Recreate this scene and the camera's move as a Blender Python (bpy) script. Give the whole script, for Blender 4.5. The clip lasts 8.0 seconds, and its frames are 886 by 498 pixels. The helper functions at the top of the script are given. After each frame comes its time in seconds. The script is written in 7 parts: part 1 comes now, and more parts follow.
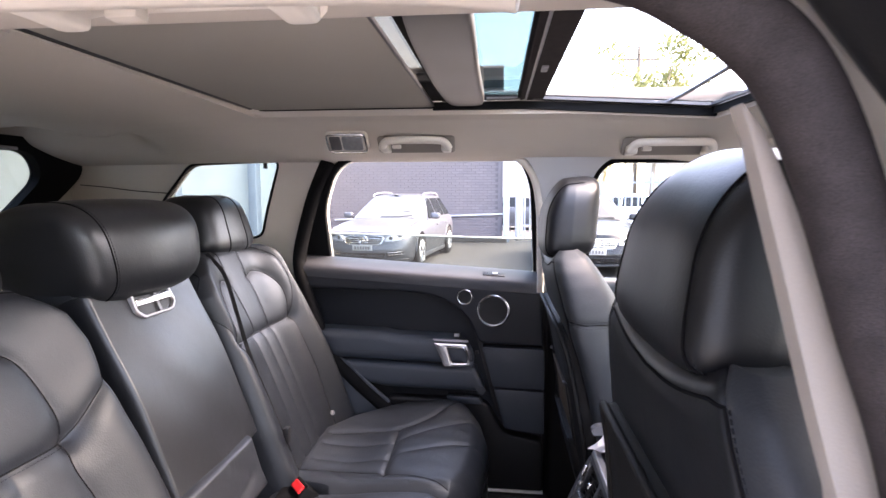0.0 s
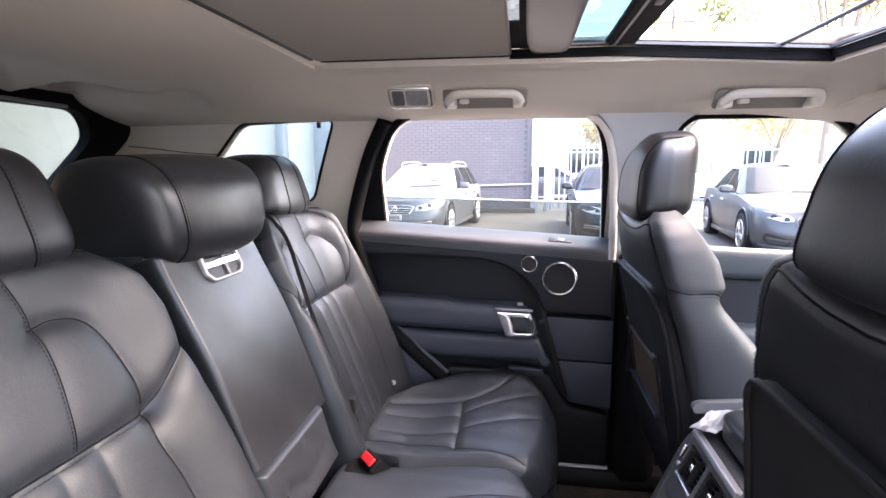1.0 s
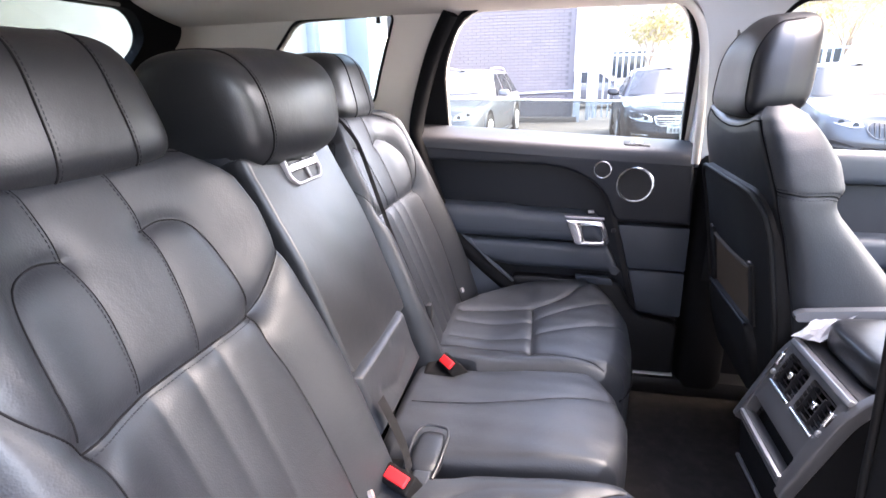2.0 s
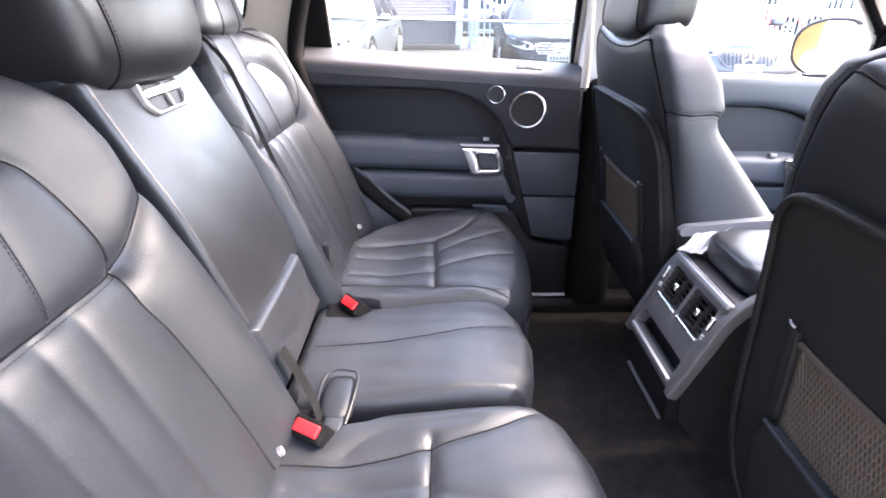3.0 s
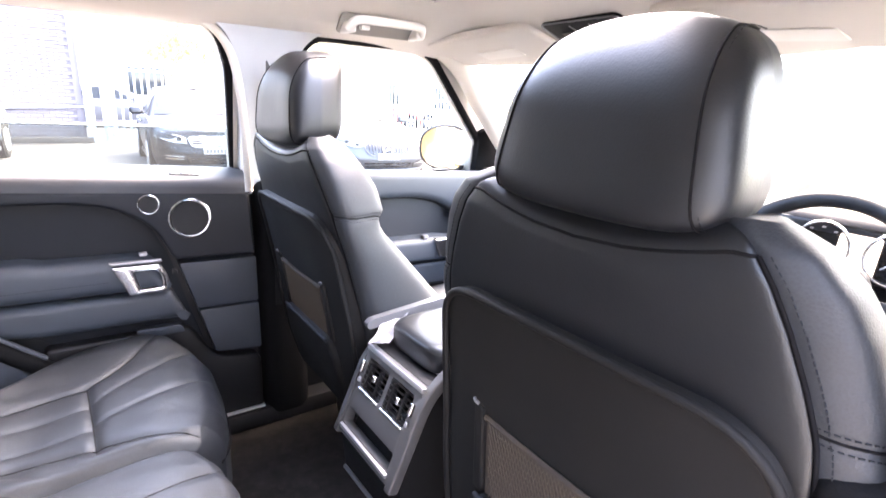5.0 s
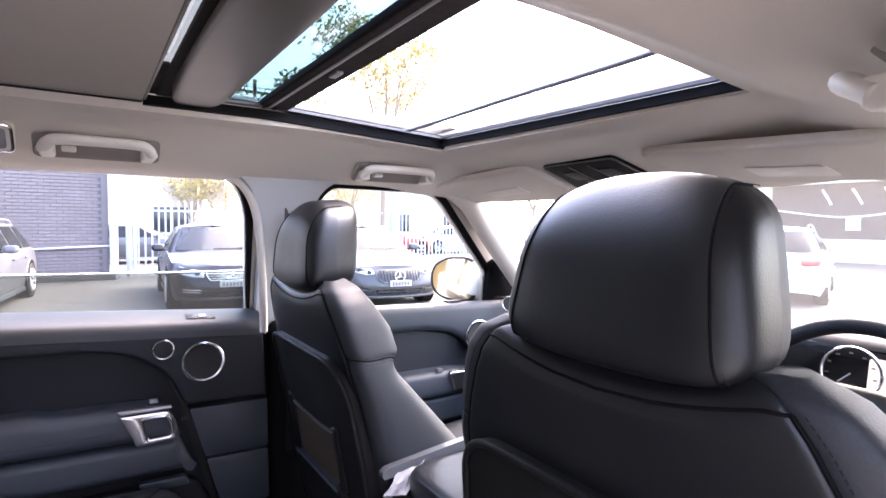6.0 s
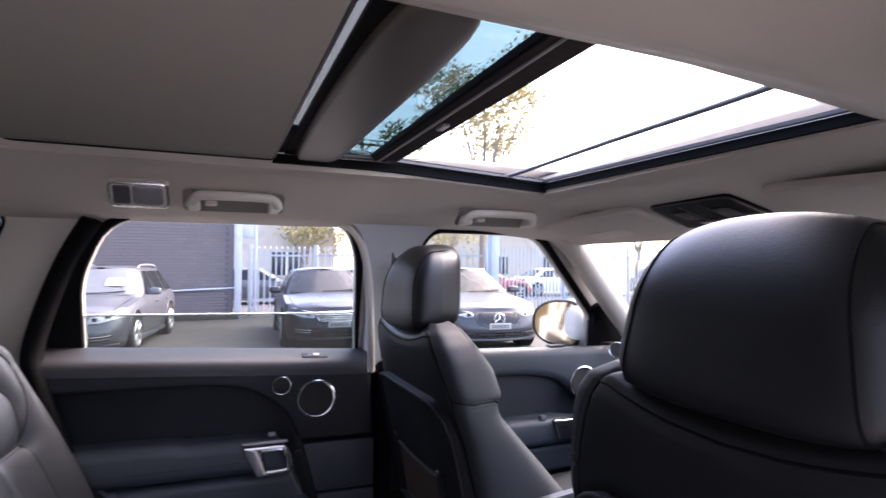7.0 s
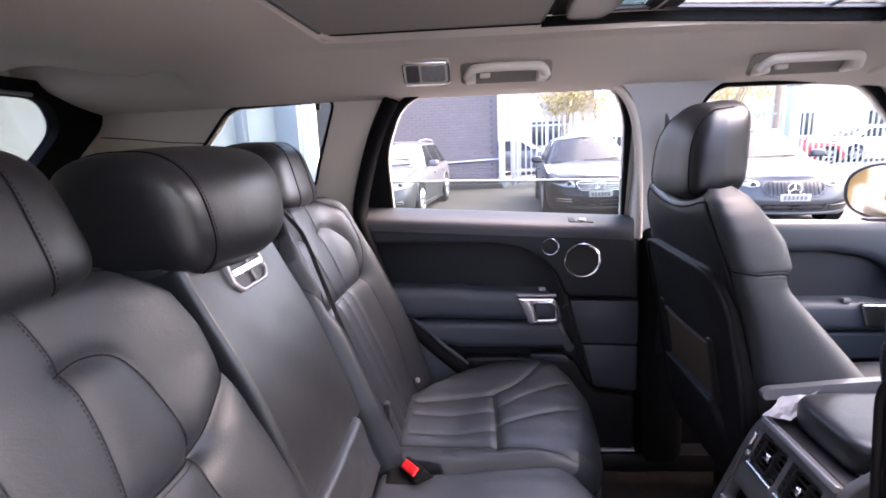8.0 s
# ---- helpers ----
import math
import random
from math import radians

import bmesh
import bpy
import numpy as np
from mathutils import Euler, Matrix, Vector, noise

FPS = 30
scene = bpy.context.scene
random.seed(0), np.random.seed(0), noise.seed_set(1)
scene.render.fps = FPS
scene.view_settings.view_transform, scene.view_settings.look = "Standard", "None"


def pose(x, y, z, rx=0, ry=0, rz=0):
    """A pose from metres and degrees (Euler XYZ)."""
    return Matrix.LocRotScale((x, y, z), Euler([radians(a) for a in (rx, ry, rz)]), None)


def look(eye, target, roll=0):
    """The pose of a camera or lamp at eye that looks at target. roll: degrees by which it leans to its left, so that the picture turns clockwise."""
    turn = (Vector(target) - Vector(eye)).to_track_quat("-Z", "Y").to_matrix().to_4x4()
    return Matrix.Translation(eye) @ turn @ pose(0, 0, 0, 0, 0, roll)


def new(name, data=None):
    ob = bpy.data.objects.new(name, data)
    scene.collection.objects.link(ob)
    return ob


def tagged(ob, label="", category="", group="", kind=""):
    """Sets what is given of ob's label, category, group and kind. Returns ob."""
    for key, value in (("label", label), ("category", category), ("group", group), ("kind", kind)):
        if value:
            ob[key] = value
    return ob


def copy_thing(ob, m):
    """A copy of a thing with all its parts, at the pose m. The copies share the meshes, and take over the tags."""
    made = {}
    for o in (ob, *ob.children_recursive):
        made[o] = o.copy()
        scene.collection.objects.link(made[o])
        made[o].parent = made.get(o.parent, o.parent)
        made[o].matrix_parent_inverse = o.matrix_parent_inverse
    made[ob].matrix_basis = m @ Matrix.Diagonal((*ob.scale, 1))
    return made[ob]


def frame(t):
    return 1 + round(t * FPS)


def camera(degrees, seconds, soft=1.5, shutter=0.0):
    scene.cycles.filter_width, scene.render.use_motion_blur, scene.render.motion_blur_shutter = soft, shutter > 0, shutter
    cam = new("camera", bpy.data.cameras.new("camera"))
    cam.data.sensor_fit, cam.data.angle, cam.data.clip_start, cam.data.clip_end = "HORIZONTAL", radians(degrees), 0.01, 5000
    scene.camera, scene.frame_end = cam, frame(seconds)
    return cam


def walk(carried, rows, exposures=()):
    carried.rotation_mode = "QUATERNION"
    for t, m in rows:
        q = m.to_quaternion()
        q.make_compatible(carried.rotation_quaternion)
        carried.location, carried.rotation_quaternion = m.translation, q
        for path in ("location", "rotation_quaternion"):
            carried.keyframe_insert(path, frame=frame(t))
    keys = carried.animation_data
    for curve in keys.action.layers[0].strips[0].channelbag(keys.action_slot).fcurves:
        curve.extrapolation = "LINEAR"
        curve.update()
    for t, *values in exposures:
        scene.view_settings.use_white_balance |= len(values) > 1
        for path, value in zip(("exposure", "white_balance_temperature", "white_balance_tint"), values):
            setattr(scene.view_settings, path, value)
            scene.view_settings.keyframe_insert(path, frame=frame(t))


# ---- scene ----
cam = camera(80.1, 8.0, shutter=0.2)

PATH = [
    (0, (0.009, -0.985, 1.413), (-0.194, 0.994, 1.210), -0.01),
    (0.5, (-0.057, -0.937, 1.401), (-0.305, 1.034, 1.175), -0.05),
    (1, (-0.123, -0.912, 1.383), (-0.411, 1.042, 1.071), -0.10),
    (1.5, (-0.179, -0.908, 1.373), (-0.573, 1.001, 0.930), -0.61),
    (1.7, (-0.203, -0.903, 1.366), (-0.635, 0.981, 0.849), -0.86),
    (2.8, (-0.255, -0.845, 1.338), (-0.356, 0.965, 0.495), -0.39),
    (3, (-0.254, -0.838, 1.334), (-0.242, 0.967, 0.471), 0.15),
    (3.5, (-0.254, -0.815, 1.323), (0.154, 0.927, 0.429), 2.23),
    (4, (-0.246, -0.801, 1.326), (0.507, 0.828, 0.442), 3.92),
    (4.5, (-0.243, -0.795, 1.350), (0.771, 0.750, 0.587), 3.43),
    (5, (-0.241, -0.790, 1.368), (0.877, 0.776, 0.828), 2.63),
    (5.2, (-0.244, -0.790, 1.376), (0.895, 0.797, 0.947), 2.32),
    (6.3, (-0.245, -0.786, 1.403), (0.850, 0.887, 1.408), 0.23),
    (6.5, (-0.248, -0.790, 1.403), (0.814, 0.904, 1.450), 0.00),
    (7, (-0.260, -0.796, 1.403), (0.527, 1.041, 1.476), 0.06),
    (7.5, (-0.283, -0.809, 1.398), (-0.064, 1.172, 1.231), -0.48),
    (8, (-0.285, -0.829, 1.396), (-0.443, 1.125, 0.999), -2.26),
]
EXPOSURES = [
    (0, 4.60, 7500, 23), (0.5, 4.72, 7450, 23), (1, 4.80, 7450, 22), (1.5, 5.02, 7350, 21), (3, 5.64, 7250, 21), (3.5, 5.82, 7300, 21),
    (4.5, 6.36, 7900, 22), (5.2, 5.78, 7500, 21), (6.3, 4.24, 7100, 26), (7, 3.62, 6980, 26), (7.4, 3.69, 6980, 28), (8, 4.44, 7230, 28),
]
walk(cam, [(t, look(eye, target, roll)) for t, eye, target, roll in PATH], EXPOSURES)

# ---- light ----
world = bpy.data.worlds.new("world")
scene.world = world
world.use_nodes = True
wn = world.node_tree.nodes
sky = wn.new("ShaderNodeTexSky")
sky.sky_type = "NISHITA"
sky.sun_disc = False
sky.sun_elevation, sky.sun_rotation = radians(48), radians(77)
sky.air_density, sky.dust_density, sky.ozone_density = 1.0, 3.0, 1.0
wn["Background"].inputs["Strength"].default_value = 0.15
world.node_tree.links.new(sky.outputs[0], wn["Background"].inputs["Color"])
sun_data = bpy.data.lights.new("sun", "SUN")
sun_data.energy, sun_data.angle, sun_data.color = 0.45, radians(80), (1.0, 0.98, 0.96)
sun = new("sun", sun_data)
# a hazy sun stands high ahead of the car, a little to its left
sun.matrix_world = look((9, 2.0, 10.5), (0, 0, 0))


# ---- materials ----
def material(name, base, rough=0.5, metal=0.0, var=0.15, scale=6.0, fine=220.0, bump=0.15, spec=0.5, coat=0.0, dirt=None, stretch=(1, 1, 1), per_object=0.0, cell=False, wrinkle=0.0):
    m = bpy.data.materials.new(name)
    m.use_nodes = True
    n, l = m.node_tree.nodes, m.node_tree.links
    b = n["Principled BSDF"]
    co = n.new("ShaderNodeTexCoord")
    mp = n.new("ShaderNodeMapping")
    mp.inputs["Scale"].default_value = stretch
    l.new(co.outputs["Object"], mp.inputs["Vector"])
    big = n.new("ShaderNodeTexNoise")
    big.inputs["Scale"].default_value, big.inputs["Detail"].default_value = scale, 5.0
    l.new(mp.outputs[0], big.inputs["Vector"])
    if cell:
        small = n.new("ShaderNodeTexVoronoi")
        small.inputs["Scale"].default_value = fine
        small_out = small.outputs["Distance"]
    else:
        small = n.new("ShaderNodeTexNoise")
        small.inputs["Scale"].default_value, small.inputs["Detail"].default_value = fine, 3.0
        small_out = small.outputs["Fac"]
    l.new(mp.outputs[0], small.inputs["Vector"])
    dark = tuple(c * (1 - var) for c in base) + (1,)
    lite = tuple(min(1, c * (1 + var)) for c in base) + (1,)
    ramp = n.new("ShaderNodeMix")
    ramp.data_type = "RGBA"
    ramp.inputs["A"].default_value, ramp.inputs["B"].default_value = dark, lite
    l.new(big.outputs["Fac"], ramp.inputs["Factor"])
    col = ramp.outputs["Result"]
    fine_mix = n.new("ShaderNodeMix")
    fine_mix.data_type, fine_mix.blend_type = "RGBA", "MULTIPLY"
    fine_mix.inputs["Factor"].default_value = min(1.0, var * 1.5)
    l.new(col, fine_mix.inputs["A"])
    l.new(small_out, fine_mix.inputs["B"])
    col = fine_mix.outputs["Result"]
    if dirt:
        spot = n.new("ShaderNodeTexNoise")
        spot.inputs["Scale"].default_value, spot.inputs["Detail"].default_value = dirt[1], 8.0
        l.new(mp.outputs[0], spot.inputs["Vector"])
        mr = n.new("ShaderNodeMapRange")
        mr.inputs["From Min"].default_value, mr.inputs["From Max"].default_value = 0.52, 0.75
        mr.inputs["To Max"].default_value = dirt[2]
        l.new(spot.outputs["Fac"], mr.inputs["Value"])
        dm = n.new("ShaderNodeMix")
        dm.data_type = "RGBA"
        l.new(mr.outputs[0], dm.inputs["Factor"])
        l.new(col, dm.inputs["A"])
        dm.inputs["B"].default_value = dirt[0] + (1,)
        col = dm.outputs["Result"]
    if per_object:
        info = n.new("ShaderNodeObjectInfo")
        pr = n.new("ShaderNodeMapRange")
        pr.inputs["To Min"].default_value, pr.inputs["To Max"].default_value = 1 - per_object, 1 + per_object
        l.new(info.outputs["Random"], pr.inputs["Value"])
        hv = n.new("ShaderNodeHueSaturation")
        l.new(pr.outputs[0], hv.inputs["Value"])
        l.new(col, hv.inputs["Color"])
        col = hv.outputs["Color"]
    l.new(col, b.inputs["Base Color"])
    rr = n.new("ShaderNodeMapRange")
    rr.inputs["To Min"].default_value, rr.inputs["To Max"].default_value = max(0.02, rough - 0.08), min(1, rough + 0.08)
    l.new(big.outputs["Fac"], rr.inputs["Value"])
    l.new(rr.outputs[0], b.inputs["Roughness"])
    b.inputs["Metallic"].default_value = metal
    b.inputs["Specular IOR Level"].default_value = spec
    b.inputs["Coat Weight"].default_value = coat
    b.inputs["Coat Roughness"].default_value = 0.08
    if bump:
        bp = n.new("ShaderNodeBump")
        bp.inputs["Strength"].default_value, bp.inputs["Distance"].default_value = bump, 0.001
        l.new(small_out, bp.inputs["Height"])
        l.new(bp.outputs[0], b.inputs["Normal"])
        if wrinkle:
            wv = n.new("ShaderNodeTexNoise")
            wv.inputs["Scale"].default_value, wv.inputs["Detail"].default_value, wv.inputs["Distortion"].default_value = 16.0, 4.0, 0.8
            l.new(mp.outputs[0], wv.inputs["Vector"])
            wb = n.new("ShaderNodeBump")
            wb.inputs["Strength"].default_value, wb.inputs["Distance"].default_value = wrinkle, 0.006
            l.new(wv.outputs["Fac"], wb.inputs["Height"])
            l.new(wb.outputs[0], bp.inputs["Normal"])
    return m


def glass(name, tint, rough=0.0, dust=0.0):
    """A thin pane: clear or tinted, with a mirror sheen that grows to grazing angles."""
    m = bpy.data.materials.new(name)
    m.use_nodes = True
    n, l = m.node_tree.nodes, m.node_tree.links
    n.remove(n["Principled BSDF"])
    tr, gl, mx, fr, pw, ad = (n.new(k) for k in ("ShaderNodeBsdfTransparent", "ShaderNodeBsdfGlossy", "ShaderNodeMixShader", "ShaderNodeLayerWeight", "ShaderNodeMath", "ShaderNodeMath"))
    tr.inputs["Color"].default_value = tint + (1,)
    gl.inputs["Roughness"].default_value = rough
    fr.inputs["Blend"].default_value = 0.5
    pw.operation, pw.inputs[1].default_value = "POWER", 4.0
    ad.operation, ad.inputs[1].default_value, ad.inputs[2].default_value = "MULTIPLY_ADD", 0.55, 0.025
    l.new(fr.outputs["Facing"], pw.inputs[0])
    l.new(pw.outputs[0], ad.inputs[0])
    l.new(ad.outputs[0], mx.inputs[0])
    l.new(tr.outputs[0], mx.inputs[1])
    l.new(gl.outputs[0], mx.inputs[2])
    last = mx
    if dust:
        # a thin uneven film of dust that catches the daylight
        df, m2, nz, mr = (n.new(k) for k in ("ShaderNodeBsdfTranslucent", "ShaderNodeMixShader", "ShaderNodeTexNoise", "ShaderNodeMapRange"))
        df.inputs["Color"].default_value = (0.80, 0.80, 0.76, 1)
        nz.inputs["Scale"].default_value, nz.inputs["Detail"].default_value = 7.0, 6.0
        mr.inputs["To Min"].default_value, mr.inputs["To Max"].default_value = dust * 0.6, dust * 1.4
        l.new(nz.outputs["Fac"], mr.inputs["Value"])
        l.new(mr.outputs[0], m2.inputs[0])
        l.new(mx.outputs[0], m2.inputs[1])
        l.new(df.outputs[0], m2.inputs[2])
        last = m2
    l.new(last.outputs[0], n["Material Output"].inputs["Surface"])
    return m


def glow(name, colour, strength):
    m = bpy.data.materials.new(name)
    m.use_nodes = True
    b = m.node_tree.nodes["Principled BSDF"]
    b.inputs["Base Color"].default_value = colour + (1,)
    b.inputs["Emission Color"].default_value = colour + (1,)
    b.inputs["Emission Strength"].default_value = strength
    return m


LEATHER = material("black_leather", (0.0104, 0.0122, 0.0160), 0.47, var=0.18, scale=9, fine=420, bump=0.15, spec=0.46, cell=True, wrinkle=0.20)
LEATHER_WORN = material("worn_black_leather", (0.0162, 0.0188, 0.0238), 0.49, var=0.2, scale=14, fine=380, bump=0.18, spec=0.48, cell=True, wrinkle=0.22)
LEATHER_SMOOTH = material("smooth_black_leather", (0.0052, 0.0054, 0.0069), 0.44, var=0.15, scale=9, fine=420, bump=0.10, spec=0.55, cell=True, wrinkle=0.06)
LEATHER_GLOSS = material("glossy_black_leather", (0.0085, 0.0093, 0.0115), 0.40, var=0.18, scale=9, fine=420, bump=0.12, spec=0.58, cell=True, wrinkle=0.16)
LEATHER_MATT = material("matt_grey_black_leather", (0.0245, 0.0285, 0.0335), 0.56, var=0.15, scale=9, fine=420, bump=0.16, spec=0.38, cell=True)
for m in (LEATHER, LEATHER_WORN, LEATHER_SMOOTH, LEATHER_GLOSS):  # bluish tint painted into the sheen, to cool the warm light it mirrors
    m.node_tree.nodes["Principled BSDF"].inputs["Specular Tint"].default_value = (0.89, 0.96, 1.0, 1)
THREAD = material("grey_thread", (0.022, 0.0245, 0.0285), 0.85, fine=900, bump=0.1, spec=0.1)
# Black tubes in the creases draw seam shade as lines; also real piping.
SHADOW_SEAM = material("black_seam_shadow_piping", (0.005, 0.005, 0.006), 0.8, fine=600, bump=0.1, spec=0.08)
TRIM = material("black_soft_trim", (0.0155, 0.0178, 0.0228), 0.56, var=0.2, scale=5, fine=600, bump=0.2, spec=0.26)
LEDGE = material("dark_grey_soft_ledge", (0.028, 0.030, 0.036), 0.5, var=0.15, scale=5, fine=600, bump=0.2, spec=0.5)
TRIM_BLUE = material("slate_grey_trim", (0.037, 0.046, 0.059), 0.5, var=0.15, scale=5, fine=600, bump=0.2, spec=0.45)
# Half as bright as TRIM: shade of the door scoop put into the colour.
RECESS_SHADE = material("navy_black_recess_shade", (0.0078, 0.0096, 0.0132), 0.6, var=0.2, scale=6, fine=700, bump=0.2, spec=0.25)
HARD_BACK = material("matt_black_hard_plastic", (0.0080, 0.0079, 0.0080), 0.65, var=0.2, scale=7, fine=800, bump=0.3, spec=0.2)
PLASTIC = material("black_plastic", (0.011, 0.0112, 0.0125), 0.46, var=0.2, scale=8, fine=700, bump=0.12, spec=0.32)
RUBBER = material("black_rubber_seal", (0.0058, 0.0060, 0.0068), 0.8, var=0.3, scale=20, fine=900, bump=0.3, spec=0.10)
FELT = material("dark_felt_seal", (0.052, 0.045, 0.046), 0.95, var=0.5, scale=60, fine=1200, bump=0.8, spec=0.1)
LINER = material("warm_grey_headliner_fabric", (0.58, 0.535, 0.48), 0.92, var=0.06, scale=3, fine=900, bump=0.25, spec=0.15)
LINER_PLASTIC = material("warm_grey_pillar_plastic", (0.60, 0.56, 0.50), 0.55, var=0.05, scale=4, fine=800, bump=0.1, spec=0.35)
HANDLE = material("pale_beige_handle_plastic", (0.68, 0.64, 0.575), 0.42, var=0.04, scale=4, fine=800, bump=0.06, spec=0.4)
OPENING_TRIM = material("taupe_opening_trim", (0.25, 0.228, 0.205), 0.75, var=0.08, scale=5, fine=700, bump=0.2, spec=0.2)
BLIND = material("grey_blind_fabric", (0.335, 0.318, 0.29), 0.95, var=0.06, scale=3, fine=900, bump=0.25, spec=0.1)
BEAM = material("satin_taupe_beam", (0.085, 0.077, 0.069), 0.36, var=0.06, scale=5, fine=800, bump=0.08, spec=0.6)
LINER_COOL = material("pale_grey_pillar_plastic", (0.50, 0.51, 0.52), 0.6, var=0.05, scale=4, fine=800, bump=0.1, spec=0.3)
CARPET = material("dark_brown_carpet", (0.042, 0.037, 0.0345), 0.97, var=0.5, scale=30, fine=700, bump=1.0, spec=0.1, dirt=((0.054, 0.047, 0.043), 40, 0.35))
CHROME = material("satin_chrome", (0.72, 0.72, 0.73), 0.22, 1.0, var=0.04, scale=10, fine=300, bump=0.0)
PLATE = material("brushed_bright_plate", (0.72, 0.72, 0.73), 0.5, 0.3, var=0.06, scale=10, fine=500, bump=0.1)
SILVER = material("silver_painted_plastic", (0.30, 0.30, 0.31), 0.38, 0.6, var=0.06, scale=8, fine=900, bump=0.05)
DARK_SILVER = material("dark_grey_metallic_plastic", (0.11, 0.11, 0.115), 0.42, 0.4, var=0.06, scale=8, fine=900, bump=0.05)
RAIL_SILVER = material("pale_satin_rail", (0.13, 0.135, 0.145), 0.40, 0.3, var=0.06, scale=8, fine=900, bump=0.05)
PANEL_GREY = material("satin_grey_plastic", (0.066, 0.066, 0.069), 0.42, 0.2, var=0.06, scale=8, fine=900, bump=0.05)
ARM_SILVER = material("bright_silver_plastic", (0.066, 0.066, 0.069), 0.44, 0.3, var=0.06, scale=8, fine=900, bump=0.05)
GRILLE = material("black_speaker_grille", (0.010, 0.010, 0.011), 0.6, var=0.3, scale=20, fine=900, bump=0.6, cell=True)
BELT = material("black_belt_webbing", (0.016, 0.0168, 0.0185), 0.8, var=0.2, scale=30, fine=500, bump=0.5, spec=0.15, stretch=(1, 1, 4))
RED = material("red_plastic_button", (0.62, 0.02, 0.025), 0.35, var=0.1, scale=20, fine=400, bump=0.05)
NET = material("brown_net_cord", (0.055, 0.042, 0.030), 0.85, var=0.2, scale=40, fine=900, bump=0.3)
NET_CLOTH = material("brown_pocket_lining", (0.045, 0.034, 0.025), 0.9, var=0.3, scale=40, fine=900, bump=0.5)
FILM = material("crumpled_clear_film", (0.62, 0.63, 0.66), 0.18, var=0.15, scale=60, fine=150, bump=0.8, coat=0.6)
NUMBER_PLATE = material("white_plate_enamel", (0.33, 0.33, 0.32), 0.5, var=0.1, bump=0)
WHITE_INK = material("white_ink", (0.75, 0.75, 0.75), 0.6, var=0.05, bump=0)
PANE = glass("clear_pane", (0.95, 0.97, 0.96))
PANE_DUSTY = glass("dusty_windscreen_pane", (0.74, 0.78, 0.755), dust=0.022)
PANE_GREEN = glass("green_tinted_pane", (0.60, 0.66, 0.655))
PANE_DOOR = glass("tinted_door_pane", (0.60, 0.655, 0.65), dust=0.006)
PANE_TEAL = glass("teal_roof_glass", (0.275, 0.35, 0.345))
PANE_WARM = glass("warm_roof_glass", (0.26, 0.25, 0.225))
PANE_EDGE = material("pale_glass_edge", (0.62, 0.70, 0.68), 0.25, var=0.05, bump=0)
MIRROR = material("mirror_silver", (0.52, 0.50, 0.46), 0.02, 1.0, var=0.0, bump=0)
WHITE_PAINT = material("white_car_paint", (0.78, 0.79, 0.80), 0.25, var=0.03, scale=3, fine=500, bump=0.0, coat=0.8)
SILVER_PAINT = material("silver_car_paint", (0.080, 0.085, 0.093), 0.32, 0.35, var=0.05, scale=3, fine=600, bump=0.0, spec=0.3, coat=0.1)
GREY_PAINT = material("pale_silver_car_paint", (0.055, 0.058, 0.063), 0.32, 0.35, var=0.05, scale=3, fine=600, bump=0.0, spec=0.3, coat=0.1)
BLACK_PAINT = material("black_car_paint", (0.008, 0.009, 0.011), 0.3, 0.0, var=0.1, scale=3, fine=600, bump=0.0, spec=0.28, coat=0.12)
RED_PAINT = material("red_car_paint", (0.32, 0.03, 0.025), 0.3, 0.0, var=0.05, scale=3, fine=600, bump=0.0, coat=0.9)
BLUE_PAINT = material("dark_blue_car_paint", (0.03, 0.05, 0.10), 0.3, 0.1, var=0.05, scale=3, fine=600, bump=0.0, coat=0.9)
CAR_GLASS = material("dark_car_window", (0.03, 0.036, 0.04), 0.08, var=0.25, scale=2, bump=0, spec=0.30)
# The sky mirrored in the windscreen is painted in as a pale base.
CAR_SCREEN = material("painted_sky_windscreen", (0.20, 0.22, 0.22), 0.10, var=0.25, scale=2, bump=0, coat=0.5)
LAMP_LENS = material("clear_headlamp_lens", (0.34, 0.35, 0.36), 0.12, 0.2, var=0.35, scale=14, fine=60, bump=0.2, coat=1.0)
TAIL_RED = material("red_tail_lamp_lens", (0.48, 0.02, 0.02), 0.15, var=0.2, scale=14, fine=60, bump=0.1, coat=1.0)
TYRE = material("tyre_rubber", (0.02, 0.02, 0.02), 0.85, var=0.3, scale=12, fine=200, bump=0.4, spec=0.2)
RIM = material("alloy_rim", (0.48, 0.47, 0.46), 0.35, 0.8, var=0.08, scale=12, bump=0)
ASPHALT = material("worn_concrete_yard", (0.068, 0.061, 0.054), 0.9, var=0.35, scale=0.7, fine=45, bump=0.8, dirt=((0.04, 0.036, 0.031), 1.1, 0.85))
CONCRETE = material("pale_bounce_concrete", (0.20, 0.19, 0.175), 0.85, var=0.12, scale=0.8, fine=70, bump=0.4, dirt=((0.22, 0.21, 0.19), 1.8, 0.4))
BRICK = material("dark_grey_painted_brick", (0.112, 0.106, 0.116), 0.8, var=0.14, scale=3, fine=70, bump=0.6, per_object=0.08)
MORTAR = material("dark_mortar", (0.094, 0.089, 0.098), 0.95, var=0.2, scale=6, fine=90, bump=0.7)
TAN_WALL = material("tan_rendered_wall", (0.30, 0.22, 0.11), 0.85, var=0.1, scale=1.0, fine=50, bump=0.3)
GREY_WALL = material("cool_grey_rendered_wall", (0.34, 0.37, 0.41), 0.85, var=0.08, scale=1.0, fine=50, bump=0.3)
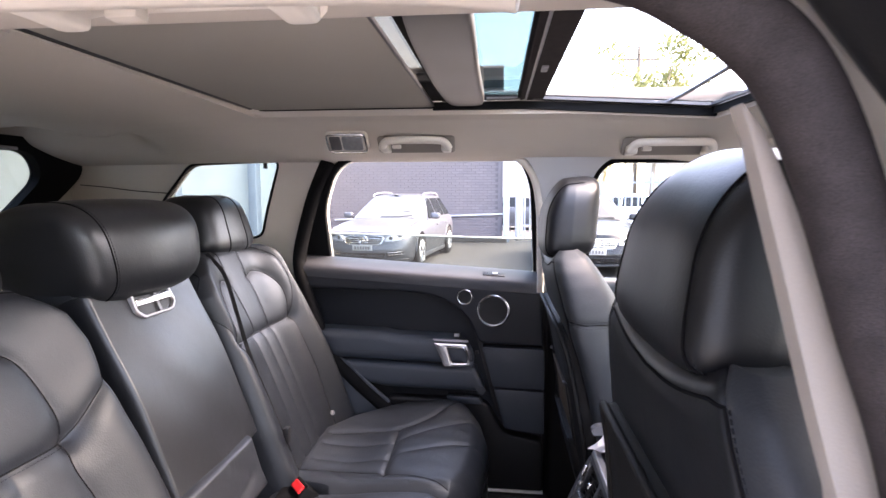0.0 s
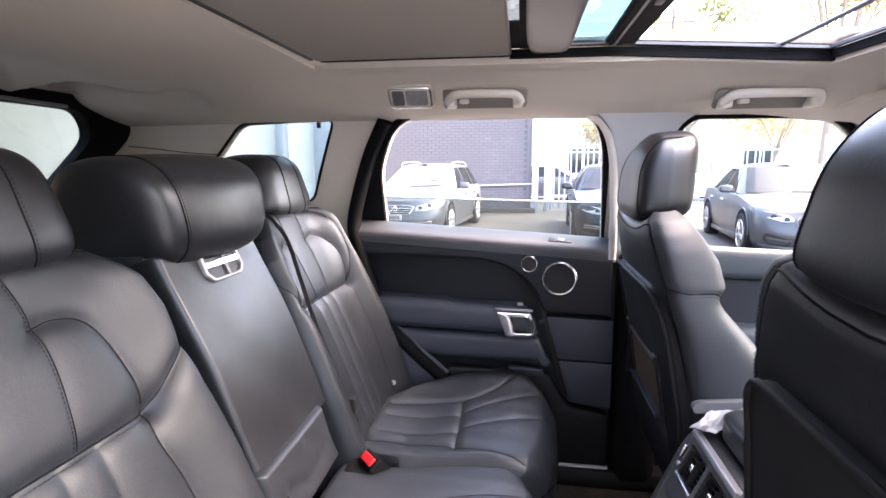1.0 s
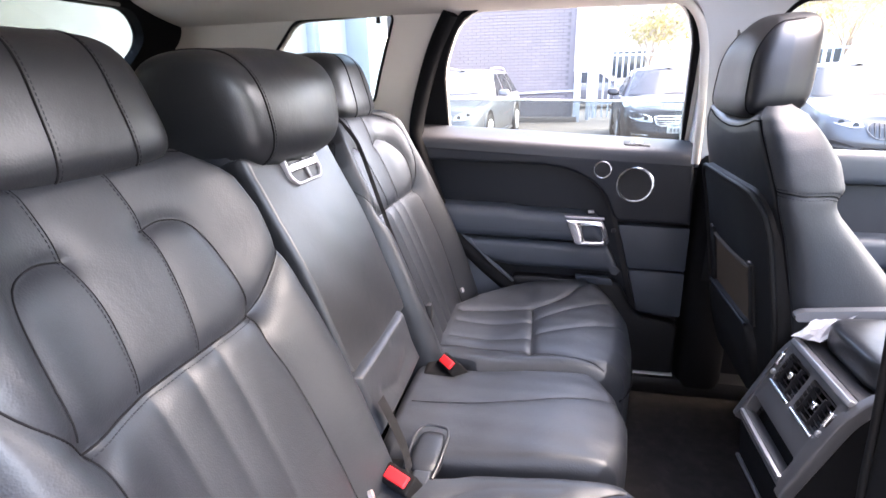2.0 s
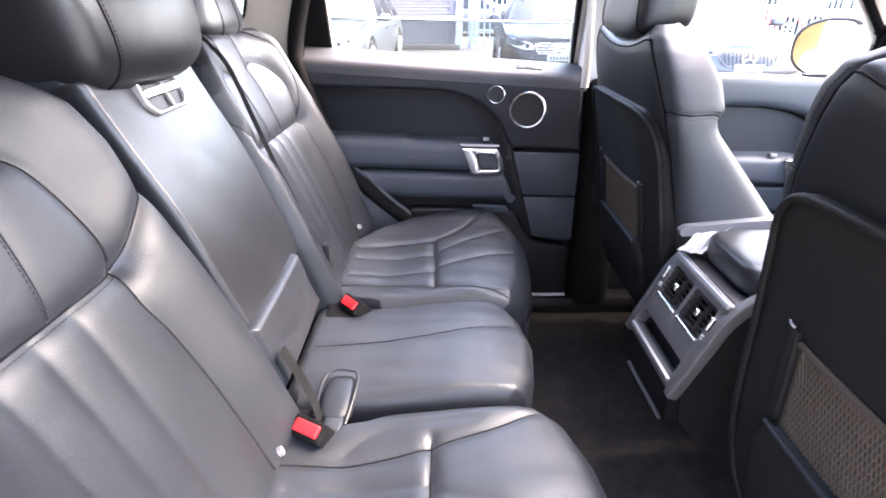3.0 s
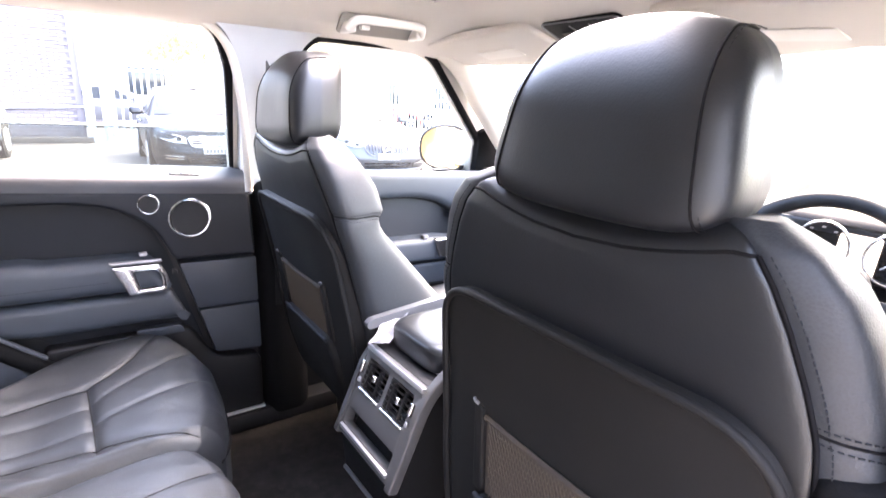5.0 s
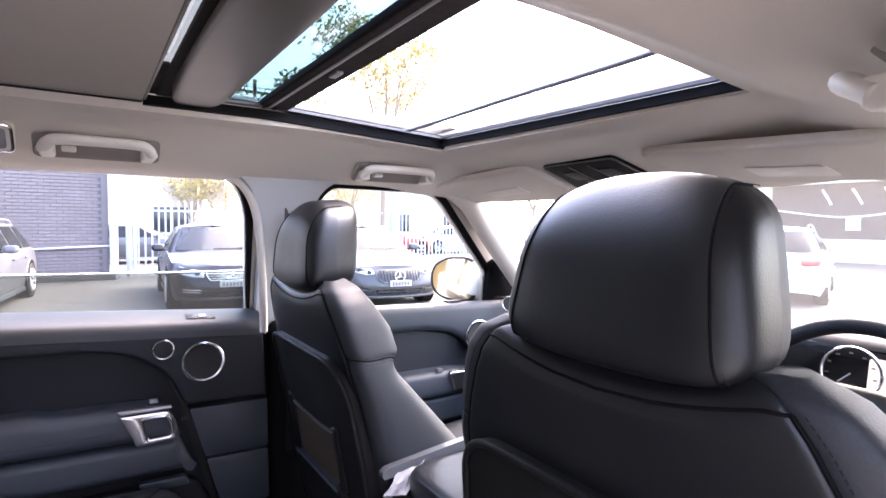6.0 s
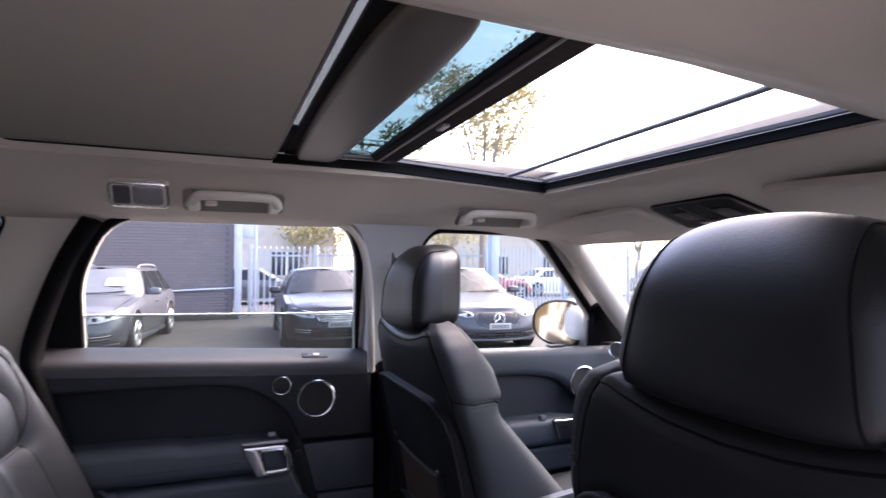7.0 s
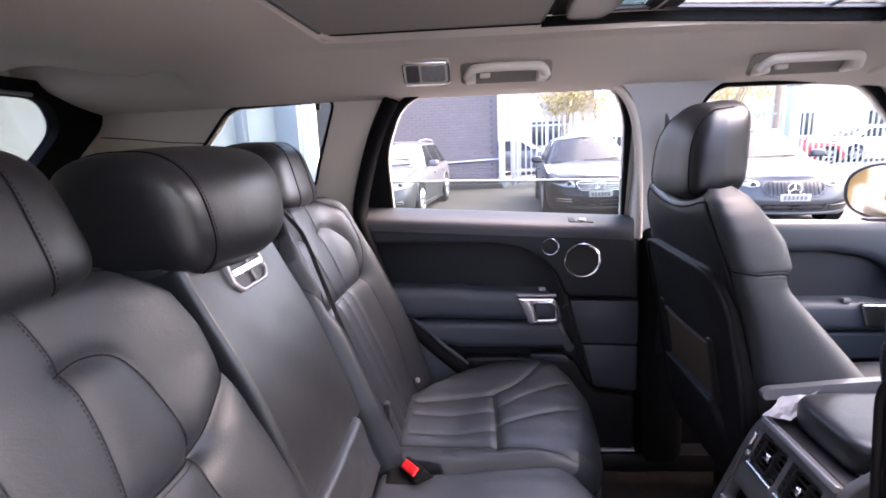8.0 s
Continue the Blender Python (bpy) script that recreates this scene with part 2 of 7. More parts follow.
RENDER_WALL = material("pale_rendered_wall", (0.66, 0.66, 0.60), 0.85, var=0.08, scale=1.2, fine=50, bump=0.3, dirt=((0.48, 0.46, 0.42), 2.0, 0.4))
BLUE_STEEL = material("blue_grey_painted_steel", (0.31, 0.355, 0.40), 0.5, 0.1, var=0.12, scale=6, fine=120, bump=0.2, dirt=((0.20, 0.17, 0.14), 7.0, 0.3))
HOUSE_WALL = material("weathered_cream_house_wall", (0.42, 0.39, 0.34), 0.85, var=0.2, scale=1.0, fine=50, bump=0.3, dirt=((0.16, 0.15, 0.12), 1.0, 0.5))
DARK_INSIDE = material("unlit_workshop_dark", (0.055, 0.045, 0.042), 0.8, var=0.3, scale=2, fine=40, bump=0.3)
BARK = material("grey_brown_bark", (0.26, 0.21, 0.16), 0.9, var=0.3, scale=4, fine=30, bump=1.0)
LEAF = material("olive_yellow_leaves", (0.40, 0.36, 0.17), 0.6, var=0.45, scale=1.6, fine=12, bump=0.0)
LEAF_GREEN = material("pale_green_leaves", (0.20, 0.22, 0.09), 0.6, var=0.45, scale=1.6, fine=12, bump=0.0)
for m in (LEAF, LEAF_GREEN):
    n, l = m.node_tree.nodes, m.node_tree.links
    tl, mx = n.new("ShaderNodeBsdfTranslucent"), n.new("ShaderNodeMixShader")
    src = n["Principled BSDF"].inputs["Base Color"].links[0].from_socket
    l.new(src, tl.inputs["Color"])
    mx.inputs[0].default_value = 0.5
    l.new(n["Principled BSDF"].outputs[0], mx.inputs[1])
    l.new(tl.outputs[0], mx.inputs[2])
    l.new(mx.outputs[0], n["Material Output"].inputs["Surface"])
POLE_WOOD = material("weathered_pole_timber", (0.16, 0.13, 0.10), 0.9, var=0.3, scale=3, fine=40, bump=0.8)
GAUGE = material("black_gauge_face", (0.008, 0.008, 0.009), 0.25, var=0.1, scale=10, bump=0)
SCREEN = glow("dim_cluster_screen", (0.17, 0.155, 0.145), 0.30)


# ---- mesh helpers ----
def part(name, bm, mat, parent=None, label="", sharp=38):
    me = bpy.data.meshes.new(name)
    bm.to_mesh(me)
    bm.free()
    me.materials.append(mat)
    me.polygons.foreach_set("use_smooth", [True] * len(me.polygons))
    me.set_sharp_from_angle(angle=radians(sharp))
    ob = new(name, me)
    if parent:
        ob.parent = parent
    if label:
        tagged(ob, label)
    return ob


def thing(name, label, category, at=(0, 0, 0), group="", kind=""):
    e = new(name)
    e.empty_display_size = 0.05
    e.location = at
    return tagged(e, label, category, group, kind)


def add_box(bm, lo, hi, bevel=0.0, seg=2, m=None):
    c = [(a + b) / 2 for a, b in zip(lo, hi)]
    s = [abs(b - a) for a, b in zip(lo, hi)]
    made = bmesh.ops.create_cube(bm, size=1.0, matrix=Matrix.LocRotScale(c, None, s))["verts"]
    if bevel:
        es = list({e for v in made for e in v.link_edges})
        r = bmesh.ops.bevel(bm, geom=es, offset=bevel, segments=seg, affect="EDGES", profile=0.6)
        made = list({v for f in r["faces"] for v in f.verts} | {v for v in made if v.is_valid})
    if m is not None:
        bmesh.ops.transform(bm, matrix=m, verts=made)
    return made


def box(lo, hi, bevel=0.0, seg=2, m=None):
    bm = bmesh.new()
    add_box(bm, lo, hi, bevel, seg, m)
    return bm


def add_tube(bm, pts, r, n=8, closed=False, squash=1.0):
    pts = [Vector(p) for p in pts]
    k = len(pts)
    rings = []
    side = None
    for i, p in enumerate(pts):
        a = pts[i - 1] if (i or closed) else p
        b = pts[(i + 1) % k] if (i < k - 1 or closed) else p
        d = (b - a).normalized()
        if side is None:
            side = d.cross(Vector((0.31, 0.52, 0.79))).normalized()
        side = (side - d * side.dot(d)).normalized()
        up = d.cross(side)
        rr = r[i] if isinstance(r, (list, tuple)) else r
        rings.append([bm.verts.new(p + rr * (math.cos(q) * side + squash * math.sin(q) * up)) for q in [2 * math.pi * j / n for j in range(n)]])
    for i in range(k if closed else k - 1):
        A, B = rings[i], rings[(i + 1) % k]
        for j in range(n):
            bm.faces.new((A[j], A[(j + 1) % n], B[(j + 1) % n], B[j]))
    if not closed:
        bm.faces.new(rings[0][::-1])
        bm.faces.new(rings[-1])


def tube(pts, r, n=8, closed=False, squash=1.0):
    bm = bmesh.new()
    add_tube(bm, pts, r, n, closed, squash)
    return bm


def spline(pts, n=10, closed=False):
    """Points along a smooth curve through the given ones."""
    P = [Vector(p) for p in pts]
    k = len(P)
    out = []
    for i in range(k if closed else k - 1):
        if closed:
            a, b, c, d = P[i - 1], P[i], P[(i + 1) % k], P[(i + 2) % k]
        else:
            a, b, c, d = P[max(i - 1, 0)], P[i], P[i + 1], P[min(i + 2, k - 1)]
        for j in range(n):
            t = j / n
            out.append(0.5 * ((2 * b) + (c - a) * t + (2 * a - 5 * b + 4 * c - d) * t * t + (3 * b - a - 3 * c + d) * t ** 3))
    if not closed:
        out.append(P[-1])
    return out


def round_poly(pts, r, n=5):
    """Rounds the corners of a closed polygon; r is one radius or one for each corner."""
    k = len(pts)
    out = []
    for i in range(k):
        p, a, b = (Vector(q).to_2d() if len(q) > 2 else Vector(q) for q in (pts[i], pts[i - 1], pts[(i + 1) % k]))
        rr = r[i] if isinstance(r, (list, tuple)) else r
        if rr <= 0:
            out.append(p)
            continue
        ta, tb = (a - p), (b - p)
        s = min(rr, ta.length * 0.48, tb.length * 0.48)
        A, B = p + ta.normalized() * s, p + tb.normalized() * s
        for j in range(n + 1):
            t = j / n
            out.append((1 - t) ** 2 * A + 2 * t * (1 - t) * p + t * t * B)
    return out


def slab(pts, place, d0, d1, bevel=0.0, seg=3, holes=()):
    """A sheet of the polygon pts (and holes), from depth d0 to d1 (the shown face, rounded by bevel). place(u, v, d) gives the point."""
    bm = bmesh.new()
    loops = []
    for loop in (pts, *holes):
        vs = [bm.verts.new((p[0], p[1], 0)) for p in loop]
        loops.append([bm.edges.new((vs[i - 1], vs[i])) for i in range(len(vs))])
    if holes:
        bmesh.ops.triangle_fill(bm, use_beauty=True, use_dissolve=False, edges=[e for lp in loops for e in lp])
    else:
        bm.faces.new([e.verts[1] for e in loops[0]])
    bmesh.ops.recalc_face_normals(bm, faces=bm.faces[:])
    top = bm.faces[:]
    if top and top[0].normal.z < 0:
        bmesh.ops.reverse_faces(bm, faces=top)
    r = bmesh.ops.extrude_face_region(bm, geom=top)
    up = [v for v in r["geom"] if isinstance(v, bmesh.types.BMVert)]
    for v in up:
        v.co.z = 1.0
    ups = set(up)
    if bevel:
        rim = [e for e in bm.edges if e.verts[0] in ups and e.verts[1] in ups and any(len([v for v in f.verts if v in ups]) < len(f.verts) for f in e.link_faces)]
        h = abs(d1 - d0)
        for v in bm.verts:
            v.co.z *= h
        bmesh.ops.bevel(bm, geom=rim, offset=min(bevel, h * 0.95), segments=seg, affect="EDGES", profile=0.5, clamp_overlap=True)
        for v in bm.verts:
            v.co.z /= h
    bmesh.ops.recalc_face_normals(bm, faces=bm.faces[:])
    for v in bm.verts:
        v.co = place(v.co.x, v.co.y, d0 + (d1 - d0) * v.co.z)
    bmesh.ops.recalc_face_normals(bm, faces=bm.faces[:])
    return bm


def offset_loop(loop, dist):
    """A closed outline moved inwards by dist, with its corners eased."""
    k = len(loop)
    area = sum(loop[i - 1].x * loop[i].y - loop[i].x * loop[i - 1].y for i in range(k))
    sg = 1 if area > 0 else -1
    out = []
    for i in range(k):
        a, b = (loop[i] - loop[i - 1]).normalized(), (loop[(i + 1) % k] - loop[i]).normalized()
        t = a + b
        nrm = Vector((-t.y, t.x)).normalized() * sg if t.length > 1e-6 else Vector((-a.y, a.x)) * sg
        out.append(loop[i] + nrm * dist / max(0.6, (1 + a.dot(b)) / 2) ** 0.5)
    return out


def cushion_slab(pts, place, d0, d1, r, seg=6, step=0.008):
    """A padded panel of the outline pts, from depth d0 to d1, whose front edge is rounded by r."""
    src = [Vector((p[0], p[1])) for p in pts]
    loop = []
    for a, b in zip(src, src[1:] + src[:1]):
        n = max(1, round((b - a).length / step))
        loop += [a + (b - a) * i / n for i in range(n)]
    rings = [(loop, d0)]
    h = d1 - d0
    rr = min(r, abs(h))
    sg = 1 if h > 0 else -1
    cur, last = loop, 0.0
    for k in range(seg + 1):
        a = math.pi / 2 * k / seg
        inset = r * (1 - math.cos(a))
        cur = offset_loop(cur, inset - last) if inset > last else cur
        if k:
            cur = [(cur[i - 1] + cur[i] * 6 + cur[(i + 1) % len(cur)]) / 8 for i in range(len(cur))]
        last = inset
        rings.append((cur, d1 - sg * rr * (1 - math.sin(a))))
    bm = bmesh.new()
    rows = [[bm.verts.new(place(p.x, p.y, d)) for p in lp] for lp, d in rings]
    k = len(loop)
    for A, B in zip(rows[:-1], rows[1:]):
        for i in range(k):
            bm.faces.new((A[i - 1], A[i], B[i], B[i - 1]))
    bm.faces.new(rows[0][::-1])
    cap = bm.faces.new(rows[-1])
    bmesh.ops.triangulate(bm, faces=[cap])
    bmesh.ops.recalc_face_normals(bm, faces=bm.faces[:])
    return bm


def sgn_pow(c, e):
    return math.copysign(abs(c) ** e, c)


def unit_point(x, y, z, e):
    """The point of a rounded unit block in a direction; e from 0.2 (boxy) to 1 (round)."""
    n = 2 / e
    k = (abs(x) ** n + abs(y) ** n + abs(z) ** n) ** (1 / n)
    return x / k, y / k, z / k


def section(a, y, e):
    """The point at angle a on the slice of a rounded unit block at a fixed y."""
    n = 2 / e
    c, s = math.cos(a), math.sin(a)
    k = ((1 - abs(y) ** n) / (abs(c) ** n + abs(s) ** n)) ** (1 / n)
    return c * k, y, s * k


def add_pillow(bm, centre, half, e1=0.45, e2=0.45, nu=40, nv=24, bend=None):
    """A rounded block: e1 and e2 from 0.2 (boxy) to 1 (round). bend(x, y, z, q) moves points given in -1 to 1."""
    n = max(4, nv // 2 + 2)
    e = (e1 + e2) / 2
    made = {}
    steps = [math.tan(math.pi / 4 * (2 * i / n - 1)) for i in range(n + 1)]

    def vert(d):
        key = tuple(round(c, 5) for c in d)
        if key not in made:
            x, y, z = unit_point(*d, e)
            q = Vector((x * half[0], y * half[1], z * half[2]))
            if bend:
                q = Vector(bend(x, y, z, q))
            made[key] = bm.verts.new(q + Vector(centre))
        return made[key]
    for ax in range(3):
        for s in (1.0, -1.0):
            for i in range(n):
                for j in range(n):
                    quad = []
                    for a, b in ((i, j), (i + 1, j), (i + 1, j + 1), (i, j + 1)):
                        d = [0, 0, 0]
                        d[ax], d[(ax + 1) % 3], d[(ax + 2) % 3] = s, steps[a], steps[b]
                        quad.append(vert(d))
                    bm.faces.new(quad if s > 0 else quad[::-1])


def pillow(centre, half, e1=0.45, e2=0.45, nu=40, nv=24, bend=None):
    bm = bmesh.new()
    add_pillow(bm, centre, half, e1, e2, nu, nv, bend)
    return bm


def add_disc(bm, centre, normal, r, depth, n=28):
    m = Vector(normal).to_track_quat("Z", "Y").to_matrix().to_4x4()
    bmesh.ops.create_cone(bm, cap_ends=True, segments=n, radius1=r, radius2=r, depth=depth, matrix=Matrix.Translation(centre) @ m)


def ring(centre, normal, r, thick, n=36):
    m = Matrix.Translation(centre) @ Vector(normal).to_track_quat("Z", "Y").to_matrix().to_4x4()
    return tube([m @ Vector((r * math.cos(a), r * math.sin(a), 0)) for a in [2 * math.pi * i / n for i in range(n)]], thick, 8, True)


def seg_dist(px, py, line):
    """Distance of grid points to a polyline, with numpy."""
    best = np.full(px.shape, 9.0)
    for (ax, ay), (bx, by) in zip(line[:-1], line[1:]):
        dx, dy = bx - ax, by - ay
        L = dx * dx + dy * dy + 1e-12
        t = np.clip(((px - ax) * dx + (py - ay) * dy) / L, 0, 1)
        best = np.minimum(best, np.hypot(px - ax - t * dx, py - ay - t * dy))
    return best


def smooth(a, b, x):
    t = np.clip((x - a) / (b - a), 0, 1)
    return t * t * (3 - 2 * t)


def pad_surface(s0, s1, v0, v1, height, edge=0.03, corner=None):
    """The height over s, v of an upholstered cushion with rolled edges; corner(v) gives the two ends of s at v."""
    def surface(S, V):
        lo, hi = corner(V) if corner else (np.full(V.shape, s0), np.full(V.shape, s1))
        d = np.minimum(np.minimum(S - lo, hi - S), np.minimum(V - v0, v1 - V))
        roll = np.sqrt(np.clip(1 - (1 - np.clip(d / edge, 0, 1)) ** 2, 0, 1))
        return height(S, V) * (0.35 + 0.65 * roll) - edge * (1 - roll)
    return surface


def pad(s0, s1, v0, v1, height, place, ns=110, nv=110, edge=0.03, back=0.08, corner=None):
    """An upholstered cushion: a field of heights over s, v with rolled edges, closed behind."""
    S1 = 0.5 - 0.5 * np.cos(np.linspace(0, np.pi, ns))
    V1 = 0.5 - 0.5 * np.cos(np.linspace(0, np.pi, nv))
    S1 = 0.35 * S1 + 0.65 * np.linspace(0, 1, ns)
    V1 = 0.35 * V1 + 0.65 * np.linspace(0, 1, nv)
    A, B = np.meshgrid(S1, V1)
    V = v0 + B * (v1 - v0)
    lo, hi = corner(V) if corner else (np.full(V.shape, s0), np.full(V.shape, s1))
    S = lo + A * (hi - lo)
    H = pad_surface(s0, s1, v0, v1, height, edge, corner)(S, V)
    verts = [tuple(place(S[j, i], V[j, i], H[j, i])) for j in range(nv) for i in range(ns)]
    faces = [(j * ns + i, j * ns + i + 1, (j + 1) * ns + i + 1, (j + 1) * ns + i) for j in range(nv - 1) for i in range(ns - 1)]
    rim = [(0, i) for i in range(ns)] + [(j, ns - 1) for j in range(1, nv)] + [(nv - 1, i) for i in range(ns - 2, -1, -1)] + [(j, 0) for j in range(nv - 2, 0, -1)]
    base = len(verts)
    verts += [tuple(place(S[j, i], V[j, i], -back)) for j, i in rim]
    k = len(rim)
    ids = [j * ns + i for j, i in rim]
    faces += [(ids[(q + 1) % k], ids[q], base + q, base + (q + 1) % k) for q in range(k)]
    faces.append(tuple(range(base, base + k)))
    me = bpy.data.meshes.new("pad")
    me.from_pydata(verts, [], faces)
    bm = bmesh.new()
    bm.from_mesh(me)
    bpy.data.meshes.remove(me)
    bmesh.ops.recalc_face_normals(bm, faces=bm.faces[:])
    return bm


def flat_spline(line, n=6):
    return [(q.x, q.y) for q in spline([(a, b, 0) for a, b in line], n)]


def seam_path(surface, place, line, up=0.0004, n=10):
    """Points along a seam that lies on a pad."""
    pts = flat_spline(line, n)
    S, V = np.array([q[0] for q in pts]), np.array([q[1] for q in pts])
    H = surface(S, V)
    return [Vector(place(a, b, h + up)) for a, b, h in zip(S, V, H)]


def barrel_point(a, y, e, p, r):
    k = max(0.0, 1 - abs(y) ** p) ** (1 / r)
    return k * sgn_pow(math.cos(a), e), y, k * sgn_pow(math.sin(a), e)


def barrel(centre, half, e=0.75, p=6.0, r=3.0, bend=None, nu=56, nv=44):
    """A padded roll along y with rounded ends."""
    bm = bmesh.new()
    ys = [-math.cos(math.pi * i / nv) for i in range(nv + 1)]
    rings = []
    for y in ys[1:-1]:
        loop = []
        for j in range(nu):
            x, y1, z = barrel_point(2 * math.pi * j / nu, y, e, p, r)
            q = Vector((x * half[0], y1 * half[1], z * half[2]))
            loop.append(bm.verts.new(Vector(bend(x, y1, z, q) if bend else q) + Vector(centre)))
        rings.append(loop)
    for A, B in zip(rings[:-1], rings[1:]):
        for j in range(nu):
            bm.faces.new((A[j], B[j], B[(j + 1) % nu], A[(j + 1) % nu]))
    bm.faces.new(rings[0])
    bm.faces.new(rings[-1][::-1])
    bmesh.ops.recalc_face_normals(bm, faces=bm.faces[:])
    return bm


def barrel_seam(centre, half, y, a0, a1, e=0.75, p=6.0, r=3.0, bend=None, grow=1.004, n=30):
    out = []
    for k in range(n + 1):
        x, y1, z = barrel_point(a0 + (a1 - a0) * k / n, y, e, p, r)
        q = Vector((x * half[0] * grow, y1 * half[1], z * half[2] * grow))
        out.append(Vector(bend(x, y1, z, q) if bend else q) + Vector(centre))
    return out


def groove(S, V, line, depth=0.006, width=0.005):
    return -depth * np.exp(-(seg_dist(S, V, line) / width) ** 2)


def lift(S, V, line, height, width):
    return height * np.exp(-(seg_dist(S, V, line) / width) ** 2)


def crease(S, V, line, depth=0.005, width=0.012):
    """A sewn crease: the padding falls off to a sharp line."""
    d = np.sqrt(seg_dist(S, V, flat_spline(line, 4)) ** 2 + 0.002 ** 2)
    return -depth * np.exp(-d / width)


def stitch_line(pts, gap=0.006, length=0.0038, r=0.0007):
    bm = bmesh.new()
    path = [Vector(p) for p in pts]
    acc = 0.0
    for a, b in zip(path[:-1], path[1:]):
        L = (b - a).length
        if L < 1e-6:
            continue
        t = acc
        while t < L:
            q = a + (b - a) * (t / L)
            add_tube(bm, [q, q + (b - a).normalized() * length], r, 4)
            t += gap
        acc = t - L
    return bm


# ---- the car that the camera looks into: shell ----
def lean(z):
    """How far out the side wall stands at height z."""
    return 0.80 + (1.19 - max(z, 1.12)) * 0.314


def side(s):
    return lambda u, v, d: (u, s * (lean(v) - d), v)


def flat(s, y0=0.80):
    return lambda u, v, d: (u, s * (y0 - d), v)


REAR_WINDOW = round_poly([(-0.566, 1.15), (-0.566, 1.372), (-0.500, 1.527), (0.075, 1.528), (0.112, 1.45), (0.135, 1.13)], [0, 0.05, 0.09, 0.08, 0.05, 0])
FRONT_WINDOW = round_poly([(0.315, 1.10), (0.305, 1.44), (0.345, 1.512), (0.720, 1.511), (1.005, 1.232), (1.022, 1.10)], [0, 0.05, 0.07, 0.06, 0.02, 0])
QUARTER_WINDOW = round_poly([(-1.235, 1.27), (-1.135, 1.390), (-1.012, 1.512), (-0.707, 1.522), (-0.775, 1.36), (-0.81, 1.27)], [0.03, 0.03, 0.03, 0.02, 0.03, 0.03])
SHELL = [(-1.63, 1.10), (-1.475, 1.55), (0.84, 1.55), (0.90, 1.50), (1.16, 1.235), (1.29, 1.10)]
REAR_OPENING = round_poly([(-0.60, 1.101), (-0.60, 1.37), (-0.535, 1.546), (0.098, 1.546), (0.190, 1.42), (0.245, 1.101)], [0, 0.05, 0.06, 0.07, 0.1, 0])

for name, s, holes in (("wall_left", 1, (REAR_WINDOW, FRONT_WINDOW, QUARTER_WINDOW)), ("wall_right", -1, (REAR_OPENING, FRONT_WINDOW, QUARTER_WINDOW))):
    w = part(name, slab(SHELL, side(s), -0.03, 0.0, 0, holes=holes), LINER_PLASTIC)
    tagged(w, "beige plastic cabin side with pillar trims and window openings", "wall", kind="structure")
# lower body sides below the belt
for name, s in (("wall_left_lower", 1), ("wall_right_lower", -1)):
    spans = [(-1.63, -0.60), (-0.60, 0.15), (0.15, 1.5)] if s > 0 else [(-1.63, -0.62), (0.24, 1.5)]
    bm = bmesh.new()
    for a, b in spans:
        add_box(bm, (a, s * 0.80, 0.25), (b, s * 0.86, 1.11))
    tagged(part(name, bm, PLASTIC), "black plastic lower body side under the belt line", "wall", kind="structure")


def roof_z(x, y):
    mid = float(np.interp(x, [-1.45, -0.9, -0.63, 0.2, 0.53, 0.565, 0.64, 0.75, 1.0], [1.585, 1.612, 1.624, 1.622, 1.604, 1.588, 1.577, 1.553, 1.490]))
    rim = float(np.interp(x, [-1.45, -0.7, 0.5, 0.8, 1.0], [1.520, 1.527, 1.527, 1.500, 1.455]))
    mid += 0.030 * math.exp(-((x + 1.26) / 0.10) ** 2) * (1 / (1 + math.exp((abs(y) - 0.50) / 0.03)))
    if y < 0:
        # the soffit beside the opening falls to a rounded ridge on the right
        drop = float(np.interp(-y, [0.375, 0.40, 0.43, 0.47, 0.50, 0.53, 0.58, 0.65, 0.70], [0, 0.10, 0.27, 0.50, 0.60, 0.64, 0.69, 0.86, 1.0]))
    else:
        drop = float(np.interp(abs(y), [0.375, 0.42, 0.47, 0.52, 0.58, 0.65, 0.70], [0, 0.06, 0.22, 0.42, 0.66, 0.88, 1.0]))
    # rear corner: the lining bellies down to a lip, then steps up into a hollow over the quarter window
    u = abs(y) - (0.375 + 0.42 * (x + 1.15))
    near = float(smooth(-1.01, -1.10, x))
    pocket = near * float(0.066 * smooth(0, 0.045, u) * (1 - smooth(0.05, 0.23, u)) - 0.022 * math.exp(-((min(u, 0) / 0.07) ** 2)) * (1 - smooth(0, 0.045, u)))
    return mid - max(mid - rim, 0) * drop - 0.018 * max(-0.45, min(0.45, y)) + pocket


SUN_X0, SUN_X1, SUN_Y = -0.63, 0.53, 0.375
xs = sorted({round(v, 4) for v in [*np.linspace(-1.47, SUN_X0, 51), *np.linspace(SUN_X0, SUN_X1, 24), *np.linspace(SUN_X1, 1.0, 16)]})
ys = sorted({round(v, 4) for v in [*np.linspace(-0.70, -SUN_Y, 40), *np.linspace(-SUN_Y, -0.26, 9), *np.linspace(-0.26, 0.26, 8), *np.linspace(0.26, SUN_Y, 9), *np.linspace(SUN_Y, 0.70, 44)]})


def screen_top(y):
    return 1.06 - 0.48 * y * y


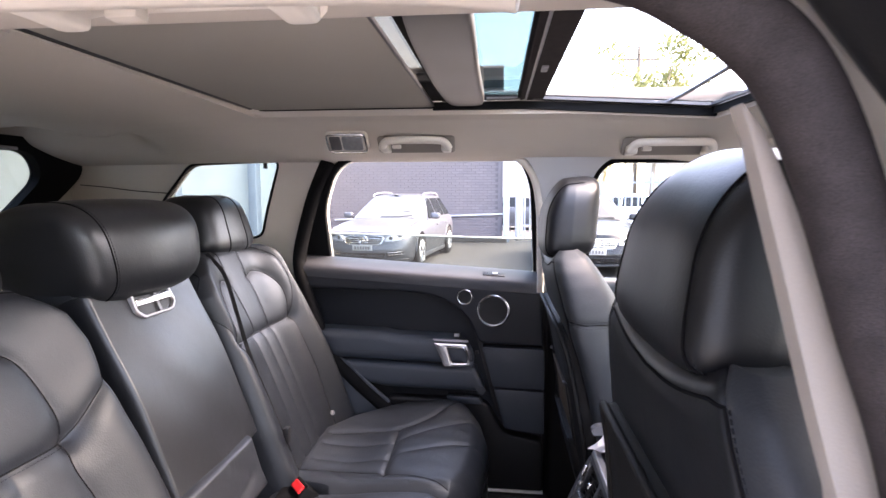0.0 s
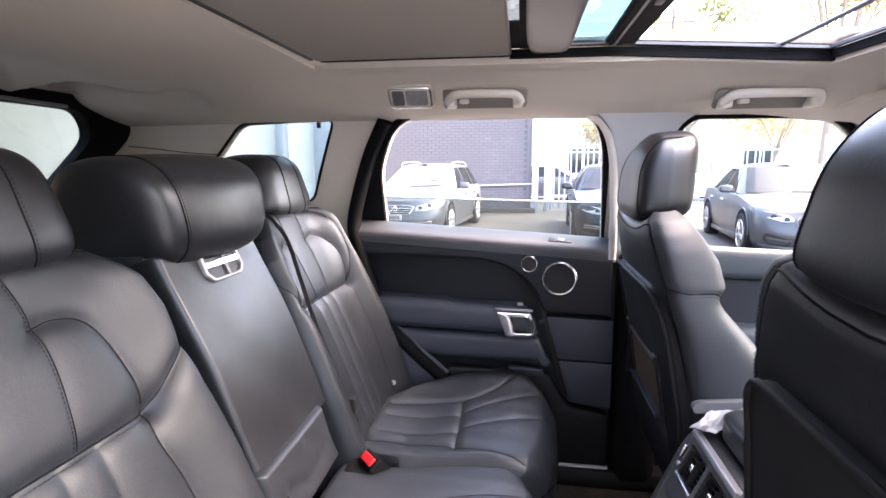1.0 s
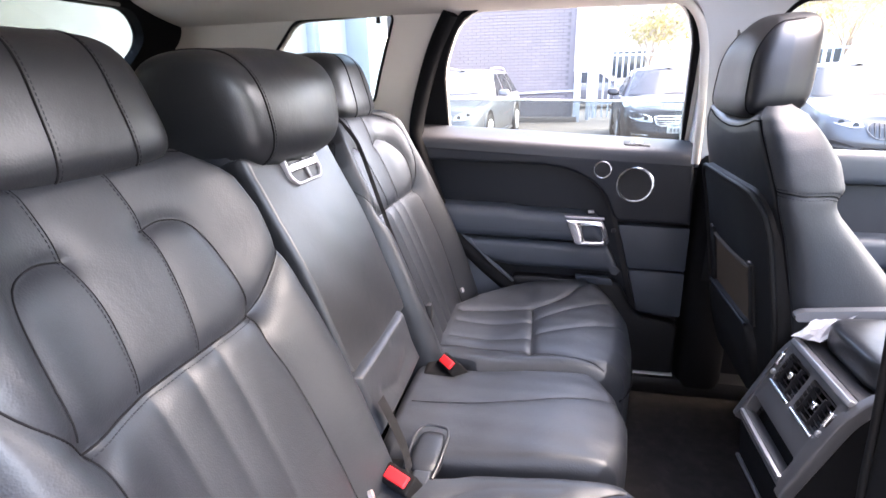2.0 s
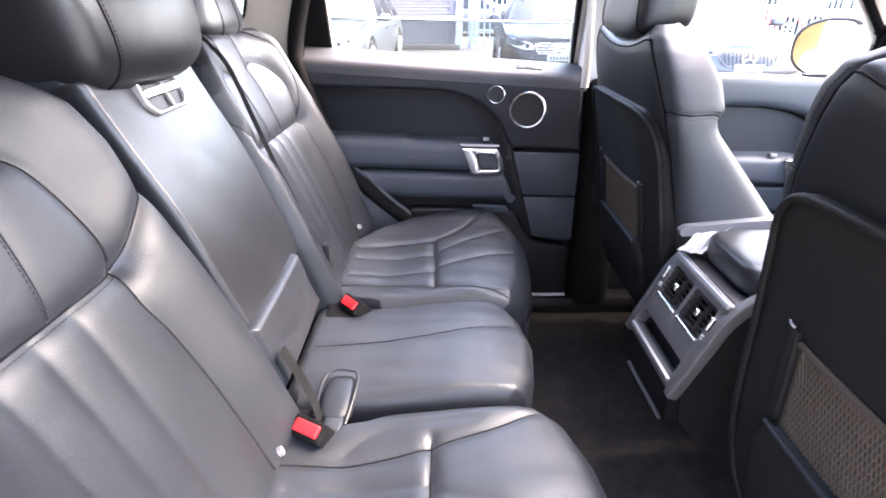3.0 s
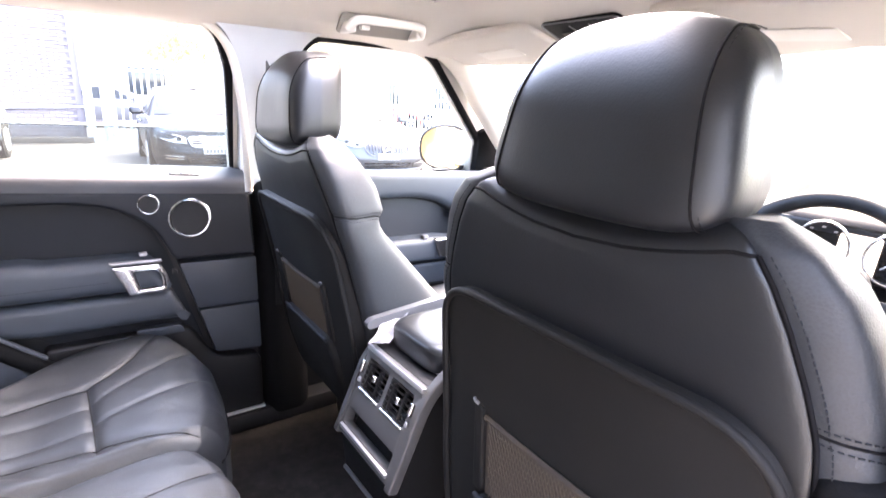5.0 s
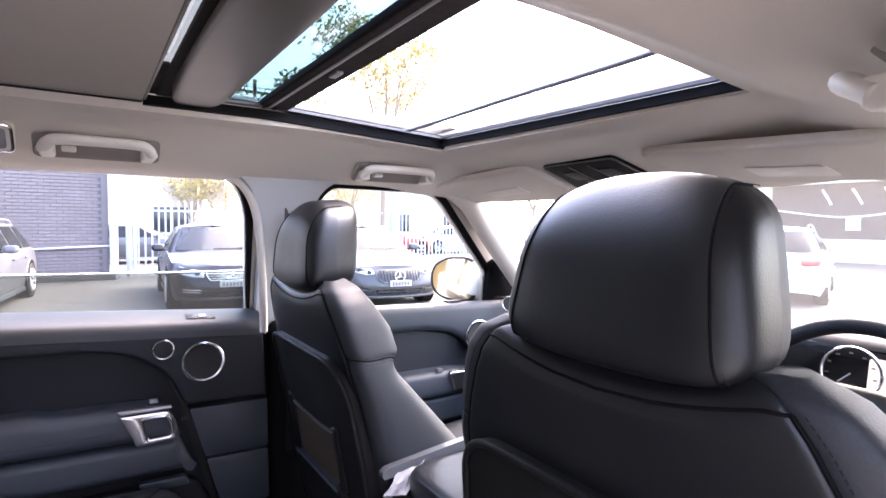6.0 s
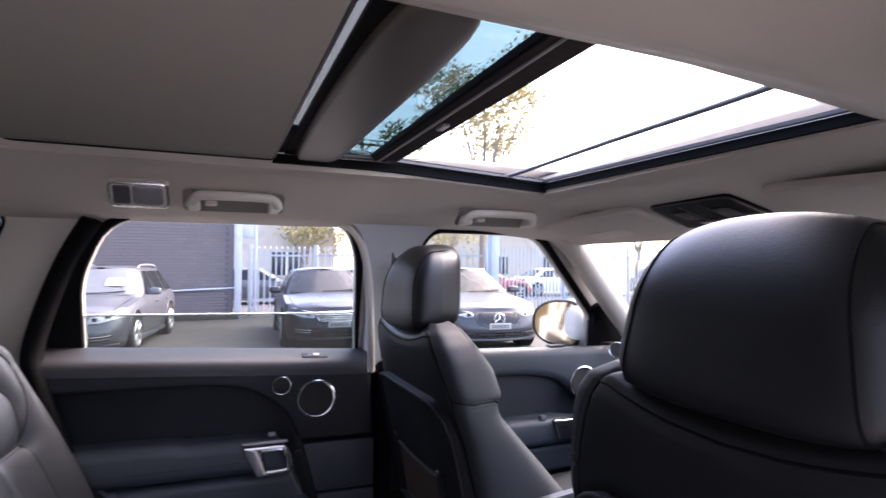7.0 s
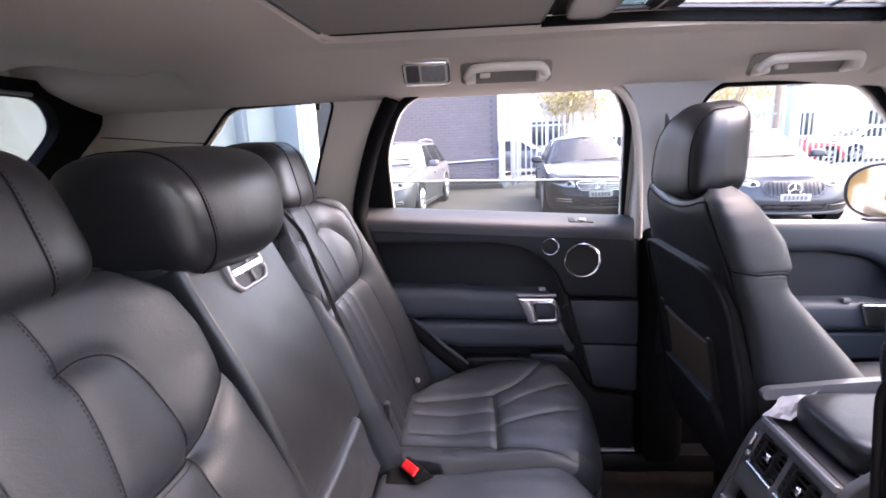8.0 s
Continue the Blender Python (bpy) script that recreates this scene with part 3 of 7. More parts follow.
def roof_edge(x, y):
    """The front edge of the roof opening stands a little further ahead, and lower, on the right."""
    k = max(0.0, min(1.0, (0.375 - y) / 0.75)) * float(smooth(0.25, 0.53, x) * (1 - smooth(0.56, 0.95, x)))
    if x > 0.7:
        # the front edge bows with the windscreen
        x = 0.7 + (x - 0.7) * (screen_top(y) - 0.7) / 0.3
    return (x + 0.030 * k, y - 0.015 * k * (y < -0.3), roof_z(x, y) - 0.012 * k)


bm = bmesh.new()
grid = {(i, j): bm.verts.new(roof_edge(x, y)) for i, x in enumerate(xs) for j, y in enumerate(ys)}
for i in range(len(xs) - 1):
    for j in range(len(ys) - 1):
        if SUN_X0 - 1e-4 <= xs[i] and xs[i + 1] <= SUN_X1 + 1e-4 and -SUN_Y - 1e-4 <= ys[j] and ys[j + 1] <= SUN_Y + 1e-4:
            continue
        bm.faces.new((grid[i, j], grid[i + 1, j], grid[i + 1, j + 1], grid[i, j + 1]))
up = bmesh.ops.extrude_face_region(bm, geom=bm.faces[:])
for v in up["geom"]:
    if isinstance(v, bmesh.types.BMVert):
        v.co.z += 0.035
bmesh.ops.recalc_face_normals(bm, faces=bm.faces[:])
tagged(part("ceiling", bm, LINER), "warm grey fabric headliner with a large roof opening", "ceiling", kind="structure")

# outer roof skin beside the opening
for name, a, b in (("roof_rear", -1.46, SUN_X0 - 0.01), ("roof_front", 0.60, 1.0)):
    zs = max(roof_z(a, 0), roof_z(b, 0)) + 0.075
    tagged(part(name, box((a, -0.70, zs), (b, 0.70, zs + 0.01), 0.004), WHITE_PAINT), "white painted steel roof skin of the car", "roof", kind="structure")

# piping along the opening of the right rear door: trim edge, felt seal, pillar
opening = spline([(0.205, -0.74, 0.95), (0.192, -0.74, 1.12), (0.165, -0.74, 1.275), (0.142, -0.738, 1.359), (0.124, -0.735, 1.424), (0.108, -0.73, 1.462), (0.078, -0.725, 1.490), (0.02, -0.715, 1.508), (-0.10, -0.71, 1.518), (-0.45, -0.71, 1.520), (-0.62, -0.71, 1.500)], 8)
high = [q for q in opening if q.x < 0.03]
strip = [(0.1135, 1.452), (0.1195, 1.436), (0.122, 1.426), (0.131, 1.394), (0.140, 1.362), (0.152, 1.318), (0.165, 1.275), (0.190, 1.12), (0.205, 0.95), (0.230, 0.95), (0.215, 1.12), (0.187, 1.275), (0.173, 1.318), (0.157, 1.362), (0.145, 1.394), (0.131, 1.426), (0.1245, 1.440), (0.1145, 1.453)]
tagged(part("trim", slab(strip, lambda u, v, d: (u, -0.740 - d, v), -0.012, 0.0, 0.003, 2), OPENING_TRIM), "taupe trim edge round the rear door opening", "trim", kind="structure")
seal_line = spline([(0.232, -0.752, 0.95), (0.220, -0.752, 1.12), (0.194, -0.752, 1.276), (0.166, -0.752, 1.362), (0.144, -0.751, 1.428), (0.128, -0.750, 1.462), (0.112, -0.748, 1.481), (0.094, -0.745, 1.495), (0.066, -0.740, 1.511), (0.02, -0.735, 1.521), (-0.10, -0.73, 1.530), (-0.45, -0.73, 1.532), (-0.62, -0.73, 1.512)], 8)
tagged(part("roof_trim", tube([(x, y + 0.022, z + 0.016) for x, y, z in high], 0.015, 10), LINER_PLASTIC), "beige plastic roof edge trim over the rear door opening", "trim", kind="structure")
bm = tube(seal_line, 0.0155, 12)
tagged(part("door_seal", bm, FELT), "dark felt weather seal round the rear door opening", "seal", kind="structure")
bm = tube([(x + 0.052, y - 0.036, z + 0.042) for x, y, z in seal_line], 0.046, 12)
tagged(part("door_pillar", bm, PLASTIC), "gloss black pillar outside the rear door seal", "pillar", kind="structure")
bm = tube([(x + 0.046, y - 0.086, z + 0.042) for x, y, z in seal_line], 0.004, 8)
tagged(part("pillar_trim", bm, LINER_PLASTIC), "thin pale edge strip along the black door pillar", "trim", kind="structure")
tagged(part("pillar_cover", slab([(0.235, 0.85), (0.225, 1.20), (0.185, 1.40), (0.13, 1.50), (0.02, 1.54), (0.0, 1.61), (0.62, 1.61), (0.40, 1.45), (0.34, 0.85)], side(-1), -0.075, -0.034, 0.01), PLASTIC), "gloss black outer cover of the centre pillar", "pillar", kind="structure")
for s in (1, -1):
    bm = bmesh.new()
    add_box(bm, (-1.72, s * 0.87, 0.30), (2.3 if s > 0 else -0.66, s * 0.93, 1.055), 0.02, 2)
    if s < 0:
        add_box(bm, (0.22, s * 0.87, 0.30), (2.3, s * 0.93, 1.055), 0.02, 2)
    tagged(part("body_side", bm, WHITE_PAINT), "white painted outer body side of the car", "car body", kind="structure")

    tagged(part("roof_side", box((-1.46, min(s * 0.42, s * 0.70), 1.672), (0.98, max(s * 0.42, s * 0.70), 1.682), 0.004), WHITE_PAINT), "white painted roof edge of the car", "roof", kind="structure")
tagged(part("bonnet", slab(round_poly([(1.64, 1.085), (2.20, 1.04), (2.42, 0.93), (2.47, 0.70), (2.44, 0.40), (1.64, 0.40)], [0.01, 0.2, 0.1, 0.1, 0.05, 0.01]), lambda u, v, d: (u, d, v), -0.90, 0.90, 0.06, 3), WHITE_PAINT), "white painted bonnet and nose of the car", "car body", kind="structure")
tagged(part("tail_panel", slab(round_poly([(-1.74, 0.45), (-1.76, 0.90), (-1.66, 1.22), (-1.58, 1.22), (-1.58, 0.45)], 0.03), lambda u, v, d: (u, d, v), -0.90, 0.90, 0.04, 3), WHITE_PAINT), "white painted tailgate below the rear window", "car body", kind="structure")

# floor, tunnel and sill
bm = bmesh.new()
add_box(bm, (-0.9, -0.80, 0.28), (1.6, 0.80, 0.36), 0.01)
tagged(part("floor", bm, CARPET), "dark brown carpeted car floor", "floor", kind="structure")
bm = bmesh.new()
add_box(bm, (-1.44, -0.78, 0.60), (-0.85, 0.78, 0.68), 0.01)
tagged(part("boot_floor", bm, CARPET), "dark carpeted boot floor behind the rear seat", "floor", kind="structure")
for s in (1, -1):
    sill = thing("door_sill", "black plastic door sill with a metal tread plate", "sill", (0, s * 0.75, 0.40), kind="structure")
    part("sill_cover", box((-0.3, -0.06, -0.04), (0.6, 0.05, 0.02), 0.015), PLASTIC, sill)
    part("tread_plate", box((-0.16, -0.045, 0.02), (0.17, 0.03, 0.026), 0.002), PLATE, sill, "brushed metal tread plate")


# ---- doors and windows ----
def frame_ring(win, grow, s, d0, d1, rear=None):
    cx = sum(p[0] for p in win) / len(win)
    cz = sum(p[1] for p in win) / len(win)
    out = []
    for i, p in enumerate(win):
        a, b = Vector(win[i - 1]), Vector(win[(i + 1) % len(win)])
        t = (b - a).normalized()
        nrm = Vector((t.y, -t.x))
        if nrm.dot(Vector(p) - Vector((cx, cz))) < 0:
            nrm = -nrm
        out.append(Vector(p) + nrm * grow)
    if rear:
        out = rear(out)
    inner = [Vector(p) * 1.0 for p in win]
    return slab(out, side(s), d0, d1, 0.004, 2, holes=(inner,))


def speaker(parent, at, normal, r, name="speaker"):
    sp = part(name, ring(at, normal, r, r * 0.085 + 0.001), CHROME, parent, "round loudspeaker with a bright metal ring")
    bm = bmesh.new()
    add_disc(bm, Vector(at) - Vector(normal) * 0.002, normal, r * 0.97, 0.006)
    g = part("grille", bm, GRILLE, sp, "black perforated grille")
    g.matrix_parent_inverse = sp.matrix_world.inverted()
    return sp


def door_rear_left():
    door = thing("door_1", "closed black and slate rear car door with chrome handle, speakers and a half-lowered window", "car door", (0, 0.8, 0.4), kind="structure")
    inv = Matrix.Translation((0, -0.8, -0.4))

    def p(name, bm, mat, label="", parent=None):
        ob = part(name, bm, mat, parent or door, label)
        if parent is None:
            ob.matrix_parent_inverse = inv
        return ob

    F = flat(1)
    p("door_shell", slab(round_poly([(-0.69, 1.17), (0.158, 1.145), (0.172, 0.38), (-0.10, 0.38), (-0.36, 0.68), (-0.52, 0.86), (-0.63, 1.0)], 0.02), F, 0.0, 0.046, 0.006), PLASTIC)
    def ledge_top(x):
        return 1.1655 - 0.062 * x
    # sloping shelf under the glass, rolled over at its inner edge
    bm = bmesh.new()
    rows = []
    for x in np.linspace(-0.668, 0.157, 40):
        z = ledge_top(x)
        sec = [(0.792, z - 0.05), (0.790, z + 0.002), (0.776, z + 0.001), (0.752, z - 0.008), (0.728, z - 0.0175), (0.716, z - 0.0245), (0.708, z - 0.034), (0.7055, z - 0.046), (0.7055, z - 0.060), (0.75, z - 0.060)]
        rows.append([bm.verts.new((x, a, b)) for a, b in sec])
    for A, B in zip(rows[:-1], rows[1:]):
        for i in range(len(A)):
            bm.faces.new((A[i - 1], A[i], B[i], B[i - 1]))
    bm.faces.new(rows[0])
    bm.faces.new(rows[-1][::-1])
    bmesh.ops.recalc_face_normals(bm, faces=bm.faces[:])
    p("window_ledge", bm, LEDGE, "dark grey soft ledge under the window glass")
    p("upper_trim", cushion_slab(round_poly([(-0.665, 1.150), (0.155, 1.100), (0.166, 0.922), (-0.046, 0.930), (-0.085, 1.022), (-0.160, 1.075), (-0.25, 1.095), (-0.645, 1.106)], [0.01, 0.01, 0.01, 0.02, 0.06, 0.06, 0.05, 0.01], 8), F, 0.044, 0.0943, 0.010, 5), TRIM, "black soft upper trim")
    p("recess_panel", slab(round_poly([(-0.640, 1.104), (-0.25, 1.093), (-0.17, 1.072), (-0.09, 1.018), (-0.052, 0.93), (-0.02, 0.80), (0.03, 0.62), (-0.2, 0.62), (-0.55, 0.92)], 0.02), F, 0.044, 0.050, 0.003), RECESS_SHADE)
    p("armrest", cushion_slab(round_poly([(-0.605, 0.972), (-0.36, 0.965), (-0.33, 0.957), (-0.20, 0.954), (-0.105, 0.950), (-0.070, 0.905), (-0.058, 0.858), (-0.535, 0.872)], [0.02, 0.01, 0.02, 0.01, 0.03, 0.02, 0.02, 0.02]), F, 0.050, 0.122, 0.030, 7), TRIM_BLUE, "slate leather armrest")
    p("middle_trim", cushion_slab(round_poly([(-0.530, 0.866), (-0.060, 0.852), (-0.022, 0.765), (-0.36, 0.772), (-0.45, 0.79)], 0.015), F, 0.050, 0.106, 0.024, 6), TRIM_BLUE)
    p("front_trim", slab(round_poly([(-0.036, 0.917), (0.167, 0.912), (0.168, 0.776), (0.002, 0.781)], 0.008), F, 0.044, 0.090, 0.005, 2), TRIM_BLUE, "slate grey front panel")
    p("front_trim", slab(round_poly([(0.004, 0.775), (0.168, 0.770), (0.170, 0.625), (0.040, 0.640)], 0.008), F, 0.044, 0.090, 0.005, 2), TRIM_BLUE, "slate grey front panel")
    p("stitching", stitch_line([(x, 0.6775 + 0.0, 0.905 - 0.012 * (x + 0.6)) for x in np.linspace(-0.52, -0.20, 33)], 0.007, 0.0045), THREAD)
    p("door_pocket", slab(round_poly([(-0.36, 0.735), (-0.02, 0.73), (0.04, 0.62), (0.17, 0.60), (0.17, 0.40), (-0.08, 0.40), (-0.30, 0.62)], 0.03), F, 0.044, 0.084, 0.012), PLASTIC)
    p("pocket_lip", slab(round_poly([(-0.155, 0.748), (-0.045, 0.745), (-0.035, 0.722), (-0.140, 0.724)], 0.008), F, 0.07, 0.095, 0.006), TRIM_BLUE)
    # pull handle: a slanted bright plate with a square finger cup
    outer = round_poly([(-0.190, 0.936), (-0.084, 0.934), (-0.072, 0.862), (-0.158, 0.860)], [0.002, 0.010, 0.014, 0.003], 6)
    inner = round_poly([(-0.147, 0.924), (-0.092, 0.924), (-0.079, 0.898), (-0.080, 0.870), (-0.134, 0.869)], [0.006, 0.010, 0.012, 0.010, 0.006], 6)
    h = p("door_handle", slab(outer, F, 0.116, 0.129, 0.003, 2, holes=(inner,)), CHROME, "chrome door handle surround")
    p("cup", slab(inner, F, 0.106, 0.1165, 0), GAUGE, "black finger cup", h)
    p("cup_rim", tube([F(q.x, q.y, 0.129) for q in inner], 0.0036, 8, True), CHROME, "", h)
    p("lever", cushion_slab(round_poly([(-0.086, 0.928), (-0.070, 0.905), (-0.068, 0.878), (-0.076, 0.872), (-0.078, 0.900), (-0.092, 0.926)], 0.004), F, 0.118, 0.127, 0.003, 3, 0.004), DARK_SILVER, "dark pull lever", h)
    p("handle_cap", cushion_slab(round_poly([(-0.196, 0.948), (-0.080, 0.945), (-0.078, 0.938), (-0.190, 0.940)], 0.003), F, 0.112, 0.124, 0.003, 3, 0.006), SILVER, "", h)
    p("bolt_button", box((-0.058, 0.671, 0.902), (-0.046, 0.682, 0.914), 0.003), PLASTIC)
    for k in (0, 1):
        p("window_switch", box((-0.127, 0.690 + 0.012 * k, 0.954), (-0.109, 0.695 + 0.012 * k, 0.962), 0.0015), SILVER, "small bright window switch")
    speaker(door, (0.0, 0.7045, 1.040), (0, -1, 0), 0.049).matrix_parent_inverse = inv
    speaker(door, (-0.093, 0.7045, 1.083), (0, -1, 0), 0.0235, "tweeter").matrix_parent_inverse = inv
    lm = Matrix.Translation((0.000, 0.742, 1.1535)) @ pose(0, 0, 0, 23, 3.5)
    lock = p("lock_plate", box((-0.036, -0.011, -0.003), (0.036, 0.011, 0.003), 0.002, 2, lm), PLASTIC, "black lock button plate")
    p("lock_button", box((-0.006, -0.006, 0.002), (0.012, 0.005, 0.006), 0.0015, 2, lm), SILVER, "", lock)
    p("lock_recess", box((-0.022, -0.007, 0.001), (0.020, 0.007, 0.0036), 0.001, 1, lm), GAUGE, "", lock)

    def rear(out):
        return [Vector((q.x - 0.115 * max(0, min(1, (1.50 - q.y) / 0.32)) if q.x < -0.50 else q.x, q.y)) for q in out]
    p("window_frame", frame_ring(REAR_WINDOW, 0.020, 1, -0.01, 0.012, rear), RUBBER, "black rubber and plastic window frame")
    # glass lowered to a little above the sill
    low = [(-0.572, 1.13), (-0.572, 1.283), (0.128, 1.268), (0.140, 1.13)]
    g = p("window_pane", slab(low, side(1), -0.016, -0.012), PANE_DOOR, "half-lowered green tinted side glass")
    g.visible_shadow = False
    p("pane_edge", tube([(-0.566, lean(1.283) + 0.014, 1.283), (0.122, lean(1.268) + 0.014, 1.268)], 0.0028, 8), PANE_EDGE, "pale ground glass edge")
    seal = spline([(-0.535, 0.685, 1.520), (-0.60, 0.720, 1.40), (-0.655, 0.735, 1.22), (-0.640, 0.712, 1.13), (-0.603, 0.705, 1.02), (-0.556, 0.702, 0.895), (-0.466, 0.700, 0.796), (-0.372, 0.700, 0.712), (-0.29, 0.700, 0.64), (-0.2, 0.70, 0.55)], 8)
    p("door_edge_seal", tube(seal, 0.023, 10), RUBBER, "black rubber door seal")
    p("edge_strip", tube([(-0.487, 0.700, 0.860), (-0.420, 0.698, 0.786), (-0.345, 0.698, 0.722)], 0.0065, 8), TRIM_BLUE)
    return door


def door_front(s, name):
    door = thing(name, "closed black front car door with speaker rings, armrest and a side window", "car door", (0.6, s * 0.8, 0.4), kind="structure")
    inv = Matrix.Translation((-0.6, -s * 0.8, -0.4))

    def p(nm, bm, mat, label=""):
        ob = part(nm, bm, mat, door, label)
        ob.matrix_parent_inverse = inv
        return ob
    F = flat(s)
    p("door_shell", slab([(0.30, 1.13), (1.20, 1.10), (1.20, 0.38), (0.32, 0.38)], F, 0.0, 0.046, 0.004), PLASTIC)
    p("upper_trim", cushion_slab(round_poly([(0.305, 1.148), (1.10, 1.120), (1.12, 0.93), (0.94, 0.93), (0.90, 0.96), (0.82, 1.025), (0.70, 1.046), (0.31, 1.050)], [0.01, 0.02, 0.01, 0.03, 0.04, 0.06, 0.04, 0.01]), F, 0.044, 0.088, 0.026, 5), TRIM_BLUE, "slate soft upper trim")
    p("recess_panel", slab([(0.31, 1.048), (0.70, 1.044), (0.82, 1.02), (0.93, 0.93), (0.98, 0.60), (0.31, 0.60)], F, 0.044, 0.054, 0.003), TRIM)
    p("armrest", cushion_slab(round_poly([(0.31, 0.915), (0.80, 0.908), (0.92, 0.89), (0.94, 0.815), (0.31, 0.825)], 0.02), F, 0.050, 0.122, 0.024, 4), TRIM_BLUE, "slate leather armrest")
    p("middle_trim", cushion_slab(round_poly([(0.31, 0.818), (0.94, 0.808), (0.98, 0.72), (0.31, 0.73)], 0.015), F, 0.050, 0.098, 0.014, 3), TRIM_BLUE)
    p("front_trim", slab(round_poly([(0.955, 0.925), (1.12, 0.925), (1.12, 0.62), (1.02, 0.64)], 0.01), F, 0.044, 0.090, 0.005, 2), TRIM)
    p("door_handle", slab(round_poly([(0.765, 0.905), (0.875, 0.900), (0.885, 0.835), (0.785, 0.838)], 0.01), F, 0.118, 0.132, 0.004), CHROME, "chrome inner door handle")
    p("lock_plate", box((0.80, s * 0.735, 1.130), (0.86, s * 0.765, 1.137), 0.003), TRIM)
    p("window_switch", box((0.725, s * 0.682, 0.905), (0.745, s * 0.70, 0.918), 0.002), SILVER)
    speaker(door, (0.917, s * 0.7105, 1.008), (0, -s, 0), 0.052).matrix_parent_inverse = inv
    p("window_frame", frame_ring(FRONT_WINDOW, 0.020, s, -0.01, 0.012), RUBBER, "black rubber window frame")
    g = p("window_pane", slab(FRONT_WINDOW, side(s), -0.016, -0.012), PANE)
    g.visible_shadow = False
    # black corner panel with the tweeter
    p("corner_panel", slab(round_poly([(1.022, 1.105), (1.004, 1.262), (1.030, 1.280), (1.20, 1.120), (1.20, 1.105)], 0.01), side(s), -0.004, 0.030, 0.008), RUBBER, "black corner trim at the mirror")
    speaker(door, (1.032, s * 0.672, 1.117), (-0.55, -0.8 * s, 0.15), 0.026, "tweeter").matrix_parent_inverse = inv
    return door


door_rear_left()
door_front(1, "door_2")
door_front(-1, "door_3")

for name, s in (("window_1", 1), ("window_2", -1)):
    w = thing(name, "small rear quarter window with a thin black edge", "window", (-0.93, s * 0.74, 1.28), kind="structure")
    inv = Matrix.Translation((0.93, -s * 0.74, -1.28))
    for nm, bm, mat in (("window_pane", slab(QUARTER_WINDOW, side(s), -0.022, -0.018), PANE_GREEN), ("window_frame", frame_ring(QUARTER_WINDOW, 0.008, s, -0.02, 0.004), RUBBER)):
        ob = part(nm, bm, mat, w)
        ob.matrix_parent_inverse = inv
        ob.visible_shadow = nm != "window_pane"
    stay = part("latch", box((-0.760, s * 0.700, 1.500), (-0.748, s * 0.712, 1.522), 0.003), PLASTIC, w)
    stay.matrix_parent_inverse = inv

# pillar trims
for s in (1, -1):
    if s > 0:
        pil = tagged(part("pillar_trim", slab(round_poly([(0.152, 1.08), (0.150, 1.40), (0.118, 1.505), (0.06, 1.548), (0.40, 1.548), (0.318, 1.505), (0.288, 1.44), (0.295, 1.08)], [0, 0.06, 0.05, 0.01, 0.01, 0.06, 0.05, 0]), side(s), 0.0, 0.034, 0.016, 4), LINER_COOL), "pale grey plastic centre pillar trim", "trim", kind="structure")
        edge = spline([(0.146, 0.647, 1.11), (0.145, 0.652, 1.25), (0.136, 0.658, 1.40), (0.112, 0.662, 1.485), (0.06, 0.667, 1.532), (-0.03, 0.672, 1.545)], 8)
        tagged(part("pillar_edge", tube([(x, y + 0.02, z) for x, y, z in edge], 0.011, 10), LINER_PLASTIC), "beige edge strip of the centre pillar", "trim", kind="structure")
        # slot of the seat belt guide
        bg = thing("belt_guide", "black seat belt guide in a slot of the centre pillar", "belt guide", (0.215, 0.66, 1.40))
        part("slot", slab(round_poly([(-0.012, -0.045), (-0.016, 0.05), (0.012, 0.0), (0.014, -0.05)], 0.006), lambda u, v, d: (u, d - v * 0.31, v), 0.0, -0.008, 0.003), DARK_SILVER, bg)
        part("belt_loop", pillow((0.0, -0.02, -0.05), (0.016, 0.012, 0.014), 0.6, 0.6, 16, 10), PLASTIC, bg)
        part("belt", slab([(-0.020, -0.62), (-0.008, -0.05), (0.008, -0.05), (0.022, -0.62)], lambda u, v, d: (u, -0.022 + d, v), 0.0, -0.003), BELT, bg)
    else:
        tagged(part("pillar_trim", slab([(0.225, 1.08), (0.205, 1.40), (0.18, 1.545), (0.40, 1.548), (0.30, 1.46), (0.295, 1.08)], side(s), 0.0, 0.020, 0.008), LINER_COOL), "pale grey plastic centre pillar trim", "trim", kind="structure")
    tagged(part("pillar_lower", box((0.178, s * 0.68, 0.38), (0.312, s * 0.80, 1.125), 0.05 if s > 0 else 0.02, 5), RUBBER), "black plastic lower centre pillar", "pillar", kind="structure")
    ap = spline([(0.58, s * 0.655, 1.545), (0.73, s * 0.668, 1.535), (0.840, s * 0.678, 1.490), (0.955, s * 0.690, 1.366), (1.080, s * 0.706, 1.236), (1.21, s * 0.722, 1.10)], 8)
    tagged(part("windscreen_pillar", tube(ap, [0.018 + 0.022 * min(1, i / 14) for i in range(len(ap))], 12), LINER_PLASTIC), "pale beige windscreen pillar trim", "pillar", kind="structure")
    # rear wheel arch side beside the seat
    tagged(part("wheel_arch_trim", slab(round_poly([(-0.66, 1.12), (-0.58, 0.90), (-0.36, 0.70), (-0.24, 0.58), (-0.24, 0.40), (-0.95, 0.40), (-0.95, 1.12)], 0.03), flat(s), 0.0, 0.115, 0.02, 3), TRIM_BLUE), "slate plastic side trim over the wheel arch", "trim", kind="structure")

# joint between the roof lining and the rear side trim
joint = [(-1.43, side(1)(0, 1.449, 0.001)[1], 1.449), (-1.33, side(1)(0, 1.440, 0.001)[1], 1.440), (-1.23, side(1)(0, 1.428, 0.001)[1], 1.428), (-1.115, side(1)(0, 1.420, 0.001)[1], 1.420)]
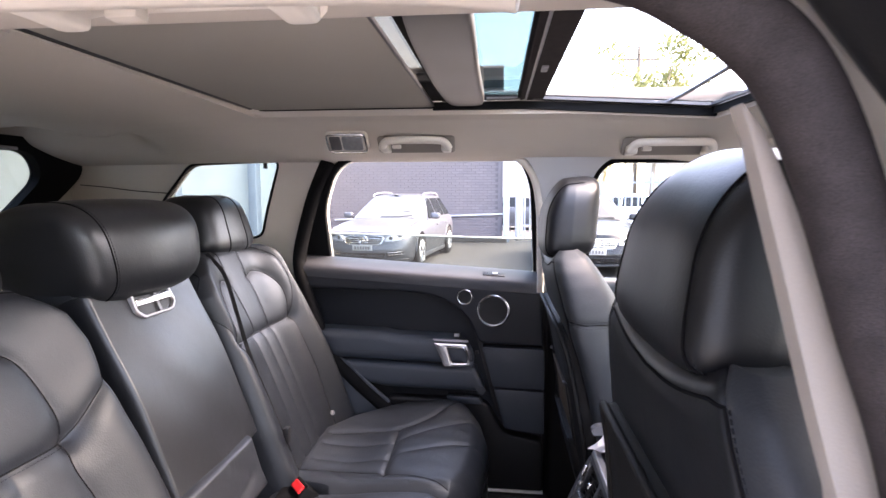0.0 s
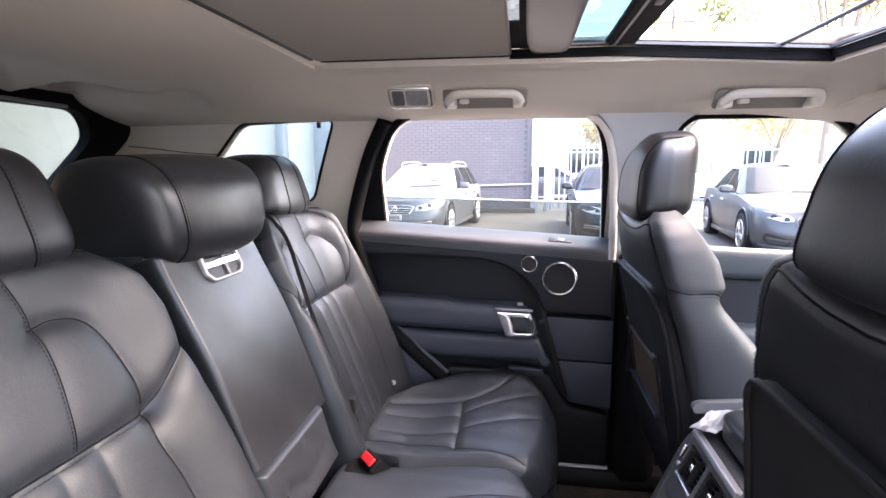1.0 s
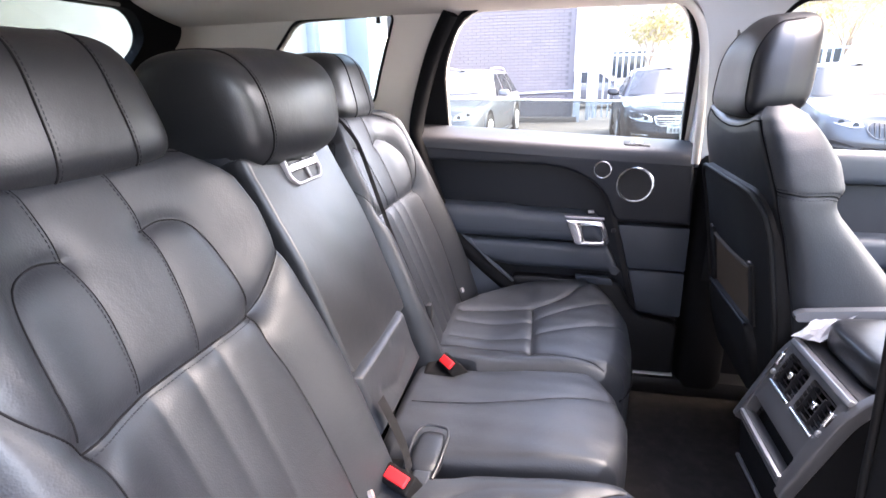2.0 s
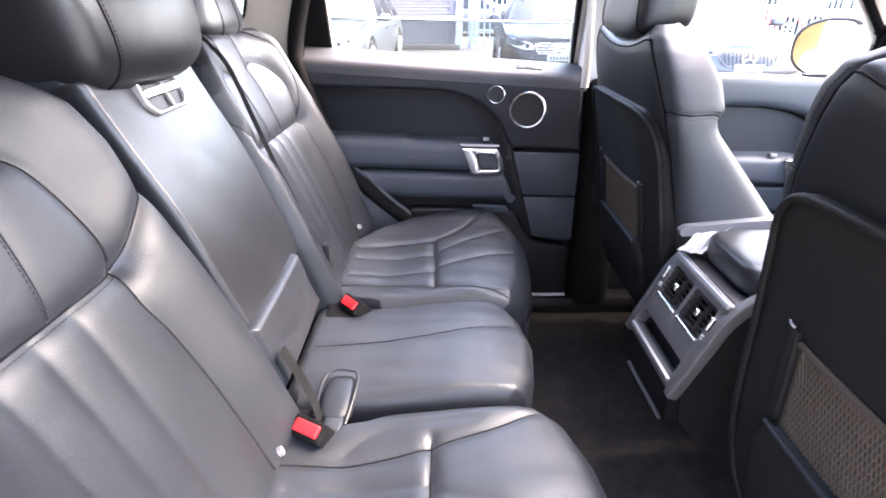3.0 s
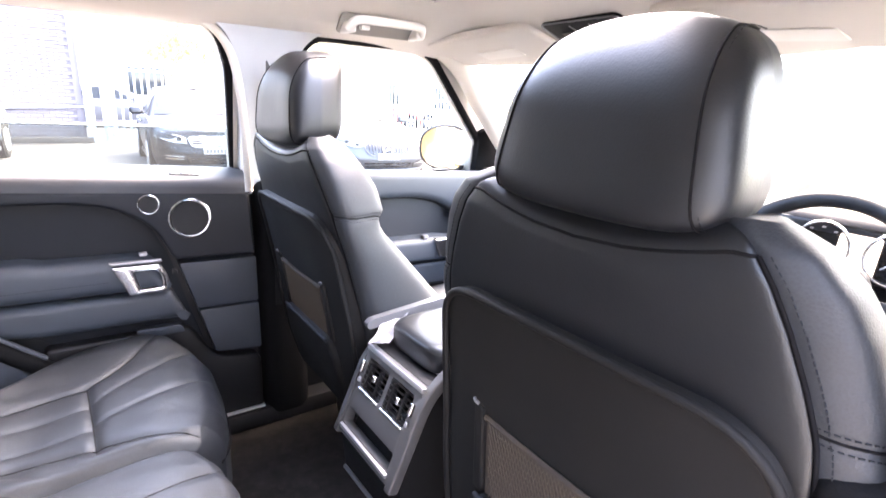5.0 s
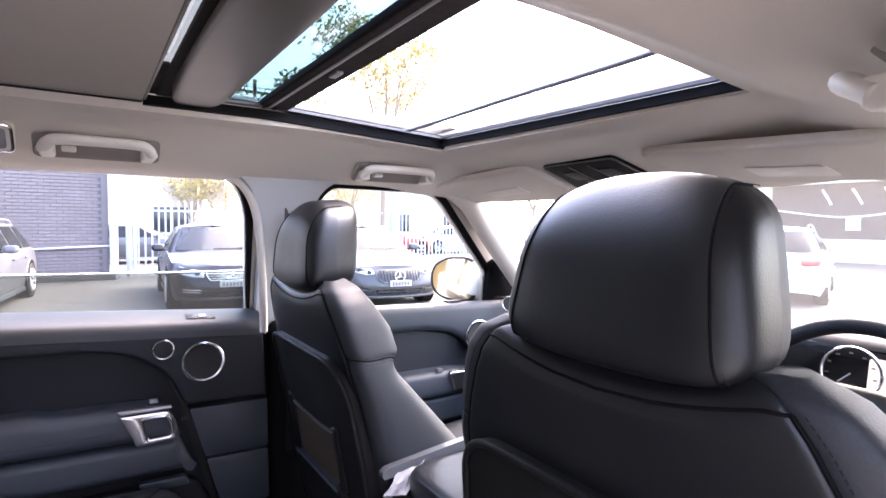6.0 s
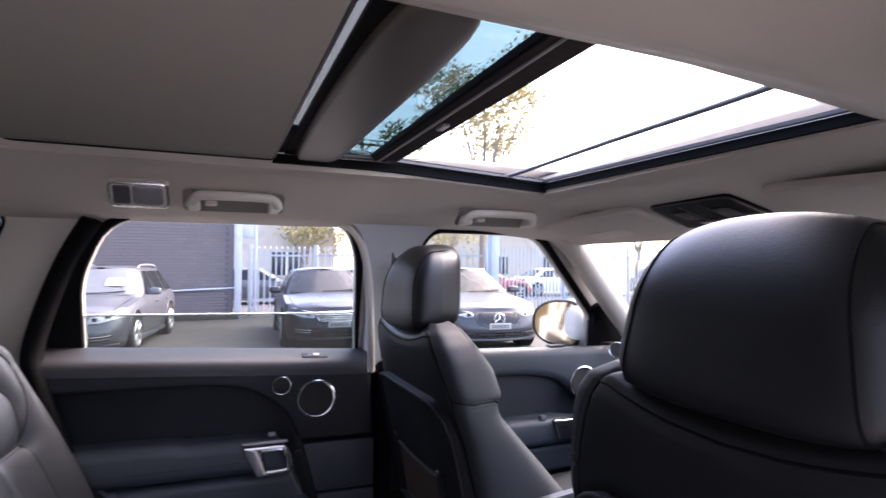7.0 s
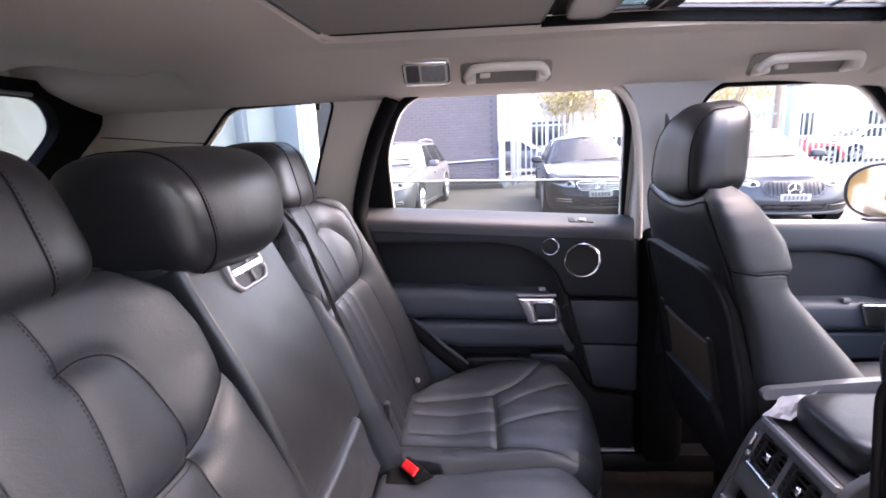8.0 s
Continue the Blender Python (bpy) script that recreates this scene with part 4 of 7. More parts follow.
tagged(part("trim_joint", tube(spline(joint, 6), 0.0016, 6), RUBBER), "thin dark joint in the rear side trim", "trim", kind="structure")

# windscreen
ws = thing("window_3", "wide clear windscreen of the car", "windscreen", (1.3, 0, 1.1), kind="structure")
bm = bmesh.new()
rows = []
for j in range(25):
    k = -1 + j / 12
    a, b = Vector((screen_top(0.68 * k) - 0.01, 0.68 * k, roof_z(screen_top(0.68 * k), 0.68 * k) + 0.012)), Vector((1.62 - 0.33 * k * k, 0.74 * k, 1.10))
    rows.append([bm.verts.new(a.lerp(b, i / 8) + Vector((0.022, 0, 0.022)) * math.sin(math.pi * i / 8)) for i in range(9)])
for A, B in zip(rows[:-1], rows[1:]):
    for i in range(8):
        bm.faces.new((A[i], B[i], B[i + 1], A[i + 1]))
g = part("windscreen_pane", bm, PANE_DUSTY, ws)
g.matrix_parent_inverse = Matrix.Translation((-1.3, 0, -1.1))
g.visible_shadow = False

# tailgate with the rear window
tg = thing("window_4", "rear window in a black tailgate frame", "rear window", (-1.4, 0, 1.2), kind="structure")
inv = Matrix.Translation((1.4, 0, -1.2))


def tail(u, v, d):
    return (-1.40 - (1.55 - v) * 0.28 + d, u, v)


out = round_poly([(-0.48, 1.24), (-0.72, 1.49), (-0.66, 1.585), (0.66, 1.585), (0.72, 1.49), (0.48, 1.24), (0.45, 0.70), (-0.45, 0.70)], [0.06, 0.10, 0.08, 0.08, 0.10, 0.06, 0.02, 0.02])
hole = round_poly([(-0.36, 1.24), (-0.555, 1.47), (-0.50, 1.545), (0.50, 1.545), (0.555, 1.47), (0.36, 1.24)], [0.06, 0.10, 0.06, 0.06, 0.10, 0.06])
big = round_poly([(-0.84, 0.66), (-0.84, 1.56), (-0.70, 1.68), (0.70, 1.68), (0.84, 1.56), (0.84, 0.66)], 0.02)
tagged(part("rear_pillar_trim", slab(big, tail, -0.05, -0.033, 0.004, 2, holes=([Vector((q.x * 1.10, 1.40 + (q.y - 1.40) * 1.10)) for q in hole],)), LINER_PLASTIC), "beige plastic trim round the tailgate", "trim", kind="structure")
for nm, bm, mat in (("tailgate_trim", slab(out, tail, -0.03, 0.008, 0.012, 3, holes=(hole,)), RUBBER), ("window_pane", slab(hole, tail, -0.02, -0.016), PANE_GREEN)):
    ob = part(nm, bm, mat, tg)
    ob.matrix_parent_inverse = inv
    ob.visible_shadow = nm != "window_pane"
ob = part("tailgate_edge", tube([tail(-0.43, 1.548, 0.022), tail(0.0, 1.552, 0.022), tail(0.43, 1.548, 0.022)], 0.005, 8), SILVER, tg)
ob.matrix_parent_inverse = inv
st = tagged(part("sticker", slab(round_poly([(-0.10, 1.485), (-0.10, 1.525), (0.12, 1.525), (0.12, 1.485)], 0.008), tail, -0.014, -0.012), WHITE_INK), "white sticker with grey lettering on the rear window", "sticker")

# ---- roof glass ----
roof = thing("window_5", "large opened glass roof with a closed fabric blind behind", "sunroof", (0, 0, 1.62), kind="structure")
inv = Matrix.Translation((0, 0, -1.62))


def rp(name, bm, mat, label="", sharp=38):
    ob = part(name, bm, mat, roof, label, sharp)
    ob.matrix_parent_inverse = inv
    return ob


def roof_run(x):
    """Height of the roof glass seat, falling to the front."""
    return 1.650 - 0.055 * max(0.0, x - 0.08)


def rail_strip(x0, x1, y0, y1, dz0, dz1):
    """A rail along the car that follows the fall of the roof."""
    bm = bmesh.new()
    rows = []
    for x in np.linspace(x0, x1, 14):
        z = roof_run(x)
        rows.append([bm.verts.new(v) for v in ((x, y0, z + dz0), (x, y1, z + dz0), (x, y1, z + dz1), (x, y0, z + dz1))])
    for A, B in zip(rows[:-1], rows[1:]):
        for k in range(4):
            bm.faces.new((A[k - 1], A[k], B[k], B[k - 1]))
    bm.faces.new(rows[0])
    bm.faces.new(rows[-1][::-1])
    bmesh.ops.recalc_face_normals(bm, faces=bm.faces[:])
    return bm


for s in (1, -1):
    if s > 0:
        rp("side_rail", rail_strip(-0.155, 0.545, 0.362, 0.386, -0.023, -0.004), RUBBER, "black side rail of the roof glass")
        rp("side_rail", box((-0.63, 0.366, 1.632), (-0.156, 0.385, 1.645), 0.003), RUBBER, "black side rail of the roof blind")
        rp("guide_rail", rail_strip(-0.02, 0.53, 0.350, 0.372, -0.001, 0.004), DARK_SILVER, "grey metal guide rail")
    rp("side_rail", rail_strip(-0.63, 0.55, min(s * 0.378, s * 0.41), max(s * 0.378, s * 0.41), -0.008, 0.014), RUBBER, "black side rail of the roof glass")
    rp("guide_rail", rail_strip(0.12, 0.53, min(s * 0.372, s * 0.392), max(s * 0.372, s * 0.392), 0.004, 0.010), DARK_SILVER, "grey metal guide rail")
FRONT = [(0.530, 0.386), (0.560, -0.398), (0.549, -0.398), (0.519, 0.386)]
rp("front_rail", slab(FRONT, lambda u, v, d: (u, v, d + 0.006 * v), 1.606, 1.622), RUBBER, "black front rail")
rp("front_lip", slab([(u - 0.008, v) for u, v in FRONT], lambda u, v, d: (u, v, d + 0.006 * v), 1.624, 1.630), DARK_SILVER, "grey glass edge")
rp("rear_rail", box((-0.66, -0.385, 1.632), (-0.625, 0.385, 1.66), 0.004), PLASTIC)
# rear corner fillets in headliner fabric
for s in (1, -1):
    pts = [(-0.632, s * 0.378)] + [(-0.632 + 0.05 * (1 - math.sin(a)), s * (0.378 - 0.05 * (1 - math.cos(a)))) for a in [math.pi / 2 * i / 6 for i in range(7)]]
    rp("corner_fillet", slab(pts, lambda u, v, d: (u, v, d), 1.640, 1.624, 0.001), LINER)
rp("blind", box((-0.622, -0.372, 1.634), (-0.156, 0.372, 1.642), 0.003), BLIND, "grey fabric roller blind")
rp("blind_edge", box((-0.156, -0.36, 1.634), (-0.151, 0.36, 1.642), 0.002), PANEL_GREY)
rp("gap_strip", box((-0.133, -0.372, 1.648), (-0.100, 0.372, 1.656), 0.002), RUBBER)
rp("gap_strip", box((-0.165, 0.150, 1.650), (-0.1332, 0.372, 1.656), 0.002), RUBBER)


def beam_bend(x, y, z, q):
    return (q.x - 0.006 * (1 - y * y), q.y, q.z - 0.004 * (1 - y * y))


rp("cross_beam", pillow((-0.067, 0, 1.646), (0.0475, 0.374, 0.0155), 0.45, 0.3, 48, 28, beam_bend), BEAM, "satin taupe cross beam")
g = rp("rear_roof_pane", box((-0.60, -0.37, 1.660), (-0.110, 0.37, 1.664)), PANE_WARM, "fixed rear roof glass")
g.visible_shadow = False
g = rp("roof_pane", box((-0.105, -0.37, 1.662), (0.070, 0.37, 1.666)), PANE_TEAL, "teal tinted sliding roof glass")
g.visible_shadow = False
rp("pane_frame", box((0.062, -0.372, 1.648), (0.120, 0.372, 1.668), 0.004), FELT, "black front edge of the sliding glass")
rp("pane_seal", box((0.056, -0.372, 1.651), (0.0735, 0.372, 1.661), 0.003), RUBBER)
rp("pane_trim", tube([(0.076, -0.37, 1.6475), (0.076, 0.352, 1.6475), (0.070, 0.360, 1.650)], 0.0028, 8), SILVER, "thin silver seal strip")
rp("catch", box((0.088, 0.015, 1.643), (0.100, 0.050, 1.649), 0.002), SILVER)
# wind deflector over the front edge
rp("wind_deflector", tube(spline([(0.385, 0.366, 1.636), (0.420, 0.345, 1.638), (0.425, 0.0, 1.645), (0.400, -0.345, 1.640), (0.36, -0.366, 1.638)], 8), 0.0048, 8), DARK_SILVER, "thin grey wind deflector bar")


# ---- roof fittings ----
def grab_handle(x0, x1, s, label, dz=0.0):
    """A flat grip on two feet that reach out to the headliner."""
    h = thing("grab_handle", label, "grab handle", ((x0 + x1) / 2, 0.50 if s > 0 else -0.625, (1.555 if s > 0 else 1.547) + dz), group="roof grab handles")
    w = (x1 - x0) / 2
    m = Matrix.Translation((0, 0.030 * s, 0.004)) @ pose(0, 0, 0, -46 * s)
    # The darker plate paints the shadow that the grip throws on the lining.
    part("recess", slab(round_poly([(-w - 0.012, -0.030), (-w - 0.012, 0.030), (w + 0.012, 0.030), (w + 0.012, -0.030)], 0.014), lambda a, b, d: tuple(m @ Vector((a, b, -d))), 0.0, 0.004, 0.002), OPENING_TRIM, h, "taupe plate drawn as the shadow behind the grip")
    grip = [(-w + 0.004, 0.010 * s, -0.010), (-w + 0.014, -0.010 * s, 0.004), (-w + 0.034, -0.020 * s, 0.009), (0, -0.022 * s, 0.010), (w - 0.034, -0.020 * s, 0.009), (w - 0.014, -0.010 * s, 0.004), (w - 0.004, 0.010 * s, -0.010)]
    part("grip", tube(spline(grip, 8), 0.0112, 12, squash=0.85), HANDLE, h)
    for e in (-1, 1):
        part("mount", box((e * (w - 0.012) - 0.013, 0.0 if s > 0 else -0.055, -0.020), (e * (w - 0.012) + 0.013, 0.055 if s > 0 else 0.0, 0.006), 0.007, 3), HANDLE, h)
    part("coat_hook", box((-w + 0.035, -0.006, -0.012), (-w + 0.060, 0.010, 0.0), 0.004), LINER_PLASTIC, h)
    return h


grab_handle(-0.322, -0.124, 1, "beige folding grab handle on the headliner over the rear door")
grab_handle(0.360, 0.585, 1, "beige folding grab handle on the headliner over the front door", -0.012)
grab_handle(-0.300, -0.110, -1, "beige folding grab handle on the headliner over the open rear door")
grab_handle(0.245, 0.450, -1, "beige folding grab handle on the headliner over the driver's door", -0.036)

lamp = thing("reading_lamp", "small reading lamp with a bright bezel beside the grab handle", "lamp", (-0.416, 0.50, 1.566))
tilt = pose(0, 0, 0, -48)
F = lambda u, v, d: tuple(tilt @ Vector((u, v, -d)))
part("bezel", slab(round_poly([(-0.058, -0.034), (-0.058, 0.034), (0.058, 0.034), (0.058, -0.034)], 0.012), F, -0.012, 0.010, 0.006, 3), LINER_PLASTIC, lamp)
part("bezel_rim", tube([F(p.x, p.y, 0.011) for p in round_poly([(-0.055, -0.030), (-0.055, 0.030), (0.055, 0.030), (0.055, -0.030)], 0.012)], 0.003, 6, True), CHROME, lamp, "bright bezel")
part("lens", slab(round_poly([(-0.012, -0.023), (-0.012, 0.023), (0.046, 0.023), (0.046, -0.023)], 0.008), F, 0.0, 0.0135, 0.002), LAMP_LENS, lamp)
part("switch", slab(round_poly([(-0.048, -0.023), (-0.048, 0.023), (-0.016, 0.023), (-0.016, -0.023)], 0.006), F, 0.0, 0.0145, 0.003), DARK_SILVER, lamp)

# overhead console
oc = thing("overhead_console", "gloss black overhead console with a silver rim in the headliner", "overhead console", (0.79, 0.087, 1.541))
slope = pose(0, 0, 0, 0, 14, 0)
Fo = lambda u, v, d: tuple(slope @ Vector((u, v, -d)))
oco = round_poly([(-0.082, -0.115), (-0.078, 0.105), (0.095, 0.135), (0.075, -0.115)], 0.016)
part("housing", slab(oco, Fo, -0.02, 0.010, 0.006, 3), RUBBER, oc)
part("rim", tube([Fo(q.x, q.y, 0.009) for q in oco], 0.0022, 6, True), DARK_SILVER, oc, "thin silver rim")
for k in (-1, 1):
    part("lamp_lens", slab(round_poly([(-0.03, k * 0.055 - 0.024), (-0.03, k * 0.055 + 0.024), (0.03, k * 0.055 + 0.024), (0.03, k * 0.055 - 0.024)], 0.008), Fo, 0, 0.0125, 0.002), HARD_BACK, oc)
    part("divider", tube([Fo(-0.060, k * 0.028, 0.011), Fo(0.060, k * 0.030, 0.011)], 0.0012, 6), DARK_SILVER, oc)
part("switch_bar", slab(round_poly([(0.045, -0.06), (0.045, 0.06), (0.060, 0.06), (0.060, -0.06)], 0.006), Fo, 0, 0.014, 0.003), DARK_SILVER, oc)

# sun visors folded up under the front of the headliner
for s, y0, y1 in ((1, 0.235, 0.62), (-1, 0.105, 0.58)):
    v = thing("sun_visor", "beige fabric sun visor folded up against the headliner", "sun visor", (0.775, s * (y0 + y1) / 2, 1.520), group="sun visors")
    hw = (y1 - y0) / 2
    m = pose(0, 0, 0, -4 * s, 13, 6 * s)
    Fv = lambda u, w, d: tuple(m @ Vector((u, w, -d)))
    part("flap", slab(round_poly([(-0.105, -hw), (-0.105, hw), (0.10, hw), (0.10, -hw)], 0.035), Fv, -0.008, 0.010, 0.008, 3), LINER, v)
    part("mirror_cover", slab(round_poly([(0.0, -0.07), (0.0, 0.07), (0.06, 0.07), (0.06, -0.07)], 0.008), Fv, 0.0, 0.012, 0.002), LINER_PLASTIC, v)
    part("hinge", tube([Fv(0.085, hw * 0.4 * s, 0), Fv(0.095, hw * 1.03 * s, -0.004)], 0.006, 8), LINER_PLASTIC, v)


# ---- rear seat ----
BU, BN = Vector((-0.381, 0.0, 0.925)), Vector((0.925, 0.0, 0.381))
BO = Vector((-0.516, 0.0, 0.7245))


def on_back(s, z, h=0.0):
    """A point of the rear backrest plane at lateral s and height z, h out of it."""
    return BO + BU * ((z - 0.7245) / 0.925) + Vector((0, s, 0)) + BN * h


BACK_SEAMS = {
    1: dict(
        curve_in=[(0.29, 1.268), (0.235, 1.245), (0.200, 1.19), (0.190, 1.14), (0.203, 1.09), (0.224, 1.040)],
        curve_out=[(0.47, 1.268), (0.530, 1.245), (0.572, 1.19), (0.580, 1.13), (0.568, 1.08), (0.548, 1.036)],
        cross=[(0.224, 1.040), (0.36, 1.039), (0.548, 1.036)],
        low_in=[(0.224, 1.040), (0.240, 0.95), (0.262, 0.80), (0.265, 0.68)],
        low_out=[(0.548, 1.036), (0.556, 0.95), (0.565, 0.85), (0.56, 0.68)],
        arc_in=[(0.318, 1.184), (0.295, 1.190), (0.270, 1.172), (0.250, 1.12), (0.232, 1.055)],
        arc_out=[(0.425, 1.182), (0.465, 1.192), (0.510, 1.172), (0.545, 1.12), (0.548, 1.050)],
        band=([(0.322, 1.268), (0.320, 1.18), (0.328, 1.045)], [(0.420, 1.268), (0.420, 1.18), (0.412, 1.045)])),
    -1: dict(
        curve_in=[(0.279, 1.270), (0.219, 1.250), (0.182, 1.211), (0.172, 1.154), (0.191, 1.105), (0.240, 1.070), (0.288, 1.040)],
        curve_out=[(0.56, 1.268), (0.615, 1.245), (0.640, 1.20), (0.645, 1.15), (0.630, 1.095), (0.59, 1.040)],
        cross=[(0.288, 1.040), (0.406, 1.042), (0.488, 1.044), (0.59, 1.040)],
        low_in=[(0.288, 1.040), (0.298, 1.0), (0.288, 0.94), (0.281, 0.84), (0.278, 0.68)],
        low_out=[(0.59, 1.040), (0.595, 0.95), (0.600, 0.85), (0.60, 0.68)],
        arc_in=[(0.390, 1.186), (0.355, 1.190), (0.318, 1.178), (0.299, 1.147), (0.289, 1.095), (0.286, 1.052)],
        arc_out=[(0.493, 1.186), (0.525, 1.190), (0.562, 1.178), (0.580, 1.147), (0.590, 1.095), (0.591, 1.052)],
        band=([(0.398, 1.268), (0.384, 1.188), (0.388, 1.126), (0.406, 1.045)], [(0.500, 1.268), (0.493, 1.185), (0.488, 1.126), (0.500, 1.048)])),
}


def back_height(e):
    """The outer backrest, e the side (1 left, -1 right): bolsters, arched shoulder pad, cross seam and pleats."""
    L = BACK_SEAMS[e]

    def height(S, Z):
        Y = S * e
        H = 0.014 + 0.012 * np.sin(np.clip((Z - 0.66) / 0.60, 0, 1) * np.pi)
        inner = [(0.195, 0.68), (0.200, 0.92), (0.215, 1.04), (0.19, 1.13), (0.20, 1.22)]
        outer = [(0.655, 0.68), (0.640, 0.85), (0.62, 1.0), (0.60, 1.10), (0.58, 1.20)] if e > 0 else [(0.655, 0.68), (0.640, 0.85), (0.62, 1.0), (0.62, 1.10), (0.62, 1.20)]
        H += lift(Y, Z, inner, 0.020, 0.055) + lift(Y, Z, outer, 0.046, 0.065)
        for key, d, w in (("curve_in", 0.011, 0.014), ("curve_out", 0.011, 0.014), ("cross", 0.010, 0.012), ("low_in", 0.008, 0.014), ("low_out", 0.008, 0.014), ("arc_in", 0.010, 0.014), ("arc_out", 0.010, 0.014)):
            H += crease(Y, Z, L[key], d, w)
        for line in L["band"]:
            H += crease(Y, Z, line, 0.0022, 0.010)
        mid = (L["band"][0][1][0] + L["band"][1][1][0]) / 2
        for y in (mid - 0.055, mid, mid + 0.055):
            H += crease(Y, Z, [(y, 1.035), (y + 0.008, 0.70)], 0.0046, 0.009)
        H += 0.0006 * np.sin(Y * 61 + Z * 23) * np.sin(Z * 47 - Y * 19) * smooth(1.02, 0.72, Z)
        return H
    return height


CUSHION_SEAMS = dict(
    front=[(-0.266, 0.232), (-0.268, 0.36), (-0.272, 0.490)],
    inner=[(-0.50, 0.270), (-0.40, 0.272), (-0.31, 0.258), (-0.236, 0.240), (-0.170, 0.222), (-0.10, 0.190)],
    outer=[(-0.47, 0.470), (-0.36, 0.488), (-0.272, 0.495), (-0.20, 0.545), (-0.14, 0.625), (-0.10, 0.690)],
    fold=[(-0.40, 0.255), (-0.36, 0.222), (-0.30, 0.205), (-0.20, 0.200)],
)


def cushion_ends(e):
    """Rear and front ends of the outer cushion across the car."""
    yf = [0.144, 0.162, 0.20, 0.27, 0.37, 0.50, 0.60, 0.66, 0.70, 0.722] if e < 0 else [0.166, 0.180, 0.21, 0.27, 0.37, 0.50, 0.60, 0.66, 0.70, 0.722]
    xf = [-0.150, -0.085, -0.038, -0.014, -0.002, -0.010, -0.028, -0.052, -0.085, -0.130] if e < 0 else [-0.125, -0.085, -0.052, -0.030, -0.016, -0.010, -0.028, -0.052, -0.085, -0.130]
    yr = [0.144, 0.152, 0.168, 0.19, 0.215, 0.50, 0.56, 0.62, 0.67, 0.71, 0.722] if e < 0 else [0.166, 0.172, 0.18, 0.195, 0.215, 0.50, 0.56, 0.62, 0.67, 0.71, 0.722]
    xr = [-0.22, -0.27, -0.36, -0.41, -0.53, -0.53, -0.47, -0.40, -0.33, -0.23, -0.20] if e < 0 else [-0.30, -0.36, -0.40, -0.42, -0.53, -0.53, -0.47, -0.40, -0.33, -0.23, -0.20]

    def ends(V):
        Y = V * e
        return np.interp(Y, yr, xr), np.interp(Y, yf, xf)
    return ends


def cushion_height(e):
    """The outer seat cushion: bolsters, a square rear panel, and pleats that fan out to the front."""
    def height(X, S):
        Y = S * e
        H = 0.006 + 0.022 * smooth(-0.40, -0.14, X) - 0.022 * smooth(-0.12, 0.02, X)
        H += 0.014 * np.cos(np.clip((Y - 0.42) / 0.30, -1, 1) * np.pi / 2)
        H += lift(X, Y, [(-0.44, 0.60), (-0.30, 0.645), (-0.14, 0.655)], 0.018, 0.07)
        H += lift(X, Y, [(-0.40, 0.205), (-0.14, 0.18)], 0.008, 0.045)
        for key, d, w in (("front", 0.010, 0.008), ("inner", 0.008, 0.010), ("outer", 0.008, 0.010), ("fold", 0.0045, 0.014)):
            H += crease(X, Y, CUSHION_SEAMS[key], d, w)
        for y in (0.318, 0.405):
            H += crease(X, Y, [(-0.47, y), (-0.275, y)], 0.0046, 0.007)
        FANS = (((-0.255, 0.335), (-0.045, 0.400)), ((-0.255, 0.42), (-0.06, 0.545)))
        for a, b in FANS:
            H += crease(X, Y, [a, b], 0.0050, 0.009)
        H -= 0.010 * np.exp(-(((X + 0.37) / 0.10) ** 2 + ((Y - 0.37) / 0.12) ** 2))
        H += 0.0008 * np.sin(X * 41 + Y * 33) * np.sin(Y * 57 - X * 29)
        return H
    return height


